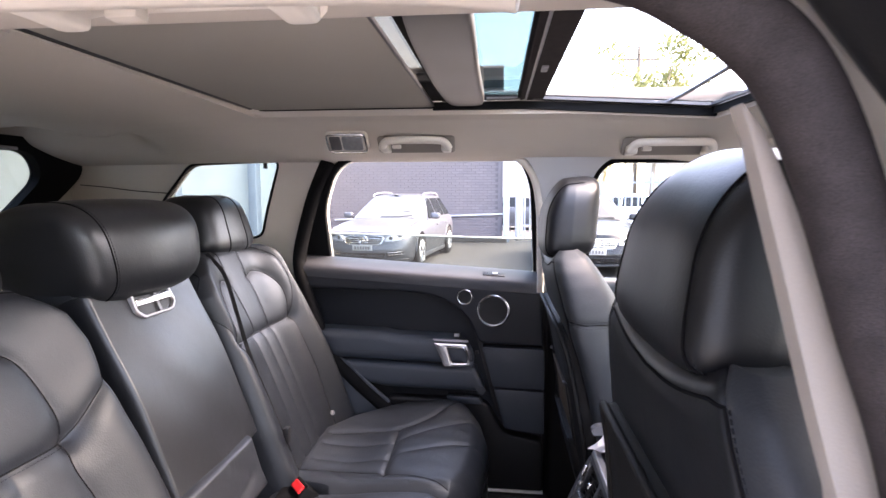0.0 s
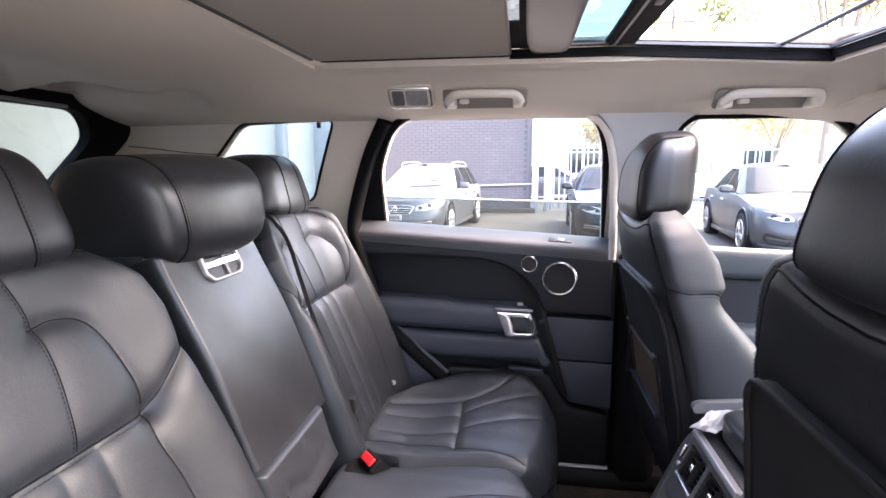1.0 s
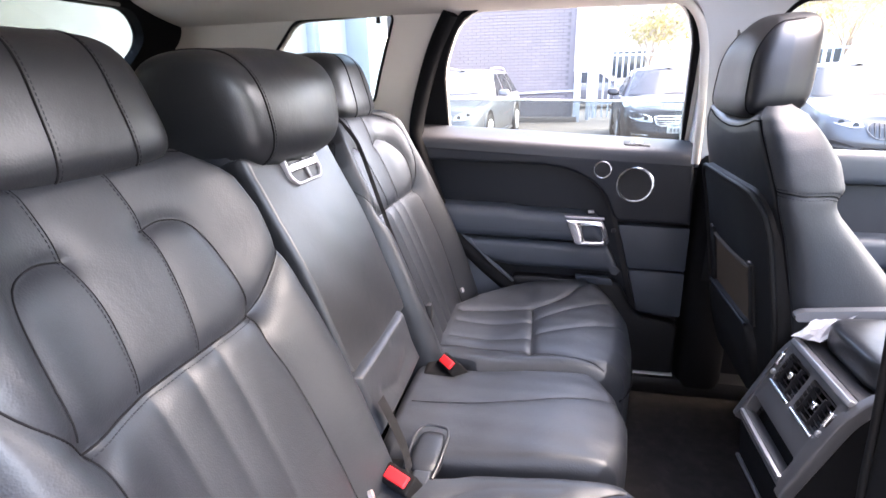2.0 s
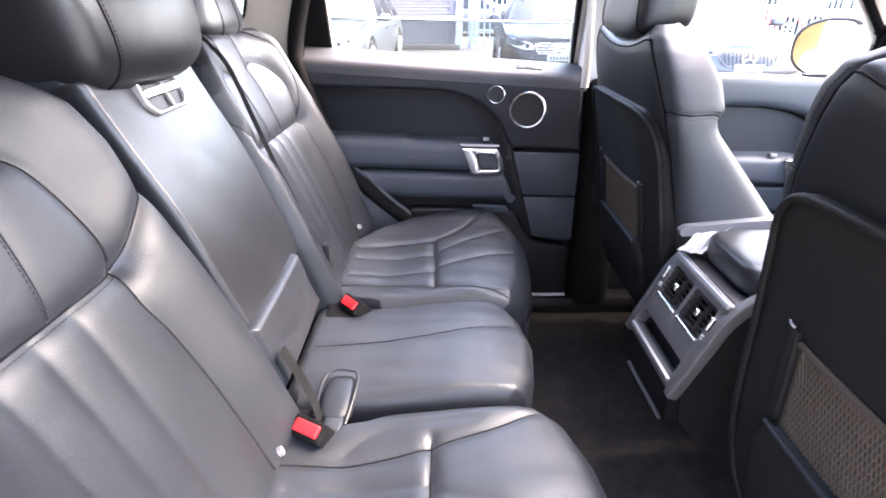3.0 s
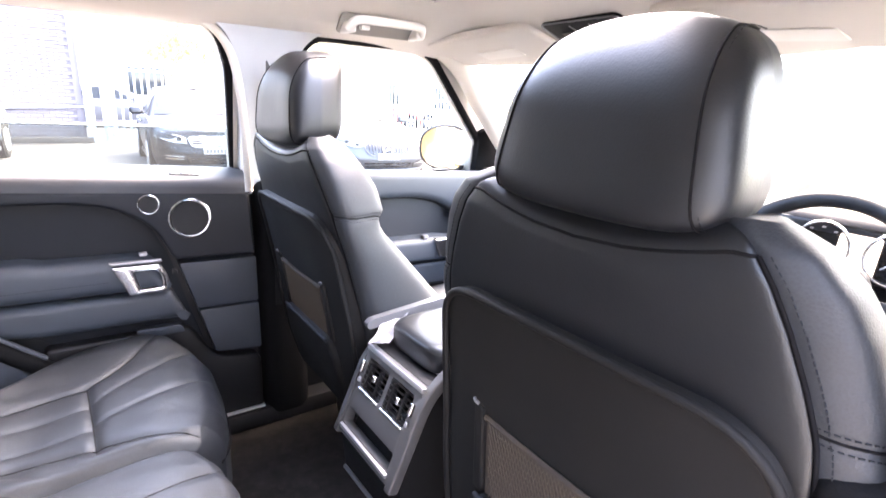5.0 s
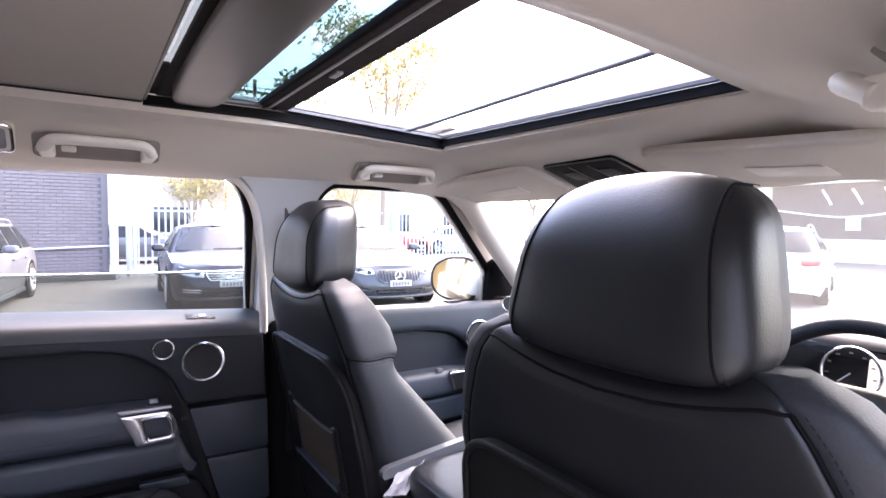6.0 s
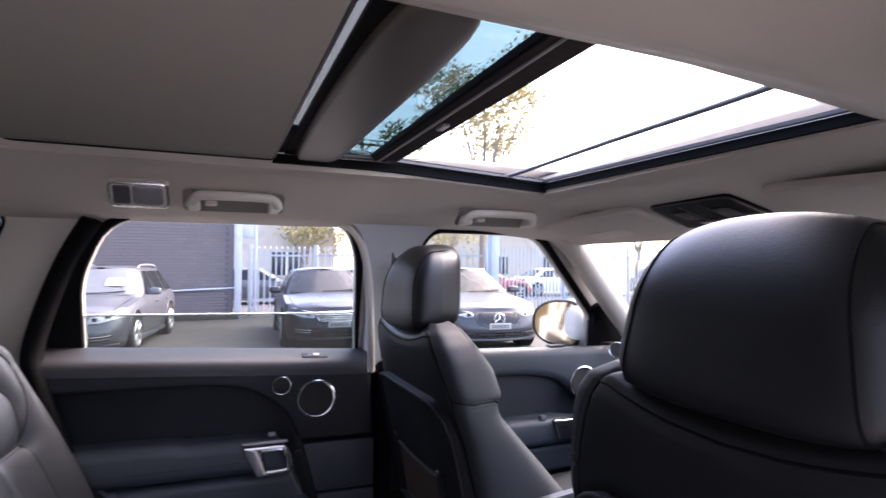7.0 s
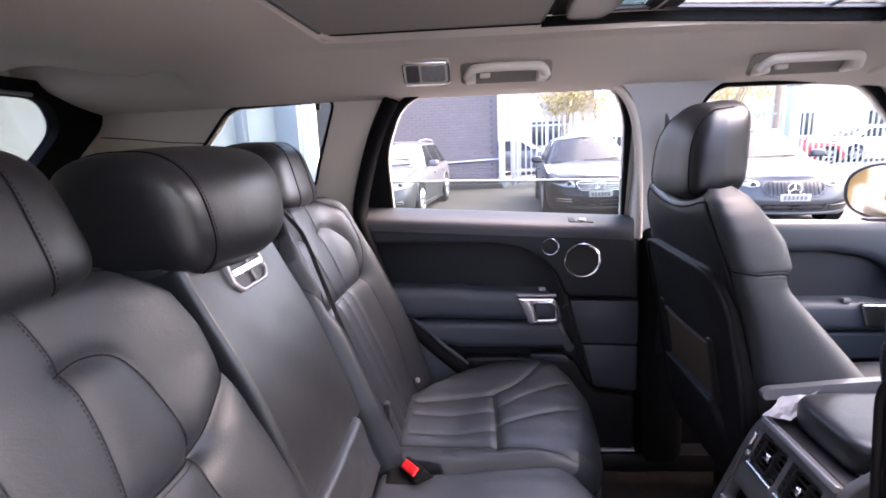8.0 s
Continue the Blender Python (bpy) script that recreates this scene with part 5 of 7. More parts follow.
for e, word in ((1, "left"), (-1, "right")):
    seat = thing("car_seat", "black leather outer rear seat with arched shoulder seams and pleats", "car seat", (-0.45, e * 0.42, 0.36), group="rear bench seats")
    inv = Matrix.Translation((0.45, -e * 0.42, -0.36))

    def p(name, bm, mat, label="", parent=None, inv=inv, seat=seat):
        ob = part(name, bm, mat, parent or seat, label, 60)
        if parent is None:
            ob.matrix_parent_inverse = inv
        return ob

    def ends(Z, e=e):
        outr = 0.672 - 0.14 * smooth(1.19, 1.275, Z) ** 2 - 0.01 * smooth(1.1, 1.2, Z)
        if e > 0:
            outr = np.interp(Z, [0.66, 0.90, 1.0, 1.10, 1.19, 1.23, 1.255, 1.272], [0.655, 0.650, 0.634, 0.622, 0.614, 0.600, 0.570, 0.510])
        innr = np.interp(Z, [0.66, 0.84, 0.98, 1.10, 1.16, 1.21, 1.272], [0.16, 0.158, 0.166, 0.180, 0.176, 0.190, 0.25])
        return (innr + 0.013, outr) if e > 0 else (-outr, -innr)
    bh = back_height(e)
    b = p("backrest", pad(0, 0, 0.66, 1.272, bh, on_back, 150, 190, 0.028, 0.10, ends), LEATHER)
    bs = pad_surface(0, 0, 0.66, 1.272, bh, 0.028, ends)
    turned = lambda line: [(e * y, z) for y, z in line]
    for key in ("curve_in", "curve_out", "cross", "low_in", "low_out", "arc_in", "arc_out"):
        p("seam", tube(seam_path(bs, on_back, turned(BACK_SEAMS[e][key])), 0.0011 if key != "cross" else 0.0015, 6), SHADOW_SEAM, "", b)
    for line in BACK_SEAMS[e]["band"]:
        p("stitching", stitch_line(seam_path(bs, on_back, turned([(y + 0.004, z) for y, z in line]), 0.0003)), THREAD, "", b)
        p("seam", tube(seam_path(bs, on_back, turned(line)), 0.0007, 5), SHADOW_SEAM, "", b)
    p("stitching", stitch_line(seam_path(bs, on_back, turned([(y, z - 0.006) for y, z in BACK_SEAMS[e]["cross"]]), 0.0003)), THREAD, "", b)

    # cushion
    def cpad(x, s, h):
        return (x, s, 0.700 + h)
    ce, ch = cushion_ends(e), cushion_height(e)
    s0, s1 = (0.166, 0.722) if e > 0 else (-0.722, -0.144)
    c = p("cushion", pad(-0.53, -0.005, s0, s1, ch, cpad, 170, 170, 0.050, 0.16, ce), LEATHER_WORN)
    cs = pad_surface(-0.53, -0.005, s0, s1, ch, 0.050, ce)
    mirrored = lambda line: [(x, e * y) for x, y in line]
    for key in ("front", "inner", "outer"):
        p("seam", tube(seam_path(cs, cpad, mirrored(CUSHION_SEAMS[key])), 0.0012, 6), SHADOW_SEAM, "", c)
    p("cushion_base", box((-0.50, min(s0, s1) + 0.05, 0.37), (-0.14, max(s0, s1) - 0.06, 0.58), 0.03, 3), LEATHER)
    # piping low along the front of the cushion
    pip = [(float(ce(np.array([e * y]))[1][0]) + 0.002, e * y, 0.640) for y in np.linspace(0.20, 0.70, 16)]
    p("piping", tube(spline(pip, 4), 0.0025, 6), SHADOW_SEAM)
    # headrest
    hc = on_back(0.436 if e > 0 else -0.40, 1.342, -0.030)
    hh = (0.072, 0.128 if e > 0 else 0.140, 0.078)

    def hr_bend(x, y, z, q):
        return (q.x - 0.022 * z - 0.010 * y * y, q.y * (1 - 0.10 * z), q.z + 0.004 * z * (1 - y * y))
    hr = p("headrest", barrel(hc, hh, 0.52, 7.0, 3.6, hr_bend), LEATHER_GLOSS)
    for y in (-0.36, 0.36):
        p("seam", tube(barrel_seam(hc, hh, y, -1.3, 2.4, 0.52, 7.0, 3.6, hr_bend), 0.0013, 5), SHADOW_SEAM, "", hr)
        p("stitching", stitch_line(barrel_seam(hc, hh, y + 0.035, -1.2, 2.3, 0.52, 7.0, 3.6, hr_bend, 1.002)), THREAD, "", hr)
    for y in (-0.06, 0.06):
        p("headrest_post", tube([hc + Vector((0.0, y, -0.06)), hc + Vector((0.03, y, -0.16))], 0.006, 8), CHROME)
    bm = bmesh.new()
    add_disc(bm, on_back(0.490 if e > 0 else -0.300, 0.746, 0.055), (0.9, -0.3 * e, 0.4), 0.007, 0.006, 14)
    tagged(part("anchor_bolt", bm, SILVER), "small bright seat anchor bolt beside the backrest", "bolt")
    if e < 0:
        continue
    # seat belt: webbing from the shoulder and the lower anchor bolt
    belt = thing("seat_belt", "black seat belt webbing lying along the rear backrest", "seat belt", tuple(on_back(e * 0.24, 0.75, 0.03)))
    bi = Matrix.Translation(-Vector(on_back(e * 0.24, 0.75, 0.03)))
    line = spline([on_back(e * 0.285, 1.262, 0.008), on_back(e * 0.288, 1.20, 0.028), on_back(e * 0.262, 1.10, 0.032), on_back(e * 0.232, 1.0, 0.036), on_back(e * 0.232, 0.88, 0.034), on_back(e * 0.235, 0.76, 0.03)], 8)
    bm = bmesh.new()
    prev = None
    for q in line:
        a, b2 = bm.verts.new(q + Vector((0, -0.004, 0.0)) - BN * 0.003), bm.verts.new(q + Vector((0, 0.004, 0.0)) + BN * 0.004)
        if prev:
            bm.faces.new((prev[0], prev[1], b2, a))
        prev = (a, b2)
    bmesh.ops.solidify(bm, geom=bm.faces[:], thickness=0.0022)
    ob = part("webbing", bm, BELT, belt)
    ob.matrix_parent_inverse = bi
    ob = part("tongue", box(tuple(on_back(e * 0.236, 0.80, 0.04) - Vector((0.006, 0.010, 0.02))), tuple(on_back(e * 0.236, 0.80, 0.04) + Vector((0.008, 0.010, 0.02))), 0.004), PLASTIC, belt, "black belt tongue")
    ob.matrix_parent_inverse = bi

# centre seat
mid = thing("rear_centre_seat", "black leather centre rear seat with fold-down armrest", "car seat", (-0.45, 0.01, 0.36), group="rear bench seats")
minv = Matrix.Translation((0.45, -0.01, -0.36))


def mp(name, bm, mat, label="", parent=None):
    ob = part(name, bm, mat, parent or mid, label, 60)
    if parent is None:
        ob.matrix_parent_inverse = minv
    return ob


def mid_back(S, Z):
    H = 0.018 + 0.010 * np.sin(np.clip((Z - 0.84) / 0.37, 0, 1) * np.pi) + 0.006 * np.cos(np.clip((S - 0.012) / 0.17, -1, 1) * np.pi / 2)
    H += 0.0010 * np.sin(S * 39 + Z * 31)
    return H


def mid_low(S, Z):
    H = 0.028 + 0.004 * np.cos(np.clip((S + 0.04) / 0.17, -1, 1) * np.pi / 2) + 0.008 * smooth(0.78, 0.86, Z)
    H += groove(S, Z, [(-0.10, 0.80), (-0.03, 0.775), (0.05, 0.79)], 0.003, 0.012) + groove(S, Z, [(0.0, 0.84), (0.07, 0.80)], 0.002, 0.014)
    return H


def mid_ends(V):
    return np.interp(V, [-0.140, -0.10, 0.16, 0.185], [-0.50, -0.53, -0.53, -0.52]), np.interp(V, [-0.140, -0.115, -0.06, 0.02, 0.10, 0.15, 0.185], [-0.150, -0.102, -0.078, -0.068, -0.080, -0.100, -0.150])


def mid_cushion(X, S):
    H = 0.002 + 0.020 * smooth(-0.42, -0.18, X) - 0.012 * smooth(-0.16, -0.07, X)
    H += 0.012 * np.cos(np.clip((S - 0.02) / 0.18, -1, 1) * np.pi / 2)
    H += crease(X, S, [(-0.50, 0.02), (-0.286, 0.040), (-0.08, 0.075)], 0.004, 0.014)
    H += 0.0008 * np.sin(X * 39 + S * 51) * np.sin(S * 63 - X * 21)
    return H


mp("backrest", pad(-0.149, 0.166, 0.845, 1.234, mid_back, on_back, 110, 110, 0.011, 0.08), LEATHER_GLOSS, "plain leather fold-down armrest")
mp("lower_pad", pad(-0.166, 0.116, 0.744, 0.866, mid_low, on_back, 70, 60, 0.016, 0.05), LEATHER, "creased leather lower pad")
cpl = lambda x, s, h: (x, s, 0.700 + h)
mcu = mp("cushion", pad(-0.53, -0.06, -0.134, 0.185, mid_cushion, cpl, 130, 90, 0.026, 0.16, mid_ends), LEATHER_WORN)
mp("seam", tube(seam_path(pad_surface(-0.53, -0.06, -0.134, 0.185, mid_cushion, 0.026, mid_ends), cpl, [(-0.50, 0.02), (-0.286, 0.040), (-0.08, 0.075)]), 0.0011, 6), SHADOW_SEAM, "", mcu)
mp("cushion_base", box((-0.50, -0.11, 0.37), (-0.16, 0.15, 0.60), 0.03, 3), LEATHER)


def mid_bend(x, y, z, q):
    # the front face slopes back, over a fuller lower edge that overhangs the backrest
    return (q.x + 0.004 * z - 0.017 * z * max(0, x) - 0.022 * y * y, q.y * (1 + 0.09 * z), q.z + 0.010 * (1 - y * y) * z - 0.003 * max(0, x) * max(0, -z))


mc, mhalf = Vector((-0.768, 0.016, 1.304)), (0.112, 0.177, 0.092)
mh = mp("headrest", barrel(mc, mhalf, 0.74, 14.0, 3.6, mid_bend), LEATHER_GLOSS, "wide padded centre headrest")
mp("seam", tube(barrel_seam(mc, mhalf, -0.76, -1.4, 2.6, 0.74, 14.0, 3.6, mid_bend), 0.0013, 5), SHADOW_SEAM, "", mh)
mp("stitching", stitch_line(barrel_seam(mc, mhalf, -0.73, -1.4, 2.6, 0.74, 14.0, 3.6, mid_bend, 1.002)), THREAD, "", mh)
mp("headrest_mount", pad(-0.144, 0.162, 1.226, 1.30, lambda S, Z: 0.004 + 0 * S, on_back, 30, 16, 0.012, 0.10), LEATHER)
# release catch of the armrest
cz = lambda u, v, d: tuple(on_back(u, 1.194 + v, 0.024 + d))
frame_out = round_poly([(-0.058, 0.025), (0.058, 0.025), (0.062, -0.016), (0.046, -0.031), (-0.046, -0.031), (-0.062, -0.016)], 0.007)
frame_in = [Vector((q[0] * 0.90, q[1] * 0.82)) for q in frame_out]
mp("catch_recess", slab(frame_in, cz, -0.004, 0.003), PLASTIC, "dark recess of the armrest catch")
mp("catch_frame", slab(frame_out, cz, -0.004, 0.009, 0.002, 2, holes=(frame_in,)), SILVER, "silver surround of the armrest catch")
mp("catch_bar", slab(round_poly([(-0.056, 0.006), (0.052, 0.006), (0.052, -0.007), (-0.056, -0.007)], 0.003), cz, 0.004, 0.013, 0.003), CHROME, "bright catch bar")
mp("catch_post", slab([(0.004, 0.021), (0.012, 0.021), (0.012, -0.027), (0.004, -0.027)], cz, 0.002, 0.008, 0.001), DARK_SILVER)


# buckles
def buckle(at, turn, tip):
    b = thing("belt_buckle", "black seat belt buckle with a red release button", "belt buckle", at, group="belt buckles")
    b.rotation_euler = (0, radians(tip), radians(turn))
    part("body", box((-0.017, -0.031, -0.06), (0.017, 0.031, 0.009), 0.005, 3), RUBBER, b)
    part("button", box((-0.0100, -0.0225, 0.004), (0.0100, 0.0225, 0.0145), 0.003, 3), RED, b, "red release button")
    part("stalk", box((-0.009, -0.018, -0.12), (0.009, 0.018, -0.05), 0.004), BELT, b)
    return b


buckle((-0.447, 0.157, 0.722), 42, -38)
buckle((-0.456, -0.222, 0.728), 62, -30)
strap = [(-0.532, -0.146, 0.815), (-0.515, -0.148, 0.780), (-0.488, -0.165, 0.735), (-0.470, -0.195, 0.715)]
bm = bmesh.new()
prev = None
for q in spline(strap, 8):
    row = [bm.verts.new(q + BN * (0.026 + h) + Vector((0, w, 0))) for w, h in ((-0.011, 0.0), (0.011, 0.003))]
    if prev:
        bm.faces.new((prev[0], prev[1], row[1], row[0]))
    prev = row
bmesh.ops.solidify(bm, geom=bm.faces[:], thickness=0.002)
tagged(part("buckle_strap", bm, BELT), "black webbing strap running down to the belt buckle", "belt strap")
# Black blocks in the cushion gaps stand for the deep shade round the buckles.
for y0, y1 in ((-0.262, -0.150), (0.125, 0.190)):
    tagged(part("buckle_gap_shade", box((-0.505, y0, 0.640), (-0.425, y1, 0.712), 0.012, 3), RUBBER), "black block drawn as the shade in the gap round the belt buckle", "belt pocket")
# leather sleeve of the centre belt, with its raised rim
loop = thing("belt_sleeve", "black leather sleeve with a raised rim for the centre belt", "belt sleeve", (-0.428, -0.130, 0.708))
part("sleeve", pillow((0, 0, 0.0), (0.028, 0.055, 0.016), 0.6, 0.6, 28, 14), LEATHER, loop)
part("rim", tube(spline([(-0.030, -0.055, 0.012), (-0.032, 0.020, 0.018), (-0.018, 0.050, 0.022), (0.012, 0.052, 0.022), (0.028, 0.040, 0.022), (0.030, -0.010, 0.020), (0.022, -0.070, 0.010)], 8), 0.0028, 8), LEATHER, loop)
part("tab", box((-0.014, -0.085, -0.006), (0.018, -0.050, 0.010), 0.006, 3), LEATHER_WORN, loop)


# ---- front seats ----
ZS = [0.60, 0.75, 0.90, 0.98, 1.06, 1.11, 1.14, 1.18, 1.22, 1.25, 1.275, 1.292]
XB = [0.228, 0.204, 0.197, 0.191, 0.182, 0.173, 0.168, 0.163, 0.159, 0.157, 0.160, 0.176]
FRONT_Z = [0.60, 0.66, 0.76, 0.905, 0.997, 1.095, 1.112, 1.122, 1.145, 1.19, 1.238, 1.275, 1.292]
FRONT_X = [0.56, 0.55, 0.52, 0.438, 0.368, 0.293, 0.285, 0.286, 0.298, 0.291, 0.266, 0.244, 0.226]
HW = [0.240, 0.258, 0.268, 0.270, 0.270, 0.268, 0.266, 0.257, 0.244, 0.228, 0.204, 0.168]
SEAM_AT = 2.30


def seam_angle(z):
    return SEAM_AT + 0.16 * smooth(1.1, 1.27, z)


def cross_seam(a):
    """Height of the bolster's cross seam, higher towards the back."""
    return 1.117 + 0.030 * float(smooth(0.5, 2.0, abs(a)))


def seat_ring(z, th, grow=0.0):
    """The front backrest's outline at a height: a flat back, flat side bolsters that stand forward."""
    xb, hw = (float(np.interp(z, ZS, a)) for a in (XB, HW))
    xf = float(np.interp(z, FRONT_Z, FRONT_X))
    c, s = math.cos(th), math.sin(th)
    x, y = sgn_pow(c, 0.36), sgn_pow(s, 0.46)
    a = abs((th + math.pi) % (2 * math.pi) - math.pi)
    grow -= 0.004 * math.exp(-(abs(a - seam_angle(z)) / 0.04) ** 1.2)
    if a < seam_angle(z):
        grow -= 0.0035 * math.exp(-(abs(z - cross_seam(a)) / 0.007) ** 1.2)
    hx = (xf - xb) / 2 + grow
    dip = 0.05 * max(0, x) * (1 - min(1, abs(y) / 0.75) ** 2) * (1 if z < 1.2 else max(0, (1.29 - z) / 0.09))
    yy = (hw + grow) * y * (1 - 0.06 * max(0, x))
    # the top sinks to a saddle between the shoulders, under the headrest
    saddle = 0.026 * float(smooth(1.19, 1.29, z)) * max(0.0, 1 - (yy / 0.15) ** 2)
    return Vector(((xb + xf) / 2 + hx * x - dip, yy, z - saddle))


def front_seat(at_y, name="front_seat"):
    seat = thing(name, "black leather front seat with a hard back panel and net pocket", "car seat", (0.30, at_y, 0.36), group="front seats")
    inv = Matrix.Translation((-0.30, 0, -0.36))

    def p(nm, bm, mat, label="", parent=None):
        ob = part(nm, bm, mat, parent or seat, label, 55)
        if parent is None:
            ob.matrix_parent_inverse = inv
        return ob
    zz = [0.60 + 0.68 * i / 120 for i in range(121)] + [1.284, 1.288, 1.291, 1.292]
    n = 56

    def shell(a0, a1, flip=1):
        """A part of the backrest between two angles, given as functions of the height."""
        bm = bmesh.new()
        rings = [[bm.verts.new(seat_ring(z, a0(z) + (a1(z) - a0(z)) * j / n)) for j in range(n + 1)] for z in zz]
        for A, B in zip(rings[:-1], rings[1:]):
            for j in range(n):
                bm.faces.new((A[j], A[j + 1], B[j + 1], B[j]))
        tv, bv = bm.verts.new((0.212, 0, 1.2665)), bm.verts.new((0.42, 0, 0.60))
        for j in range(n):
            bm.faces.new((rings[-1][j], rings[-1][j + 1], tv))
            bm.faces.new((rings[0][j + 1], rings[0][j], bv))
        return bm
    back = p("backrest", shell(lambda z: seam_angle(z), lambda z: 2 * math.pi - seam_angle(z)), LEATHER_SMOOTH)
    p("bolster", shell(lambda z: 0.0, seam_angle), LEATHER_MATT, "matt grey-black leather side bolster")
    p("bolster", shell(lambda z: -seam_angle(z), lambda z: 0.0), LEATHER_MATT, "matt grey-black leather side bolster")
    for sgn in (1, -1):
        hs = [0.66 + 0.608 * k / 60 for k in range(61)]
        line = [seat_ring(z, sgn * seam_angle(z), 0.0012) for z in hs]
        p("piping", tube(line, 0.0022, 7), SHADOW_SEAM, "black piping", back)
        p("stitching", stitch_line([seat_ring(z, sgn * (seam_angle(z) - 0.09), 0.0006) for z in hs]), THREAD, "", back)
        for dz in (-0.006, 0.006):
            p("stitching", stitch_line([seat_ring(cross_seam(0.25 + (SEAM_AT - 0.25) * k / 40) + dz, sgn * (0.25 + (SEAM_AT - 0.25) * k / 40), 0.0006) for k in range(41)]), THREAD, "", back)
        p("seam", tube([seat_ring(cross_seam(0.2 + (SEAM_AT - 0.2) * k / 40), sgn * (0.2 + (SEAM_AT - 0.2) * k / 40), 0.0008) for k in range(41)], 0.0014, 6), SHADOW_SEAM, "", back)
    # shoulder seam under the headrest
    line = [seat_ring(1.268, seam_angle(1.268) + (2 * math.pi - 2 * seam_angle(1.268)) * k / 24, 0.0006) for k in range(25)]
    p("seam", tube(line, 0.0016, 6), SHADOW_SEAM, "", back)
    # hard back panel, following the back's slope
    def bx(z):
        return float(np.interp(z, ZS, XB))
    outline = round_poly([(-0.215, 0.640), (-0.240, 0.82), (-0.228, 1.141), (0.228, 1.141), (0.240, 0.82), (0.215, 0.640)], [0.07, 0.1, 0.09, 0.09, 0.1, 0.07], 8)

    def pl(u, v, d):
        return (bx(max(v, 0.6)) + max(0, 0.6 - v) * 0.33 - d + 0.10 * max(0, abs(u) - 0.12) ** 1.5 * 2.2, u, v)
    # fine grid so that the panel can bow
    pan = p("back_panel", panel_grid(outline, pl, -0.012, 0.016), HARD_BACK, "hard black back panel with a rounded rim")
    rim = [pl(q.x * 0.985, 0.84 + (q.y - 0.84) * 0.985, 0.0165) for q in outline if q.y > 0.55]
    p("rim", tube(rim, 0.0055, 8), HARD_BACK, "", pan)
    # net pocket with its two hooks
    pocket = round_poly([(-0.128, 0.80), (-0.126, 0.962), (0.126, 0.962), (0.128, 0.80)], 0.015)
    p("pocket_recess", slab(pocket, pl, 0.012, 0.0172, 0.001), NET_CLOTH, "brown lining of the net pocket", pan)
    bm = bmesh.new()
    for k in range(40):
        for dr in (1, -1):
            pts = []
            for j in range(9):
                v = 0.815 + 0.145 * j / 8
                u = -0.120 + 0.24 * k / 39 + dr * (j - 4) * 0.0058
                if abs(u) < 0.123:
                    pts.append(pl(u, v, 0.0195))
            if len(pts) > 1:
                add_tube(bm, pts, 0.0008, 4)
    p("net", bm, NET, "brown elastic pocket net", pan)
    p("net_hem", tube([pl(-0.126 + 0.252 * k / 8, 0.964 - 0.004 * math.sin(k / 8 * math.pi), 0.019) for k in range(9)], 0.0042, 6), NET_CLOTH, "", pan)
    # stiff lower pocket, standing a little off the panel
    low = round_poly([(-0.165, 0.66), (-0.160, 0.800), (-0.130, 0.842), (0.130, 0.842), (0.160, 0.800), (0.165, 0.66)], [0.03, 0.02, 0.02, 0.02, 0.02, 0.03], 5)
    p("lower_pocket", panel_grid(low, lambda u, v, d: pl(u, v, d + 0.006 * float(smooth(0.70, 0.842, v))), 0.010, 0.026), HARD_BACK, "stiff black lower pocket", pan)
    p("pocket_edge", tube([pl(-0.135 + 0.27 * k / 8, 0.838, 0.031) for k in range(9)], 0.004, 8), TRIM, "", pan)
    for sgn in (1, -1):
        plate = round_poly([(sgn * 0.131, 0.838), (sgn * 0.131, 0.975), (sgn * 0.148, 0.978), (sgn * 0.152, 0.838)], 0.005, 4)
        p("hook_plate", slab(plate, pl, 0.012, 0.022, 0.003), HARD_BACK, "", pan)
        p("hook", tube([pl(sgn * 0.137, 0.980, 0.022), pl(sgn * 0.141, 0.983, 0.025), pl(sgn * 0.147, 0.983, 0.022)], 0.0026, 6), DARK_SILVER, "small grey pocket hook", pan)
    # seat cushion
    def seat_bend(x, y, z, q):
        # side bolsters stand above the middle
        return (q.x, q.y, q.z + 0.045 * max(0, z) * max(0.0, abs(y) - 0.55) / 0.45)
    p("cushion", pillow((0.58, 0, 0.590), (0.27, 0.262, 0.10), 0.35, 0.32, 48, 32, seat_bend), LEATHER, "leather seat cushion with side bolsters")
    p("seat_base", box((0.30, -0.22, 0.36), (0.80, 0.22, 0.58), 0.03, 3), PLASTIC)
    # headrest
    hc = Vector((0.219, 0, 1.360))

    def hb(x, y, z, q):
        return (q.x + 0.016 * z + 0.010 * (1 - y * y) * (x > 0) * x + 0.034 * max(0, z) ** 2 * max(0, -x), q.y * (1 - 0.115 * z - 0.09 * max(0, x)), q.z + 0.006 * (1 - y * y) * z - 0.012 * y * y * max(0, z))
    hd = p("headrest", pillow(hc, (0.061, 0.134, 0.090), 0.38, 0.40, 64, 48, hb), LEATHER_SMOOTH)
    for sgn in (1, -1):
        line = []
        for k in range(41):
            a = math.pi - 1.9 + 3.8 * k / 40
            x, y, z = section(a, sgn * 0.80, 0.38)
            line.append(Vector(hb(x, y, z, Vector((x * 0.0614, y * 0.1345, z * 0.0905)))) + hc)
        p("seam", tube(line, 0.0012, 6), SHADOW_SEAM, "", hd)
        p("stitching", stitch_line([q + Vector((0.004, sgn * 0.0045, 0)) for q in line]), THREAD, "", hd)
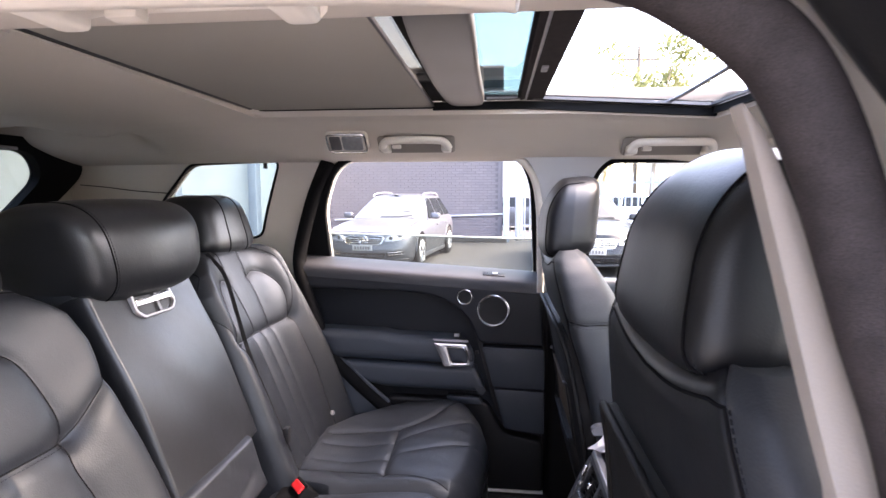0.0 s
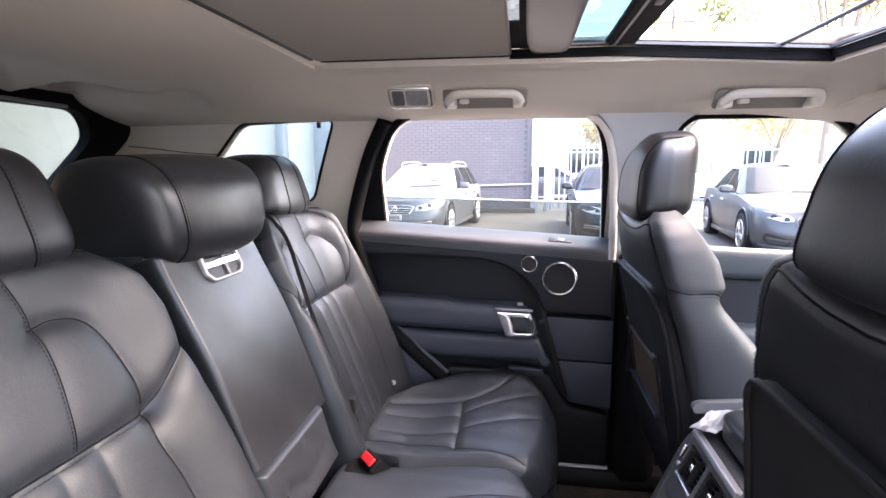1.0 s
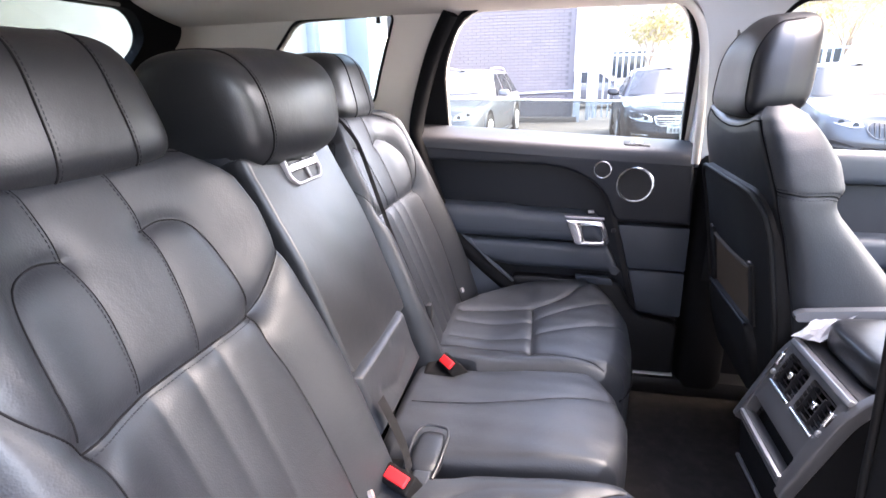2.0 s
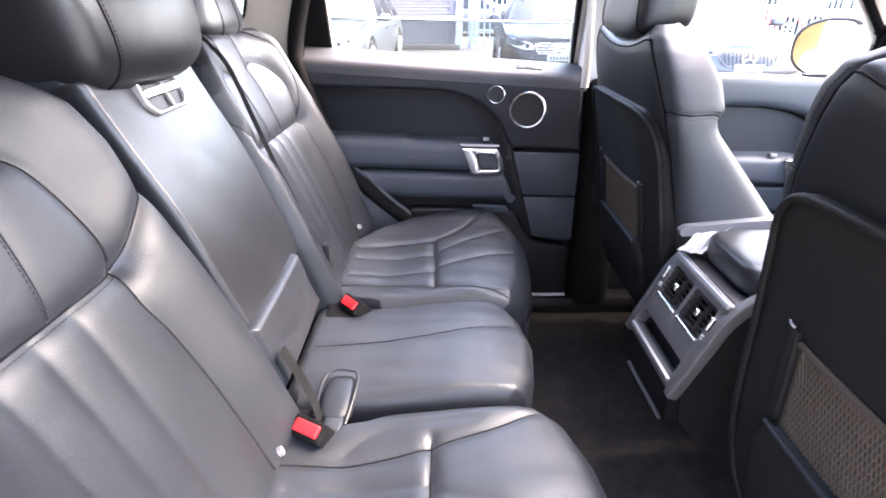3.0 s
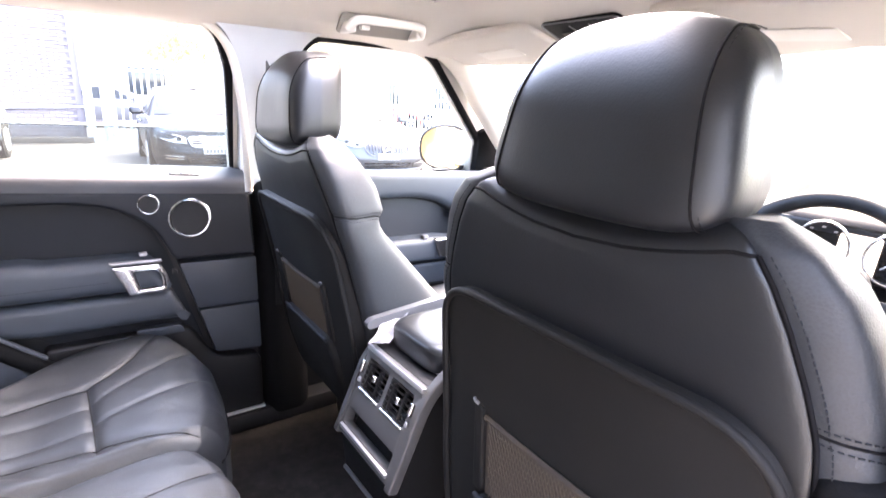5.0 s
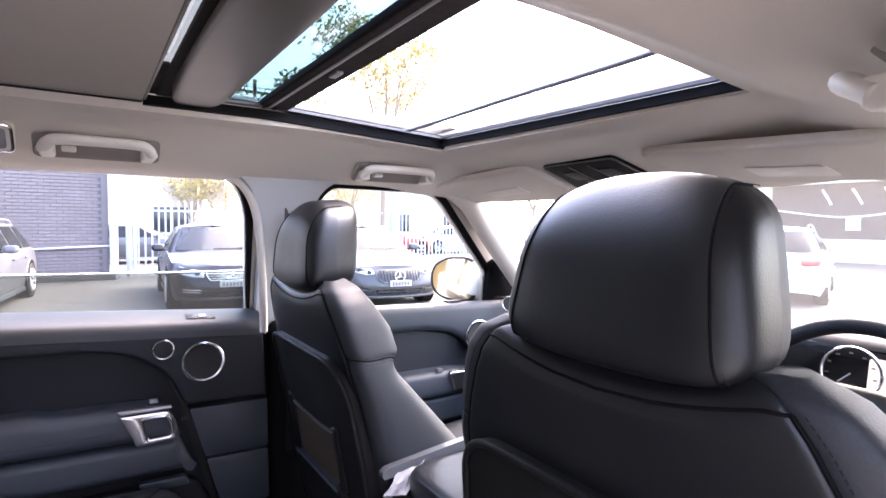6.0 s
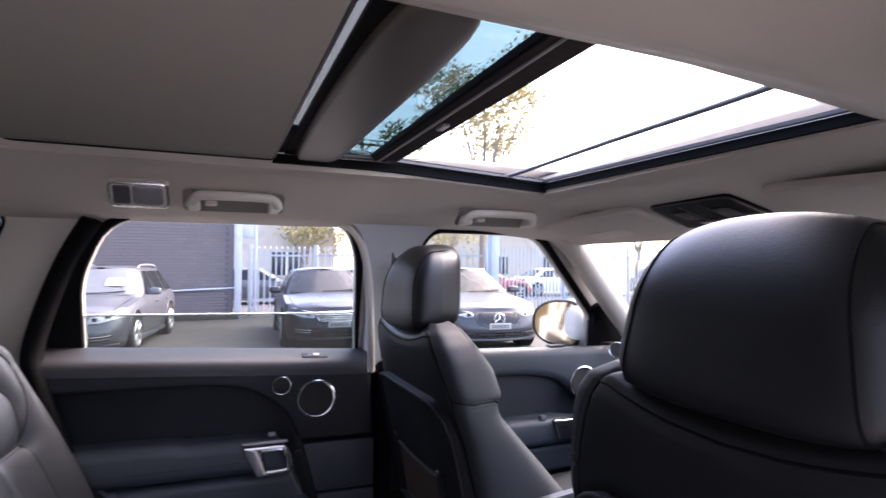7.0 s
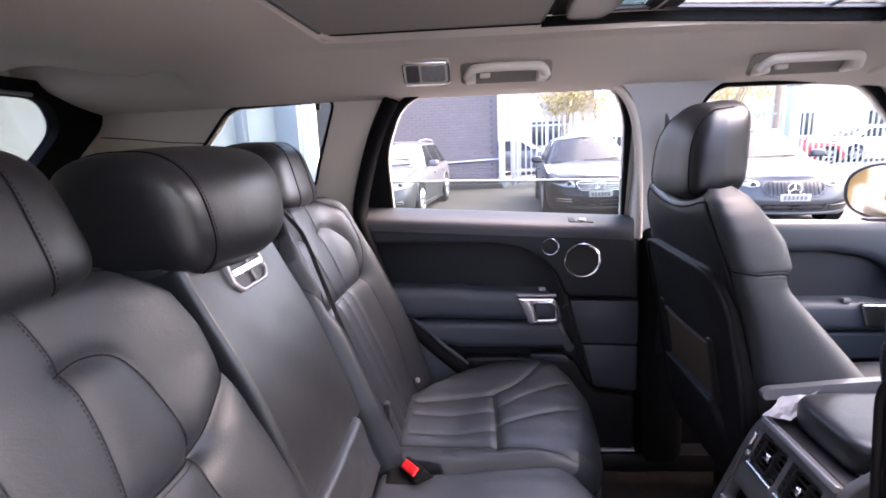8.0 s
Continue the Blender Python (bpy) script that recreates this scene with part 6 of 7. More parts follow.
    for sgn in (1, -1):
        p("headrest_post", tube([hc + Vector((0.0, sgn * 0.06, -0.06)), hc + Vector((-0.01, sgn * 0.06, -0.13))], 0.007, 8), PLASTIC)
        p("post_collar", tube([(0.212, sgn * 0.06, 1.288), (0.212, sgn * 0.06, 1.296)], 0.013, 12), PLASTIC)
    return seat


def panel_grid(outline, place, d0, d1, n=36):
    """A bowed panel inside an outline that is wider than high or the reverse: rows from edge to edge."""
    zs = sorted(q.y for q in outline)
    z0, z1 = zs[0], zs[-1]
    bm = bmesh.new()
    F, B = [], []
    for i in range(n + 1):
        z = z0 + (z1 - z0) * (0.5 - 0.5 * math.cos(math.pi * i / n))
        z = min(max(z, z0 + 1e-5), z1 - 1e-5)
        cuts = []
        for a, b in zip(outline, outline[1:] + outline[:1]):
            if (a.y - z) * (b.y - z) < 0:
                cuts.append(a.x + (b.x - a.x) * (z - a.y) / (b.y - a.y))
        lo, hi = min(cuts), max(cuts)
        rowf, rowb = [], []
        for j in range(n + 1):
            t = 0.5 - 0.5 * math.cos(math.pi * j / n)
            u = lo + (hi - lo) * t
            e = min(u - lo, hi - u, z - z0 + 0.02, z1 - z)
            k = math.sqrt(max(0, 1 - (1 - min(1, e / 0.014)) ** 2))
            rowf.append(bm.verts.new(place(u, z, d0 + (d1 - d0) * k)))
            rowb.append(bm.verts.new(place(u, z, d0 - 0.002)))
        F.append(rowf)
        B.append(rowb)
    for i in range(n):
        for j in range(n):
            bm.faces.new((F[i][j], F[i][j + 1], F[i + 1][j + 1], F[i + 1][j]))
            bm.faces.new((B[i][j], B[i + 1][j], B[i + 1][j + 1], B[i][j + 1]))
    for i in range(n):
        bm.faces.new((F[i][0], F[i + 1][0], B[i + 1][0], B[i][0]))
        bm.faces.new((F[i][n], B[i][n], B[i + 1][n], F[i + 1][n]))
        bm.faces.new((F[0][i], B[0][i], B[0][i + 1], F[0][i + 1]))
        bm.faces.new((F[n][i], F[n][i + 1], B[n][i + 1], B[n][i]))
    bmesh.ops.recalc_face_normals(bm, faces=bm.faces[:])
    return bm


passenger = front_seat(0.375)
driver = copy_thing(passenger, pose(0.30, -0.452, 0.36))
tag_ob = part("tag", box((0.205, -0.274, 1.138), (0.232, -0.262, 1.160), 0.002), PLASTIC, driver, "small black fabric tag in the bolster seam")
tag_ob.matrix_parent_inverse = Matrix.Translation((-0.30, 0, -0.36))
# the passenger's backrest is reclined a little further
passenger.matrix_basis = pose(0.200, 0.375, 0.98, 0, -5.5, 0) @ pose(0.10, 0, -0.62)


# ---- centre console ----
con = thing("centre_console", "grey centre console with rear air vents, storage slot and padded lid", "console", (0.25, -0.03, 0.36))
cinv = Matrix.Translation((-0.25, 0.03, -0.36))


def cp(name, bm, mat, label="", parent=None):
    ob = part(name, bm, mat, parent or con, label)
    if parent is None:
        ob.matrix_parent_inverse = cinv
    return ob


CU = Vector((0.387, 0, 0.922)).normalized()
CN = Vector((-0.922, 0, 0.387)).normalized()
CO = Vector((0.154, -0.012, 0.705))


def face(u, v, d):
    """On the sloping rear face: u to the car's left, v up it, d out."""
    return tuple(CO + Vector((0, u, 0)) + CU * v + CN * d)


def rect(u0, v0, u1, v1, r=0.004):
    return round_poly([(u0, v0), (u0, v1), (u1, v1), (u1, v0)], r)


cp("body", slab([(0.44, 0.36), (0.31, 0.49), (0.20, 0.615), (0.178, 0.64), (0.17, 0.70), (0.24, 0.865), (0.30, 0.880), (0.95, 0.90), (0.95, 0.36)], lambda u, v, d: (u, -0.012 + d, v), -0.100, 0.100, 0.01), RUBBER)
slot_o = rect(-0.086, 0.024, 0.096, 0.058, 0.006)
vents = [rect(sgn * 0.045 - 0.039, 0.106, sgn * 0.045 + 0.039, 0.168, 0.006) for sgn in (1, -1)]
cp("rear_panel", slab(rect(-0.104, 0.004, 0.104, 0.182, 0.008), face, -0.012, 0.012, 0.003, 2, holes=(slot_o, *vents)), PANEL_GREY, "satin grey rear panel")
cp("storage_slot", slab(slot_o, face, -0.028, -0.020, 0), GAUGE, "black storage slot")
cp("slot_lip", box((-0.004, -0.094, -0.004), (0.006, 0.094, 0.005), 0.002, 2, Matrix.Translation(face(0.004, 0.016, 0.012))), SILVER, "silver slot lip")
for sgn in (1, -1):
    def arm(u, v, d, sgn=sgn):
        return (u, -0.012 + sgn * (0.106 + d), v)
    a0, a1, a2 = Vector(face(0, -0.004, 0.016)), Vector(face(0, 0.185, 0.016)), Vector((0.300, 0, 0.938))
    b0, b1_, b2_ = Vector(face(0, -0.004, -0.006)), Vector(face(0, 0.180, -0.008)), Vector((0.310, 0, 0.916))
    outline = round_poly([(q.x, q.z) for q in (a0, a1, a2, b2_, b1_, b0)], [0.006, 0.05, 0.006, 0.006, 0.04, 0.008], 6)
    cp("side_arm", slab(outline, arm, -0.006, 0.010, 0.005, 3), ARM_SILVER, "silver side arm")
    v = cp("air_vent", slab(vents[0 if sgn > 0 else 1], face, -0.022, -0.012, 0), GAUGE, "black air vent")
    for k in range(6):
        zk = 0.111 + 0.0105 * k
        bm = bmesh.new()
        a = [face(sgn * 0.045 + w, zk + h, d) for w, h, d in ((-0.038, -0.0035, 0.006), (0.038, -0.0035, 0.006), (0.038, 0.0035, 0.0135), (-0.038, 0.0035, 0.0135))]
        fc = bm.faces.new([bm.verts.new(q) for q in a])
        bmesh.ops.solidify(bm, geom=[fc], thickness=0.0024)
        cp("slat", bm, DARK_SILVER, "", v)
    for w in (-0.019, 0.019):
        cp("vane", box((-0.018, -0.001, -0.026), (-0.006, 0.001, 0.026), 0, 1, Matrix.Translation(face(sgn * 0.045 + w, 0.137, 0.0)) @ pose(0, 0, 0, 0, 22)), PLASTIC, "", v)
    cp("slider", slab(rect(sgn * 0.045 - 0.006, 0.131, sgn * 0.045 + 0.006, 0.145), face, 0.004, 0.016, 0.003), CHROME, "bright vent slider", v)
    cp("vent_edge", slab(rect(sgn * 0.045 - 0.039, 0.100, sgn * 0.045 + 0.039, 0.1055, 0.002), face, 0.010, 0.016, 0.002), CHROME, "", v)
    cp("thumb_wheel", slab(rect(sgn * 0.093 - 0.004, 0.132, sgn * 0.093 + 0.004, 0.158, 0.003), face, 0.01, 0.020, 0.003), CHROME, "silver vent thumb wheel")
    cp("knob", slab(rect(sgn * 0.092 - 0.004, 0.112, sgn * 0.092 + 0.004, 0.122, 0.003), face, 0.01, 0.017, 0.003), SILVER)
cp("top_rail", slab(rect(-0.102, 0.180, 0.102, 0.191, 0.003), face, -0.006, 0.016, 0.003), SILVER, "flat silver top rail")
cp("tray", box((0.228, -0.108, 0.872), (0.31, 0.086, 0.884), 0.003), PLASTIC, "dark tray behind the lid")
cp("tray_edge", tube([(0.262, -0.108, 0.889), (0.262, 0.05, 0.889)], 0.003, 6), DARK_SILVER)
cp("lid", pillow((0.450, -0.012, 0.912), (0.202, 0.092, 0.031), 0.30, 0.25, 56, 24), LEATHER_GLOSS, "padded black leather armrest lid")
cp("side_rail", slab(round_poly([(0.212, 0.918), (0.206, 0.930), (0.218, 0.939), (0.40, 0.955), (0.70, 0.964), (0.70, 0.90), (0.40, 0.933)], [0.004, 0.006, 0.006, 0.05, 0.004, 0.004, 0.05]), lambda u, v, d: (u, 0.095 + d, v), -0.009, 0.009, 0.005, 3), RAIL_SILVER, "pale satin rail beside the lid")
cp("side_rail", box((0.30, -0.137, 0.885), (0.70, -0.110, 0.934), 0.007, 3), PANEL_GREY, "satin grey rail beside the lid")
cp("lower_panel", slab(round_poly([(-0.098, 0.0), (-0.092, -0.082), (0.092, -0.082), (0.098, 0.0)], [0.004, 0.02, 0.02, 0.004]), lambda u, v, d: (0.156 - v * 0.10 - d, -0.012 + u, 0.705 + v), -0.05, 0.008, 0.008), RUBBER)
cp("kick_strip", tube([(0.152, -0.096, 0.632), (0.150, 0.072, 0.632)], 0.004, 8), PANEL_GREY)
# film crumpled on the corner of the lid
random.seed(5)
bm = bmesh.new()
gridv = [[bm.verts.new((0.196 + 0.066 * i / 7 + 0.050 * j / 6 + random.uniform(-0.003, 0.003), 0.062 + 0.036 * i / 7 - 0.010 * j / 6 + random.uniform(-0.003, 0.003), 0.899 + 0.042 * i / 7 + 0.006 * math.sin(i * 1.3) * math.sin(j * 1.1) + random.uniform(-0.0025, 0.0025))) for j in range(7)] for i in range(8)]
for i in range(7):
    for j in range(6):
        bm.faces.new((gridv[i][j], gridv[i + 1][j], gridv[i + 1][j + 1], gridv[i][j + 1]))
bmesh.ops.solidify(bm, geom=bm.faces[:], thickness=0.001)
tagged(part("plastic_film", bm, FILM, sharp=15), "crumpled clear plastic film lying on the console corner", "plastic film")

# ---- dashboard and steering wheel ----
dash = thing("dashboard", "black padded dashboard with an instrument binnacle", "dashboard", (1.2, 0, 0.4))
dinv = Matrix.Translation((-1.2, 0, -0.4))


def dp(name, bm, mat, label="", parent=None):
    ob = part(name, bm, mat, parent or dash, label)
    if parent is None:
        ob.matrix_parent_inverse = dinv
    return ob


dp("body", slab(round_poly([(1.06, 0.45), (1.02, 0.95), (1.06, 1.045), (1.18, 1.10), (1.70, 1.115), (1.75, 0.45)], [0, 0.05, 0.04, 0.05, 0.02, 0]), lambda u, v, d: (u, d, v), -0.76, 0.76, 0.02), TRIM)
dp("binnacle", pillow((1.12, -0.40, 1.105), (0.12, 0.20, 0.085), 0.45, 0.35, 40, 20), TRIM, "black instrument hood")
dp("cluster_face", slab(round_poly([(-0.17, -0.055), (-0.17, 0.055), (0.17, 0.055), (0.17, -0.055)], 0.03), lambda u, v, d: (1.004 - d + 0.2 * v, -0.40 + u, 1.112 + v), 0, 0.01, 0.002), GAUGE, "black instrument face")
for y in (-0.385 + 0.0, -0.51):
    gd = dp("gauge", ring((0.990, y, 1.118), (-1, 0, 0.2), 0.050, 0.0035), CHROME, "round gauge with a bright ring")
    bm = bmesh.new()
    for k in range(9):
        a = math.radians(220 - 260 * k / 8)
        add_box(bm, (0.988, y - 0.040 * math.cos(a) - 0.003, 1.118 + 0.040 * math.sin(a) - 0.0015), (0.990, y - 0.040 * math.cos(a) + 0.003, 1.118 + 0.040 * math.sin(a) + 0.0015))
    dp("marks", bm, SILVER, "", gd)
    dp("needle", tube([(0.988, y, 1.118), (0.987, y + 0.020, 1.098)], 0.0012, 5), WHITE_INK, "", gd)
dp("display", slab(round_poly([(-0.035, -0.04), (-0.035, 0.04), (0.035, 0.04), (0.035, -0.04)], 0.006), lambda u, v, d: (0.993 - d + 0.2 * v, -0.4475 + u, 1.112 + v), 0, 0.004), SCREEN, "dim grey display")

sw = thing("steering_wheel", "black leather steering wheel with dark spokes", "steering wheel", (0.86, -0.425, 1.05))
sw.rotation_euler = (0, radians(-66), 0)
n = 64
part("rim", tube([(0.188 * math.cos(2 * math.pi * i / n), 0.188 * math.sin(2 * math.pi * i / n), 0) for i in range(n)], 0.016, 12, True), LEATHER, sw)
part("hub", pillow((0, 0, -0.01), (0.075, 0.085, 0.03), 0.4, 0.5, 28, 14), PLASTIC, sw)
for a in (0, 180, 90):
    m = pose(0, 0, 0, 0, 0, a + 90)
    part("spoke", box((0.06, -0.022, -0.012), (0.18, 0.022, 0.004), 0.006, 2, m), PLASTIC, sw)


# ---- outside: yard, wall, fence ----
bm = bmesh.new()
gx = [-600, -120, -40, -20, -12, -8, -4, 0, 4, 8, 12, 20, 40, 120, 600]
vv = {(i, j): bm.verts.new((a, b, 0.0)) for i, a in enumerate(gx) for j, b in enumerate(gx)}
for i in range(len(gx) - 1):
    for j in range(len(gx) - 1):
        bm.faces.new((vv[i, j], vv[i + 1, j], vv[i + 1, j + 1], vv[i, j + 1]))
tagged(part("ground", bm, ASPHALT), "worn grey-brown concrete car yard", "ground", kind="structure")


# Unseen pale slab, added to throw light up onto headliner and door.
tagged(part("pavement", box((-6.0, -3.78, -0.2), (9.0, -1.05, 0.015), 0.004), CONCRETE), "unseen pale slab added beside the car to bounce light inside", "pavement", kind="structure")


def palisade(x0, y0, x1, y1, n, h=2.05, name="fence"):
    f = thing(name, "blue-grey steel palisade fence with pointed pales", "fence", ((x0 + x1) / 2, (y0 + y1) / 2, 0))
    a = math.degrees(math.atan2(y1 - y0, x1 - x0))
    L = math.hypot(x1 - x0, y1 - y0)
    f.rotation_euler = (0, 0, radians(a))
    for z in (0.45, 1.75):
        part("rail", box((-L / 2, -0.02, z), (L / 2, 0.02, z + 0.05)), BLUE_STEEL, f)
    bm = bmesh.new()
    add_box(bm, (-0.022, -0.010, 0.08), (0.022, 0.010, h - 0.06))
    bmesh.ops.create_cone(bm, segments=4, radius1=0.026, radius2=0.003, depth=0.08, matrix=Matrix.Translation((0, 0, h - 0.03)))
    first = part("pale", bm, BLUE_STEEL, f)
    for k in range(n):
        ob = first if k == 0 else new("pale", first.data)
        ob.parent = f
        ob.location = (-L / 2 + L * (k + 0.5) / n, -0.03, 0)
    for k in range(int(L / 3) + 1):
        part("post", box((-L / 2 + 3 * k - 0.05, -0.05, 0), (-L / 2 + 3 * k + 0.05, 0.05, h + 0.05), 0.005), BLUE_STEEL, f)
    return f


palisade(0.62, 15.6, 2.4, 15.4, 11)
palisade(2.5, 15.4, 7.0, 13.2, 28)
palisade(7.0, 12.9, 14.5, 13.8, 52)
palisade(14.6, 13.8, 21.0, 10.0, 44)
bp_ = thing("gate_post", "tall blue-grey steel gate post with a bracket beside the brick wall", "post", (0.28, 14.95, 0))
part("post", box((-0.09, -0.09, 0), (0.09, 0.09, 3.3), 0.01), BLUE_STEEL, bp_)
part("bracket", box((0.09, -0.03, 2.25), (0.40, 0.03, 2.75), 0.01), BLUE_STEEL, bp_)
part("stile", box((0.42, -0.04, 0.1), (0.50, 0.04, 2.7), 0.01), BLUE_STEEL, bp_)
post2 = thing("fence_post", "stout blue-grey steel fence post", "post", (6.9, 12.3, 0))
part("post", box((-0.12, -0.12, 0), (0.12, 0.12, 2.35), 0.01), BLUE_STEEL, post2)
part("cap", box((-0.15, -0.15, 2.35), (0.15, 0.15, 2.39), 0.005), BLUE_STEEL, post2)


# ---- parked cars ----
def wheel_parts(car, x, y, r=0.32, w=0.20):
    bm = bmesh.new()
    m = Matrix.Translation((x, y, r)) @ Euler((0, radians(90), 0)).to_matrix().to_4x4()
    prof = [(0.62, -0.5), (0.93, -0.5), (1.0, -0.36), (1.0, 0.36), (0.93, 0.5), (0.62, 0.5)]
    n = 28
    rings = [[bm.verts.new(m @ Vector((r * q * math.cos(2 * math.pi * j / n), r * q * math.sin(2 * math.pi * j / n), w * d))) for j in range(n)] for q, d in prof]
    for A, B in zip(rings, rings[1:] + rings[:1]):
        for j in range(n):
            bm.faces.new((A[j], A[(j + 1) % n], B[(j + 1) % n], B[j]))
    bmesh.ops.recalc_face_normals(bm, faces=bm.faces[:])
    wh = part("wheel", bm, TYRE, car, "black tyre on an alloy rim")
    bm = bmesh.new()
    o = 0.47 * w * (1 if x > 0 else -1)
    for k in range(5):
        a = 2 * math.pi * k / 5
        for da in (-0.16, 0.16):
            add_tube(bm, [m @ Vector((0.05 * math.cos(a), 0.05 * math.sin(a), o)), m @ Vector((r * 0.64 * math.cos(a + da), r * 0.64 * math.sin(a + da), o))], 0.020, 5)
    n2 = 24
    add_tube(bm, [m @ Vector((r * 0.64 * math.cos(2 * math.pi * j / n2), r * 0.64 * math.sin(2 * math.pi * j / n2), o)) for j in range(n2)], 0.018, 6, True)
    add_disc(bm, m @ Vector((0, 0, o)), (1, 0, 0), 0.055, 0.03, 14)
    part("rim", bm, RIM, wh)


def parked_car(at, turn, paint, label, style="sedan", grille="bars", group="", screen=None):
    """A parked car; its nose points to its own -y. Body and cabin are shells of plan outlines stacked from the sill up."""
    car = thing("parked_car", label, "car", at, group=group)
    car.rotation_euler = (0, 0, radians(turn))
    wagon = style in ("wagon", "hatch")

    def table(x, *rows):
        return float(np.interp(x, [q[0] for q in rows], [q[1] for q in rows]))

    # body: level v from 0 at the sill to 1 at the shoulder
    def nose(v):
        return table(v, (0, -2.20), (0.25, -2.28), (0.45, -2.30), (0.62, -2.27), (0.85, -2.22), (1, -2.14))

    def tail_y(v):
        return table(v, (0, 2.18), (0.3, 2.30), (0.6, 2.29), (1, 2.18))

    def width(v):
        return table(v, (0, 0.80), (0.12, 0.85), (0.35, 0.878), (0.62, 0.885), (0.86, 0.872), (1, 0.835))

    def sill_z(y):
        return table(y, (-2.3, 0.20), (-1.9, 0.17), (1.9, 0.18), (2.3, 0.28))

    def shoulder(y):
        return table(y, (-2.30, 0.655), (-2.05, 0.715), (-1.7, 0.775), (-1.0, 0.865), (-0.6, 0.895), (0.8, 0.915), (1.7, 0.935), (2.2, 0.90))

    def hood(y):
        return table(y, (-2.30, 0.67), (-2.10, 0.755), (-1.85, 0.825), (-1.3, 0.905), (-0.85, 0.955), (0, 0.96), (1.5, 1.0), (2.05, 0.99), (2.25, 0.93))

    def half(y, v):
        w, n0, t0 = width(v), nose(v), tail_y(v)
        f = max(0.0, (-1.30 - y) / (-1.30 - n0))
        r = max(0.0, (y - 1.45) / (t0 - 1.45))
        return w * max(0.0, 1 - min(1, f) ** 4.5) ** 0.42 * max(0.0, 1 - min(1, r) ** 6) ** 0.36

    def nose_y(u, z):
        """Where the nose stands at a lateral place and a height."""
        v = max(0.0, min(1.0, (z - 0.20) / 0.50))
        k = min(0.999, abs(u) / width(v))
        return -1.30 - (-1.30 - nose(v)) * (1 - k ** (1 / 0.42)) ** (1 / 4.5)

    def on_nose(u, z, d):
        y = nose_y(u, z)
        e = 0.01
        sx = (nose_y(abs(u) + e, z) - nose_y(max(0, abs(u) - e), z)) / (2 * e)
        n = Vector((math.copysign(sx, u) if abs(u) > 0.02 else 0, -1, 0)).normalized()
        return tuple(Vector((u, y, z)) + n * d)

    ss = [0.5 - 0.5 * math.cos(math.pi * (0.012 + 0.976 * i / 64)) for i in range(65)]
    vs = [i / 14 for i in range(15)]
    bm = bmesh.new()
    sides = {}
    for sg in (1, -1):
        for a, q in enumerate(ss):
            for b, v in enumerate(vs):
                y = nose(v) + (tail_y(v) - nose(v)) * q
                z = sill_z(y) + v * (shoulder(y) - sill_z(y))
                # a crease runs along the flank
                w = half(y, v) + 0.006 * math.exp(-((z - 0.70) / 0.02) ** 2) * (1 if -1.5 < y < 1.6 else 0)
                sides[sg, a, b] = bm.verts.new((sg * w, y, z))
    na, nb, nk = len(ss), len(vs), 14
    for sg in (1, -1):
        for a in range(na - 1):
            for b in range(nb - 1):
                bm.faces.new((sides[sg, a, b], sides[sg, a + 1, b], sides[sg, a + 1, b + 1], sides[sg, a, b + 1]))
    for a in (0, na - 1):
        for b in range(nb - 1):
            bm.faces.new((sides[1, a, b], sides[1, a, b + 1], sides[-1, a, b + 1], sides[-1, a, b]))
    caps = []
    for a in range(na):
        p0 = sides[1, a, nb - 1].co
        row = [sides[-1, a, nb - 1]]
        for k in range(1, nk):
            f = -1 + 2 * k / nk
            z = p0.z + max(0.0, hood(p0.y) - p0.z) * (1 - abs(f) ** 2.6) + (0.010 * math.exp(-((abs(f) - 0.62) / 0.07) ** 2) if p0.y < -0.9 else 0)
            row.append(bm.verts.new((f * p0.x, p0.y, z)))
        caps.append(row + [sides[1, a, nb - 1]])
    for A, B in zip(caps[:-1], caps[1:]):
        for k in range(nk):
            bm.faces.new((A[k], A[k + 1], B[k + 1], B[k]))
    bm.faces.new(caps[0])
    bm.faces.new(caps[-1][::-1])
    bmesh.ops.recalc_face_normals(bm, faces=bm.faces[:])
    part("body", bm, paint, car, "", 50)

    # cabin: level v from 0 at the belt to 1 at the roof edge
    roof_h = 1.45 if wagon else 1.425
    rear0, rear1 = (2.16, 1.72) if wagon else (1.78, 0.98)

    def cab_z(v):
        return 0.90 + (roof_h - 0.065 - 0.90) * v

    def cab_front(v):
        return -0.98 + 0.83 * v ** 1.04

    def cab_rear(v):
        return rear0 + (rear1 - rear0) * v ** 1.15

    def cab_w(v):
        return 0.815 - 0.215 * v ** 1.1

    def cab_half(y, v):
        f = max(0.0, (cab_front(v) + 0.40 - y) / 0.40)
        r = max(0.0, (y - cab_rear(v) + 0.35) / 0.35)
        return cab_w(v) * max(0.0, 1 - min(1, f) ** 2.6) ** 0.5 * max(0.0, 1 - min(1, r) ** 2.8) ** 0.5

    def end_y(u, v, front):
        k = min(0.999, abs(u) / cab_w(v))
        return cab_front(v) + 0.40 - 0.40 * (1 - k ** 2) ** (1 / 2.6) if front else cab_rear(v) - 0.35 + 0.35 * (1 - k ** 2) ** (1 / 2.8)

    ss = [0.5 - 0.5 * math.cos(math.pi * (0.02 + 0.96 * i / 48)) for i in range(49)]
    vs = [i / 10 for i in range(11)]
    bm = bmesh.new()
    rows = []
    for v in vs:
        ys = [cab_front(v) + (cab_rear(v) - cab_front(v)) * q for q in ss]
        rows.append([bm.verts.new((cab_half(y, v), y, cab_z(v))) for y in ys] + [bm.verts.new((-cab_half(y, v), y, cab_z(v))) for y in ys[::-1]])
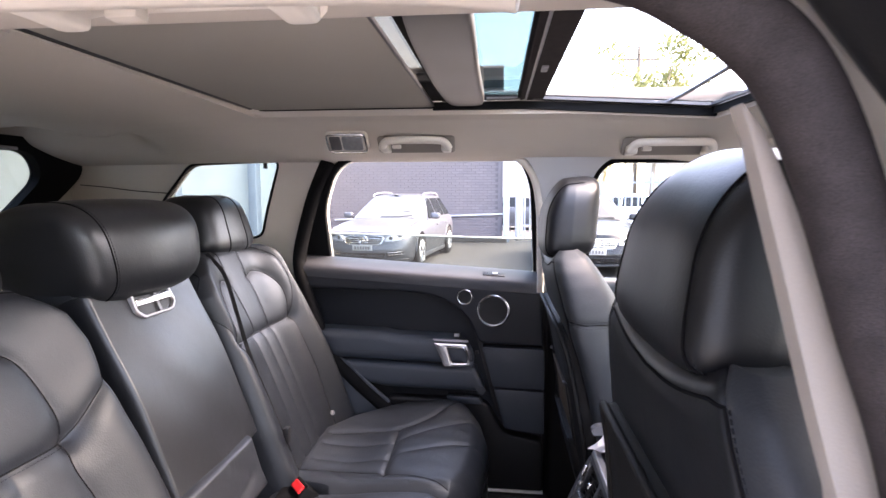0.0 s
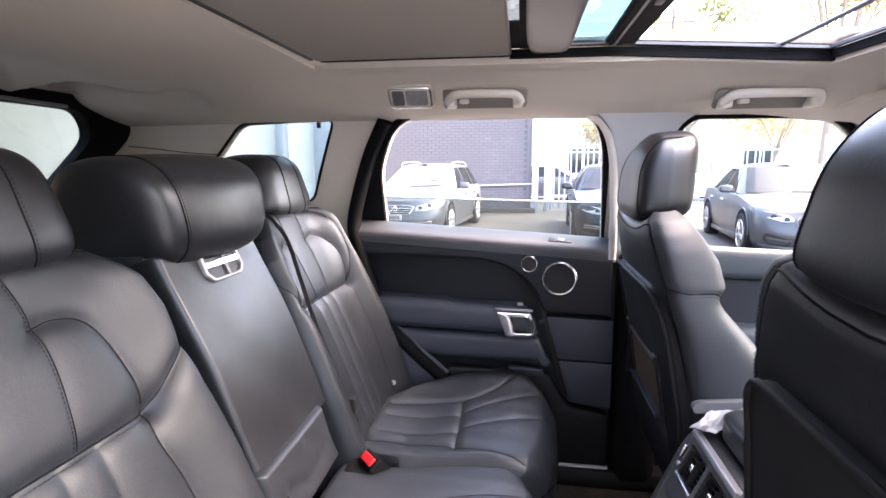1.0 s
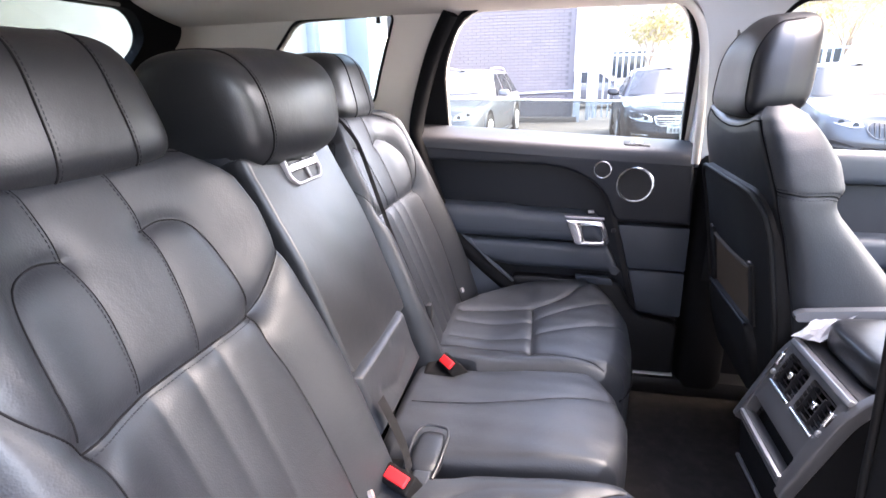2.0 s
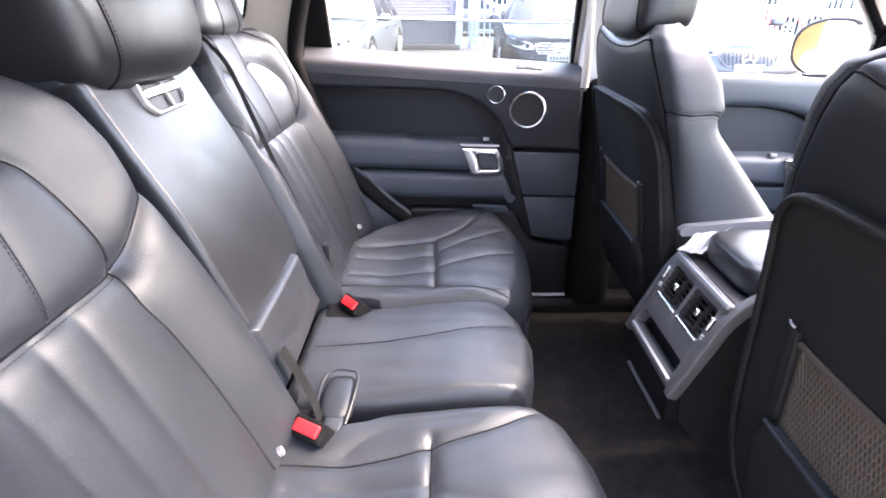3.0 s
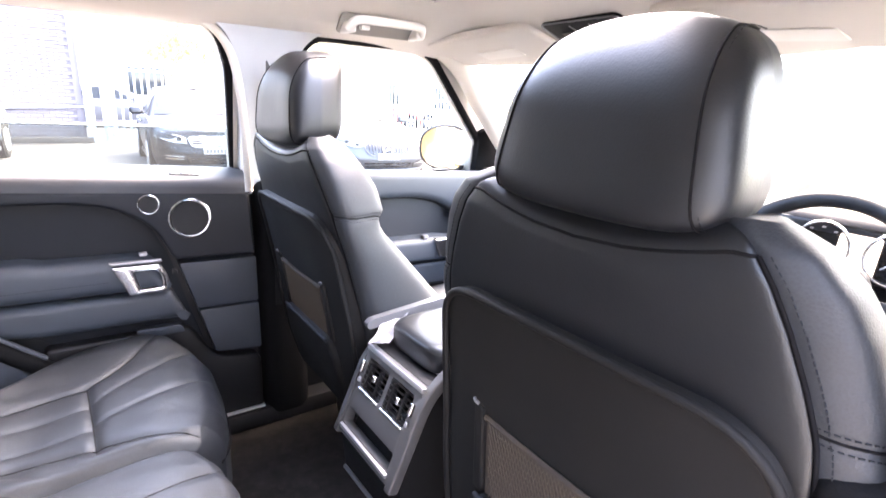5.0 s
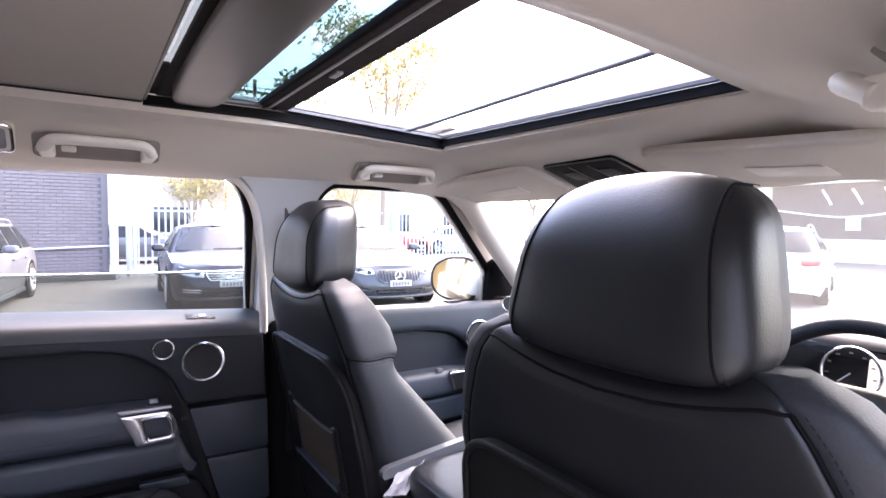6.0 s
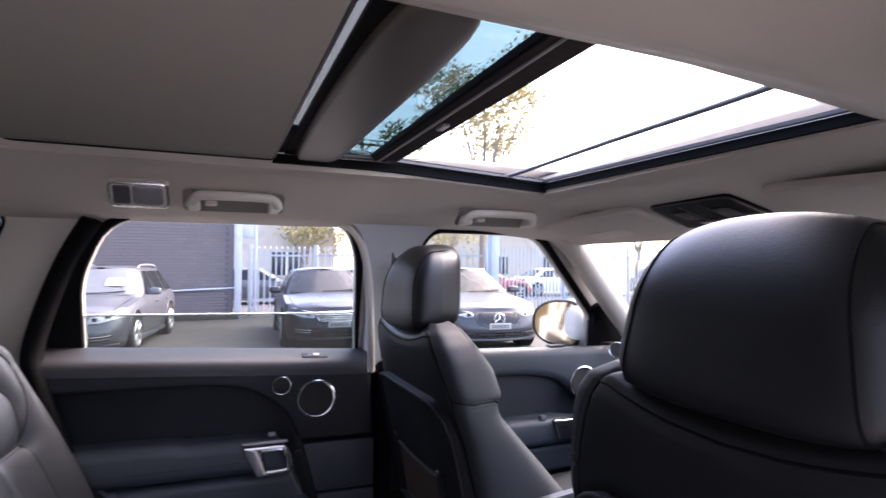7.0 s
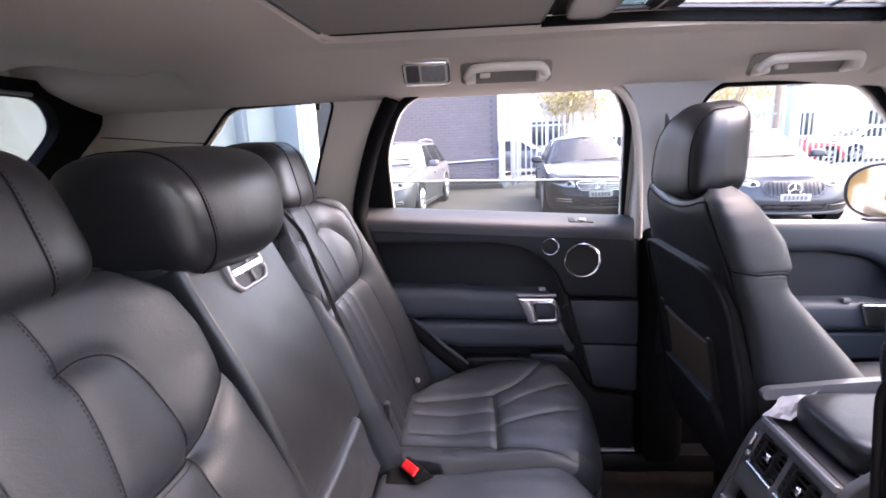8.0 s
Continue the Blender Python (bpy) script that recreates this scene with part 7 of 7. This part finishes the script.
    for A, B in zip(rows[:-1], rows[1:]):
        for k in range(len(A)):
            bm.faces.new((A[k - 1], A[k], B[k], B[k - 1]))
    m = len(ss)
    grid = []
    for a in range(m):
        r0, l0 = rows[-1][a], rows[-1][2 * m - 1 - a]
        t = (r0.co.y - cab_front(1)) / (cab_rear(1) - cab_front(1))
        rise = 0.065 * math.sin(math.pi * min(1, max(0, 0.08 + 0.84 * t))) ** 0.5
        row = [l0]
        for k in range(1, 10):
            f = -1 + 2 * k / 10
            row.append(bm.verts.new((f * r0.co.x, r0.co.y, r0.co.z + rise * (1 - abs(f) ** 2.8))))
        grid.append(row + [r0])
    for A, B in zip(grid[:-1], grid[1:]):
        for k in range(10):
            bm.faces.new((A[k], A[k + 1], B[k + 1], B[k]))
    bmesh.ops.recalc_face_normals(bm, faces=bm.faces[:])
    part("roof", bm, paint, car, "", 50)

    def patch(name, place, n, m_, mat, lab=""):
        """A curved sheet of glass over the unit square."""
        b2 = bmesh.new()
        g2 = [[b2.verts.new(place(i / n, k / m_)) for i in range(n + 1)] for k in range(m_ + 1)]
        for A, B in zip(g2[:-1], g2[1:]):
            for i in range(n):
                b2.faces.new((A[i], A[i + 1], B[i + 1], B[i]))
        bmesh.ops.solidify(b2, geom=b2.faces[:], thickness=0.006)
        return part(name, b2, mat, car, lab, 60)

    def glass_end(front):
        def place(a, b):
            v = 0.07 + 0.90 * b
            u = (2 * a - 1) * cab_w(v) * 0.90
            return (u, end_y(u, v, front) + (-0.010 if front else 0.010), cab_z(v) + 0.008)
        return place
    patch("windscreen", glass_end(True), 20, 10, screen or CAR_SCREEN, "sloping windscreen reflecting the sky")
    patch("rear_window", glass_end(False), 20, 10, CAR_GLASS)
    part("wiper", tube([(-0.10, end_y(0.1, 0.1, True) - 0.03, cab_z(0.1) + 0.02), (0.25, end_y(0.25, 0.12, True) - 0.03, cab_z(0.12) + 0.02), (0.55, end_y(0.55, 0.16, True) - 0.03, cab_z(0.16) + 0.02)], 0.010, 6), PLASTIC, car)
    for s in (1, -1):
        for a0, b0, a1, b1 in ((-0.50, 0.30, 0.02, 0.30), (0.36, 1.18 if wagon else 1.25, 0.36, 1.10 if wagon else 0.78)) + (((1.24, 1.86, 1.16, 1.50),) if wagon else ()):
            def flank(a, b, a0=a0, b0=b0, a1=a1, b1=b1):
                v = 0.10 + 0.82 * b
                y = (a0 + (b0 - a0) * a) * (1 - b) + (a1 + (b1 - a1) * a) * b
                return (s * (cab_half(y, v) + 0.005), y, cab_z(v))
            patch("side_window", flank, 8, 6, CAR_GLASS)
        mir = part("door_mirror", pillow((s * 0.97, -0.52, 0.985), (0.105, 0.055, 0.065), 0.6, 0.6, 18, 12, lambda x, y, z, q: (q.x, q.y * (1 - 0.2 * z), q.z)), paint, car)
        part("mirror_foot", box((min(s * 0.82, s * 0.90), -0.54, 0.925), (max(s * 0.82, s * 0.90), -0.50, 0.955), 0.006), PLASTIC, mir)
        for y in (-1.38, 1.38):
            wheel_parts(car, s * 0.800, y, 0.325, 0.21)
            bm = bmesh.new()
            add_disc(bm, (s * 0.790, y, 0.345), (1, 0, 0), 0.372, 0.20, 36)
            part("wheel_arch", bm, RUBBER, car)
            part("arch_lip", tube([(s * 0.884, y + 0.378 * math.cos(a), 0.345 + 0.378 * math.sin(a)) for a in [math.pi * k / 20 for k in range(21)]], 0.012, 6), paint, car)
        part("sill", box((min(s * 0.79, s * 0.875), -0.98, 0.17), (max(s * 0.79, s * 0.875), 0.98, 0.25), 0.02, 2), paint, car)
        for y in (0.10, 1.02):
            part("door_pull", pillow((s * 0.895, y, 0.78), (0.018, 0.10, 0.016), 0.6, 0.6, 14, 8), paint if grille == "bars" else CHROME, car)
        if wagon:
            part("roof_rail", tube(spline([(s * 0.575, 0.00, roof_h - 0.060), (s * 0.56, 0.14, roof_h - 0.002), (s * 0.56, 0.8, roof_h + 0.022), (s * 0.56, 1.35, roof_h + 0.005), (s * 0.555, 1.60, roof_h - 0.060)], 6), 0.014, 8), SILVER, car, "silver roof rail")
        # lamps follow the round of the nose
        eye = round_poly([(0.395, 0.560), (0.425, 0.655), (0.60, 0.705), (0.745, 0.735), (0.800, 0.700), (0.745, 0.615), (0.58, 0.565)], [0.02, 0.03, 0.05, 0.03, 0.03, 0.04, 0.04], 4)
        if grille != "bars":
            eye = round_poly([(0.420, 0.600), (0.440, 0.665), (0.62, 0.715), (0.780, 0.735), (0.800, 0.690), (0.68, 0.620), (0.52, 0.580)], [0.02, 0.03, 0.05, 0.03, 0.03, 0.04, 0.03], 4)
        lampo = part("headlight", cushion_slab(eye, lambda u, z, d: on_nose(s * u, z, d), -0.03, 0.012, 0.012, 3, 0.02), LAMP_LENS, car, "clear headlight")
        for u, z in ((0.50, 0.625), (0.64, 0.655)):
            b2 = bmesh.new()
            add_disc(b2, on_nose(s * u, z, 0.013), (s * 0.3, -1, 0.1), 0.036, 0.006, 18)
            part("reflector", b2, CAR_GLASS, lampo)
        part("tail_light", pillow((s * 0.66, 2.13, 0.80), (0.15, 0.10, 0.075), 0.5, 0.6, 20, 10, lambda x, y, z, q, s=s: (q.x, q.y - s * q.x * 0.6, q.z)), TAIL_RED, car, "red tail light")
        slot = round_poly([(0.44, 0.285), (0.43, 0.375), (0.60, 0.40), (0.735, 0.40), (0.70, 0.31)], 0.02, 4)
        if grille != "bars":
            slot = round_poly([(0.46, 0.245), (0.44, 0.335), (0.56, 0.385), (0.74, 0.435), (0.765, 0.33), (0.68, 0.26)], 0.025, 4)
        intake = part("fog_intake", cushion_slab(slot, lambda u, z, d: on_nose(s * u, z, d), -0.03, 0.008, 0.006, 2, 0.03), PLASTIC, car)
        for z in (0.325, 0.365) if grille == "bars" else (0.33,):
            part("intake_bar", tube([on_nose(s * u, z + 0.05 * (u - 0.45), 0.014) for u in (0.46, 0.53, 0.60, 0.67, 0.70)], 0.009, 6), CHROME if grille == "bars" else paint, intake)
        # bonnet shut line and a crease
        part("shut_line", tube([(s * 0.70, -1.98, hood(-1.98) - 0.030), (s * 0.745, -1.6, hood(-1.6) - 0.030), (s * 0.755, -1.0, hood(-1.0) - 0.022)], 0.004, 5), GAUGE, car)
    # grille with bars and a round badge, number plate with plain bars
    if grille == "bars":
        shape = round_poly([(-0.385, 0.640), (-0.33, 0.515), (0.33, 0.515), (0.385, 0.640), (0.30, 0.660), (-0.30, 0.660)], [0.03, 0.05, 0.05, 0.03, 0.03, 0.03], 4)
    else:
        shape = round_poly([(-0.40, 0.575), (-0.30, 0.460), (0.30, 0.460), (0.40, 0.575), (0.36, 0.665), (-0.36, 0.665)], [0.05, 0.06, 0.06, 0.05, 0.06, 0.06], 4)
    gr = part("grille", cushion_slab(shape, on_nose, -0.04, 0.006, 0.004, 2, 0.03), GAUGE, car, "dark radiator grille")
    part("grille_frame", tube([on_nose(q[0], q[1], 0.008) for q in shape], 0.010 if grille == "bars" else 0.006, 6, True), CHROME if grille == "bars" else DARK_SILVER, gr, "bright grille frame")
    if grille == "bars":
        for z, w in ((0.548, 0.335), (0.583, 0.355), (0.618, 0.372)):
            part("grille_bar", tube([on_nose(w * f, z, 0.014) for f in np.linspace(-1, 1, 13)], 0.0085, 6), CHROME, gr)
        bc, br = 0.588, 0.082
    else:
        for k in range(15):
            u = -0.36 + 0.72 * k / 14
            part("grille_bar", tube([on_nose(u, z, 0.012) for z in (0.475 + 0.10 * max(0, abs(u) - 0.28), 0.56, 0.655)], 0.0045, 6), PLASTIC, gr)
        bc, br = 0.565, 0.088
    by = nose_y(0, bc) - 0.022
    part("badge", ring((0, by, bc), (0, -1, 0), br, 0.010, 28), CHROME, gr, "round bright badge")
    bm = bmesh.new()
    for k in range(3):
        a = math.radians(90 + 120 * k)
        add_tube(bm, [(0, by, bc), (br * math.cos(a), by, bc + br * math.sin(a))], [0.017, 0.005], 5)
    part("badge_rays", bm, CHROME, gr)
    pz = 0.405 if grille == "bars" else 0.395
    for y, sg in ((nose_y(0, pz + 0.05) - 0.010, -1), (2.315, 1)):
        pl_ = part("number_plate", box((-0.19, y - 0.008, pz), (0.19, y + 0.008, pz + 0.10), 0.004), NUMBER_PLATE, car, "white number plate with plain dark bars")
        bm = bmesh.new()
        for k in range(6):
            add_box(bm, (-0.15 + 0.052 * k, y + sg * 0.009, pz + 0.02), (-0.115 + 0.052 * k, y + sg * 0.012, pz + 0.077))
        part("plate_bars", bm, DARK_SILVER, pl_)
    low = round_poly([(-0.38, 0.265), (-0.42, 0.355), (0.42, 0.355), (0.38, 0.265)], 0.02, 4)
    part("lower_intake", cushion_slab(low, on_nose, -0.03, 0.008, 0.005, 2, 0.03), GAUGE, car, "black lower air intake")
    part("bumper_lip", tube([on_nose(u, 0.215 + 0.03 * abs(u) ** 2, 0.012) for u in np.linspace(-0.76, 0.76, 25)], 0.026, 8), PLASTIC if grille == "bars" else paint, car, "lower bumper lip")
    return car


wheels = thing("wheel_set", "black tyres on alloy rims under the white car", "wheels", (0, 0, 0))
wheels.rotation_euler = (0, 0, radians(90))
for x in (-0.80, 0.80):
    for y in (-1.78, 1.12):
        wheel_parts(wheels, x, y, 0.37, 0.22)

c1 = parked_car((-2.20, 10.70, 0), -6, SILVER_PAINT, "silver estate car with roof rails parked by the brick wall", "wagon", group="parked cars")
notice = part("price_card", box((0.22, -0.10, -0.003), (0.50, 0.12, 0.003), 0.002, 1, Matrix.Translation((0, -0.60, 1.155)) @ pose(0, 0, 0, 33)), WHITE_INK, c1, "blank white price card behind the windscreen")
parked_car((1.78, 10.40, 0), -3, BLACK_PAINT, "black saloon car parked facing the yard", "sedan", group="parked cars", screen=CAR_GLASS)
parked_car((4.38, 9.15, 0), -8, GREY_PAINT, "grey sports saloon with a vertical-bar grille", "sedan", "vertical", group="parked cars", screen=CAR_GLASS)
parked_car((12.2, 4.6, 0), 108, WHITE_PAINT, "white hatchback seen from behind in front of a building", "hatch", group="parked cars")
for k, (x, y, t, pm, lab, sty) in enumerate([(1.3, 21.5, 88, SILVER_PAINT, "silver saloon parked in the street beyond the fence", "sedan"), (6.2, 22.0, 92, WHITE_PAINT, "white hatchback parked in the street beyond the fence", "hatch"), (11.2, 21.0, 90, RED_PAINT, "red saloon parked in the street beyond the fence", "sedan"), (16.0, 22.5, 86, WHITE_PAINT, "white saloon parked in the street beyond the fence", "sedan"), (21.0, 19.0, 70, BLUE_PAINT, "dark blue hatchback parked beyond the fence", "hatch"), (-6.6, 13.2, 5, WHITE_PAINT, "white saloon parked beside the pale building", "sedan")]):
    parked_car((x, y, 0), t, pm, lab, sty, group="cars beyond the fence")


# door mirror of the car itself
dm = thing("door_mirror", "white door mirror with a black surround and real mirror glass", "mirror", (0.985, 0.935, 1.190))
dm.rotation_euler = (0, radians(3), radians(29))


def mirror_outline(w, h, dy=0.0):
    """Rounded outer end, squarer inner end."""
    out = []
    for k in range(48):
        a = 2 * math.pi * k / 48
        e = 0.95 if math.cos(a) > 0 else 0.55
        out.append((w * sgn_pow(math.cos(a), e) + dy, h * sgn_pow(math.sin(a), 0.72) * (1 - 0.10 * math.cos(a))))
    return out


MF = lambda u, v, d: (-0.020 - d, u, v)
part("housing", pillow((0.062, -0.020, 0.004), (0.092, 0.100, 0.088), 0.55, 0.55, 36, 24, lambda x, y, z, q: (q.x * (1 - 0.30 * y), q.y, q.z * (1 - 0.14 * y))), WHITE_PAINT, dm)
part("surround", cushion_slab(mirror_outline(0.106, 0.090, 0.004), MF, -0.03, 0.012, 0.008, 4, 0.01), PLASTIC, dm, "black plastic surround")
part("mirror_glass", slab(mirror_outline(0.092, 0.080, 0.003), MF, 0.008, 0.0135), MIRROR, dm, "mirror glass reflecting the yard")
part("foot", box((-0.01, -0.27, -0.100), (0.06, -0.09, -0.060), 0.012), PLASTIC, dm)

# ---- buildings ----
bw = tagged(part("wall_brick", box((-5.2, 15.02, 0), (0.16, 15.5, 5.2)), MORTAR), "dark grey painted brick wall of a shed", "wall", kind="structure")
part("pipe", tube([(-5.0, 14.965, 0.65), (0.2, 14.965, 0.85)], 0.025, 8), BLUE_STEEL, bw, "thin pipe along the foot of the wall")
part("wall_end", box((0.025, 14.985, 0.0), (0.166, 15.03, 5.15), 0.004), BRICK, bw)
kerb = tagged(part("kerb", box((-5.2, 14.8, 0), (0.3, 15.0, 0.14), 0.02), ASPHALT), "low concrete kerb along the brick wall", "kerb", kind="structure")
# pale building to the rear of the row
pb = thing("pale_building", "pale rendered building with blue-grey steel columns", "building", (-9.5, 9.0, 0))
part("wall", box((-9.0, 2.2, 0), (0.4, 2.6, 6.0)), RENDER_WALL, pb)
part("wall", box((-9.0, -20.0, 0), (-8.6, 2.2, 6.0)), TAN_WALL, pb)
part("roof", box((-9.2, -20.0, 6.0), (0.6, 2.8, 6.2)), RENDER_WALL, pb)
for x, w in ((1.75, 0.10), (3.75, 0.10), (4.85, 0.26)):
    part("column", box((x - w, 2.0, 0), (x + w, 2.3, 6.0), 0.01), BLUE_STEEL, pb)
part("wall", box((0.4, 2.25, 0), (5.4, 2.5, 6.0)), RENDER_WALL, pb)
# white building ahead with a dark workshop opening
hb_ = thing("white_building", "white rendered building with a dark open workshop door", "building", (26.0, 6.0, 0))
part("wall", slab([(-16, 0), (-16, 6.5), (14, 6.5), (14, 0)], lambda u, v, d: (d, u, v), 0.0, 0.4, 0, holes=([(-1.6, 0.95), (-1.6, 3.35), (5.2, 3.35), (5.2, 0.95)],)), RENDER_WALL, hb_)
part("roof", box((-0.2, -16.2, 6.5), (6.0, 14.2, 6.7)), RENDER_WALL, hb_)
# A flat dark sheet stands for the unlit depth behind the opening.
part("interior", box((0.8, -2.4, 0.5), (1.0, 6.0, 3.8)), DARK_INSIDE, hb_)
part("cable", tube(spline([(-0.05, 5.0, 2.25), (-0.05, 3.0, 1.95), (-0.05, 1.8, 1.90), (-0.05, 0.2, 2.10), (-0.05, -1.4, 2.35)], 6), 0.03, 6), WHITE_INK, hb_)
part("sign", box((-0.08, 1.6, 1.35), (-0.03, 2.1, 1.85)), WHITE_INK, hb_)
for k in range(4):
    part("hanger", tube([(0.5, 3.2 - 1.1 * k, 3.1), (0.5, 3.0 - 1.1 * k, 2.75), (0.5, 2.85 - 1.1 * k, 2.45)], 0.05, 6), WHITE_INK, hb_)
# house fronts that close the street and the yard behind the camera
for x, y, w, d_, h, lab in ((-2, 34, 16, 8, 5.0, "pale house across the street"), (18, 36, 14, 8, 4.6, "pale low house across the street")):
    hs = thing("house", lab, "house", (x, y, 0))
    part("wall", box((-w / 2, -d_ / 2, 0), (w / 2, d_ / 2, h)), HOUSE_WALL, hs)
    bm = bmesh.new()
    q = [bm.verts.new(v) for v in ((-w / 2 - 0.4, -d_ / 2 - 0.4, h), (w / 2 + 0.4, -d_ / 2 - 0.4, h), (w / 2 + 0.4, d_ / 2 + 0.4, h), (-w / 2 - 0.4, d_ / 2 + 0.4, h), (-w / 2 + 2, 0, h + 1.6), (w / 2 - 2, 0, h + 1.6))]
    for idx in ((0, 1, 5, 4), (1, 2, 5), (2, 3, 4, 5), (3, 0, 4), (3, 2, 1, 0)):
        bm.faces.new([q[i] for i in idx])
    part("roof", bm, BRICK, hs)
    sg = -1 if y > 0 else 1
    for k in range(3):
        wn_ = part("window", box((-w / 3 + k * w / 3 - 0.8, sg * (d_ / 2 + 0.03) - 0.03, 1.0), (-w / 3 + k * w / 3 + 0.8, sg * (d_ / 2 + 0.03) + 0.03, 2.3), 0.02), CAR_GLASS, hs)
        part("frame", box((-w / 3 + k * w / 3 - 0.04, sg * (d_ / 2 + 0.07) - 0.02, 1.0), (-w / 3 + k * w / 3 + 0.04, sg * (d_ / 2 + 0.07) + 0.02, 2.3)), WHITE_INK, wn_)


# Unseen wall, added only to block sky light at the open right door.
tagged(part("shade_wall", box((-12.0, -4.2, 0), (0.9, -3.8, 4.4), 0.02), GREY_WALL), "unseen grey wall added to keep light off the car's right side", "wall", kind="structure")


# ---- trees and the power pole ----
def tree(at, height, spread, leafmat, seed, label, leaves=2600, size=0.17):
    rng = random.Random(seed)
    t = thing("tree", label, "tree", at)
    bm = bmesh.new()
    trunk_top = height * 0.36
    add_tube(bm, [(0, 0, 0), (0.05, 0.03, trunk_top * 0.5), (0.12, -0.05, trunk_top)], [height * 0.015, height * 0.012, height * 0.009], 9)
    tips = []
    for k in range(11):
        a = k * 2.4 + rng.uniform(-0.3, 0.3)
        r = spread * rng.uniform(0.35, 0.95)
        z = trunk_top + (height - trunk_top) * rng.uniform(0.25, 0.95)
        m1 = Vector((0.12 + r * 0.45 * math.cos(a), r * 0.45 * math.sin(a), trunk_top + (z - trunk_top) * 0.55))
        tip = Vector((r * math.cos(a), r * math.sin(a), z))
        add_tube(bm, [(0.12, -0.05, trunk_top * rng.uniform(0.8, 1.0)), m1, tip], [height * 0.006, height * 0.0035, height * 0.0012], 6)
        tips.append(tip)
        for q in range(4):
            b2 = m1 + (tip - m1) * rng.uniform(0.2, 0.9)
            t2 = b2 + Vector((rng.uniform(-1, 1), rng.uniform(-1, 1), rng.uniform(-0.2, 0.8))) * spread * 0.35
            add_tube(bm, [b2, t2], [height * 0.0018, height * 0.0006], 5)
            tips.append(t2)
    part("trunk", bm, BARK, t)
    V, Fc = [], []
    for k in range(leaves):
        c = rng.choice(tips)
        p0 = c + Vector((rng.gauss(0, 1), rng.gauss(0, 1), rng.gauss(0, 0.7))) * spread * 0.15
        n1 = Vector((rng.uniform(-1, 1), rng.uniform(-1, 1), rng.uniform(-1, 1))).normalized()
        n2 = n1.orthogonal().normalized()
        n3 = n1.cross(n2)
        s = size * rng.uniform(0.6, 1.4)
        b = len(V)
        V += [p0 - n2 * s, p0 + n3 * s * 0.35 + n1 * s * 0.1, p0 + n2 * s, p0 - n3 * s * 0.35 + n1 * s * 0.1]
        Fc.append((b, b + 1, b + 2, b + 3))
    me = bpy.data.meshes.new("crown")
    me.from_pydata([tuple(v) for v in V], [], Fc)
    me.materials.append(leafmat)
    cr = new("crown", me)
    cr.parent = t
    tagged(cr, kind="stuff")
    return t


tree((11.8, 22.5, 0), 12.8, 3.6, LEAF, 3, "tall gum tree with sparse olive-yellow leaves", 5200, 0.14)
tree((4.2, 30.0, 0), 5.0, 2.4, LEAF, 31, "street tree with sparse yellow autumn leaves", 1300, 0.13)
tree((11.0, 25.0, 0), 6.0, 2.8, LEAF, 37, "street tree with sparse yellow autumn leaves", 1500, 0.13)
tree((7.5, 26.0, 0), 9.0, 2.6, LEAF_GREEN, 8, "green street tree beyond the fence", 2600, 0.18)
tree((16.5, 17.0, 0), 6.0, 2.2, LEAF, 11, "small tree with yellow leaves behind the fence", 2200, 0.14)
tree((6.0, 31.0, 0), 6.5, 2.5, LEAF, 17, "street tree with yellow leaves", 1400, 0.14)
tree((19.5, 15.5, 0), 5.0, 2.2, LEAF_GREEN, 47, "small green tree behind the end of the fence", 2600, 0.14)
tree((24.0, 20.0, 0), 8.0, 3.0, LEAF_GREEN, 23, "green tree at the end of the fence", 2400, 0.18)

pole = thing("power_pole", "weathered timber power pole with a cross arm and wires", "power pole", (10.2, 40.0, 0))
part("pole", tube([(0, 0, 0), (0, 0, 12.2)], [0.19, 0.14], 12), POLE_WOOD, pole)
part("cross_arm", box((-1.5, -0.07, 11.2), (1.5, 0.07, 11.36)), POLE_WOOD, pole)
part("brace", tube([(-0.7, 0, 11.2), (0, 0, 10.5), (0.7, 0, 11.2)], 0.03, 6), POLE_WOOD, pole)
for k in (-1.35, -0.75, 0.75, 1.35):
    part("insulator", tube([(k, 0, 11.36), (k, 0, 11.62)], [0.06, 0.04], 8), RENDER_WALL, pole)
    part("wire", tube(spline([(k, 0, 11.6), (k + 12, -5, 10.9), (k + 26, -11, 11.6)], 6), 0.018, 5), RUBBER, pole)

# ---- bricks: laid last ----
wall_x0, wall_x1, bl, bh, jt = -5.2, 0.16, 0.24, 0.082, 0.012
bm = bmesh.new()
add_box(bm, (0, 0, 0), (bl - jt, 0.024, bh - jt), 0.004, 1)
brick_mesh = bpy.data.meshes.new("brick")
bm.to_mesh(brick_mesh)
bm.free()
brick_mesh.materials.append(BRICK)
V, Fc, count = [], [], 0
half_faces = [tuple(p.vertices) for p in brick_mesh.polygons]
half_verts = [v.co.copy() for v in brick_mesh.vertices]
rng = random.Random(4)
row = 0
while row * bh < 5.1:
    x = wall_x0 + (0 if row % 2 else bl / 2)
    while x + bl <= wall_x1:
        at = Vector((x, 14.998 + rng.uniform(-0.002, 0.002), row * bh + 0.01))
        if -1.45 < x < 0.2 and 0.55 < at.z < 2.2 and count < 140:
            b = new("brick", brick_mesh)
            b.parent = bw
            b.location = at
            count += 1
        else:
            k = len(V)
            V += [tuple(v + at) for v in half_verts]
            Fc += [tuple(i + k for i in f) for f in half_faces]
        x += bl
    row += 1
me = bpy.data.meshes.new("brickwork")
me.from_pydata(V, [], Fc)
me.materials.append(BRICK)
far = new("brickwork", me)
far.parent = bw
tagged(far, kind="stuff")
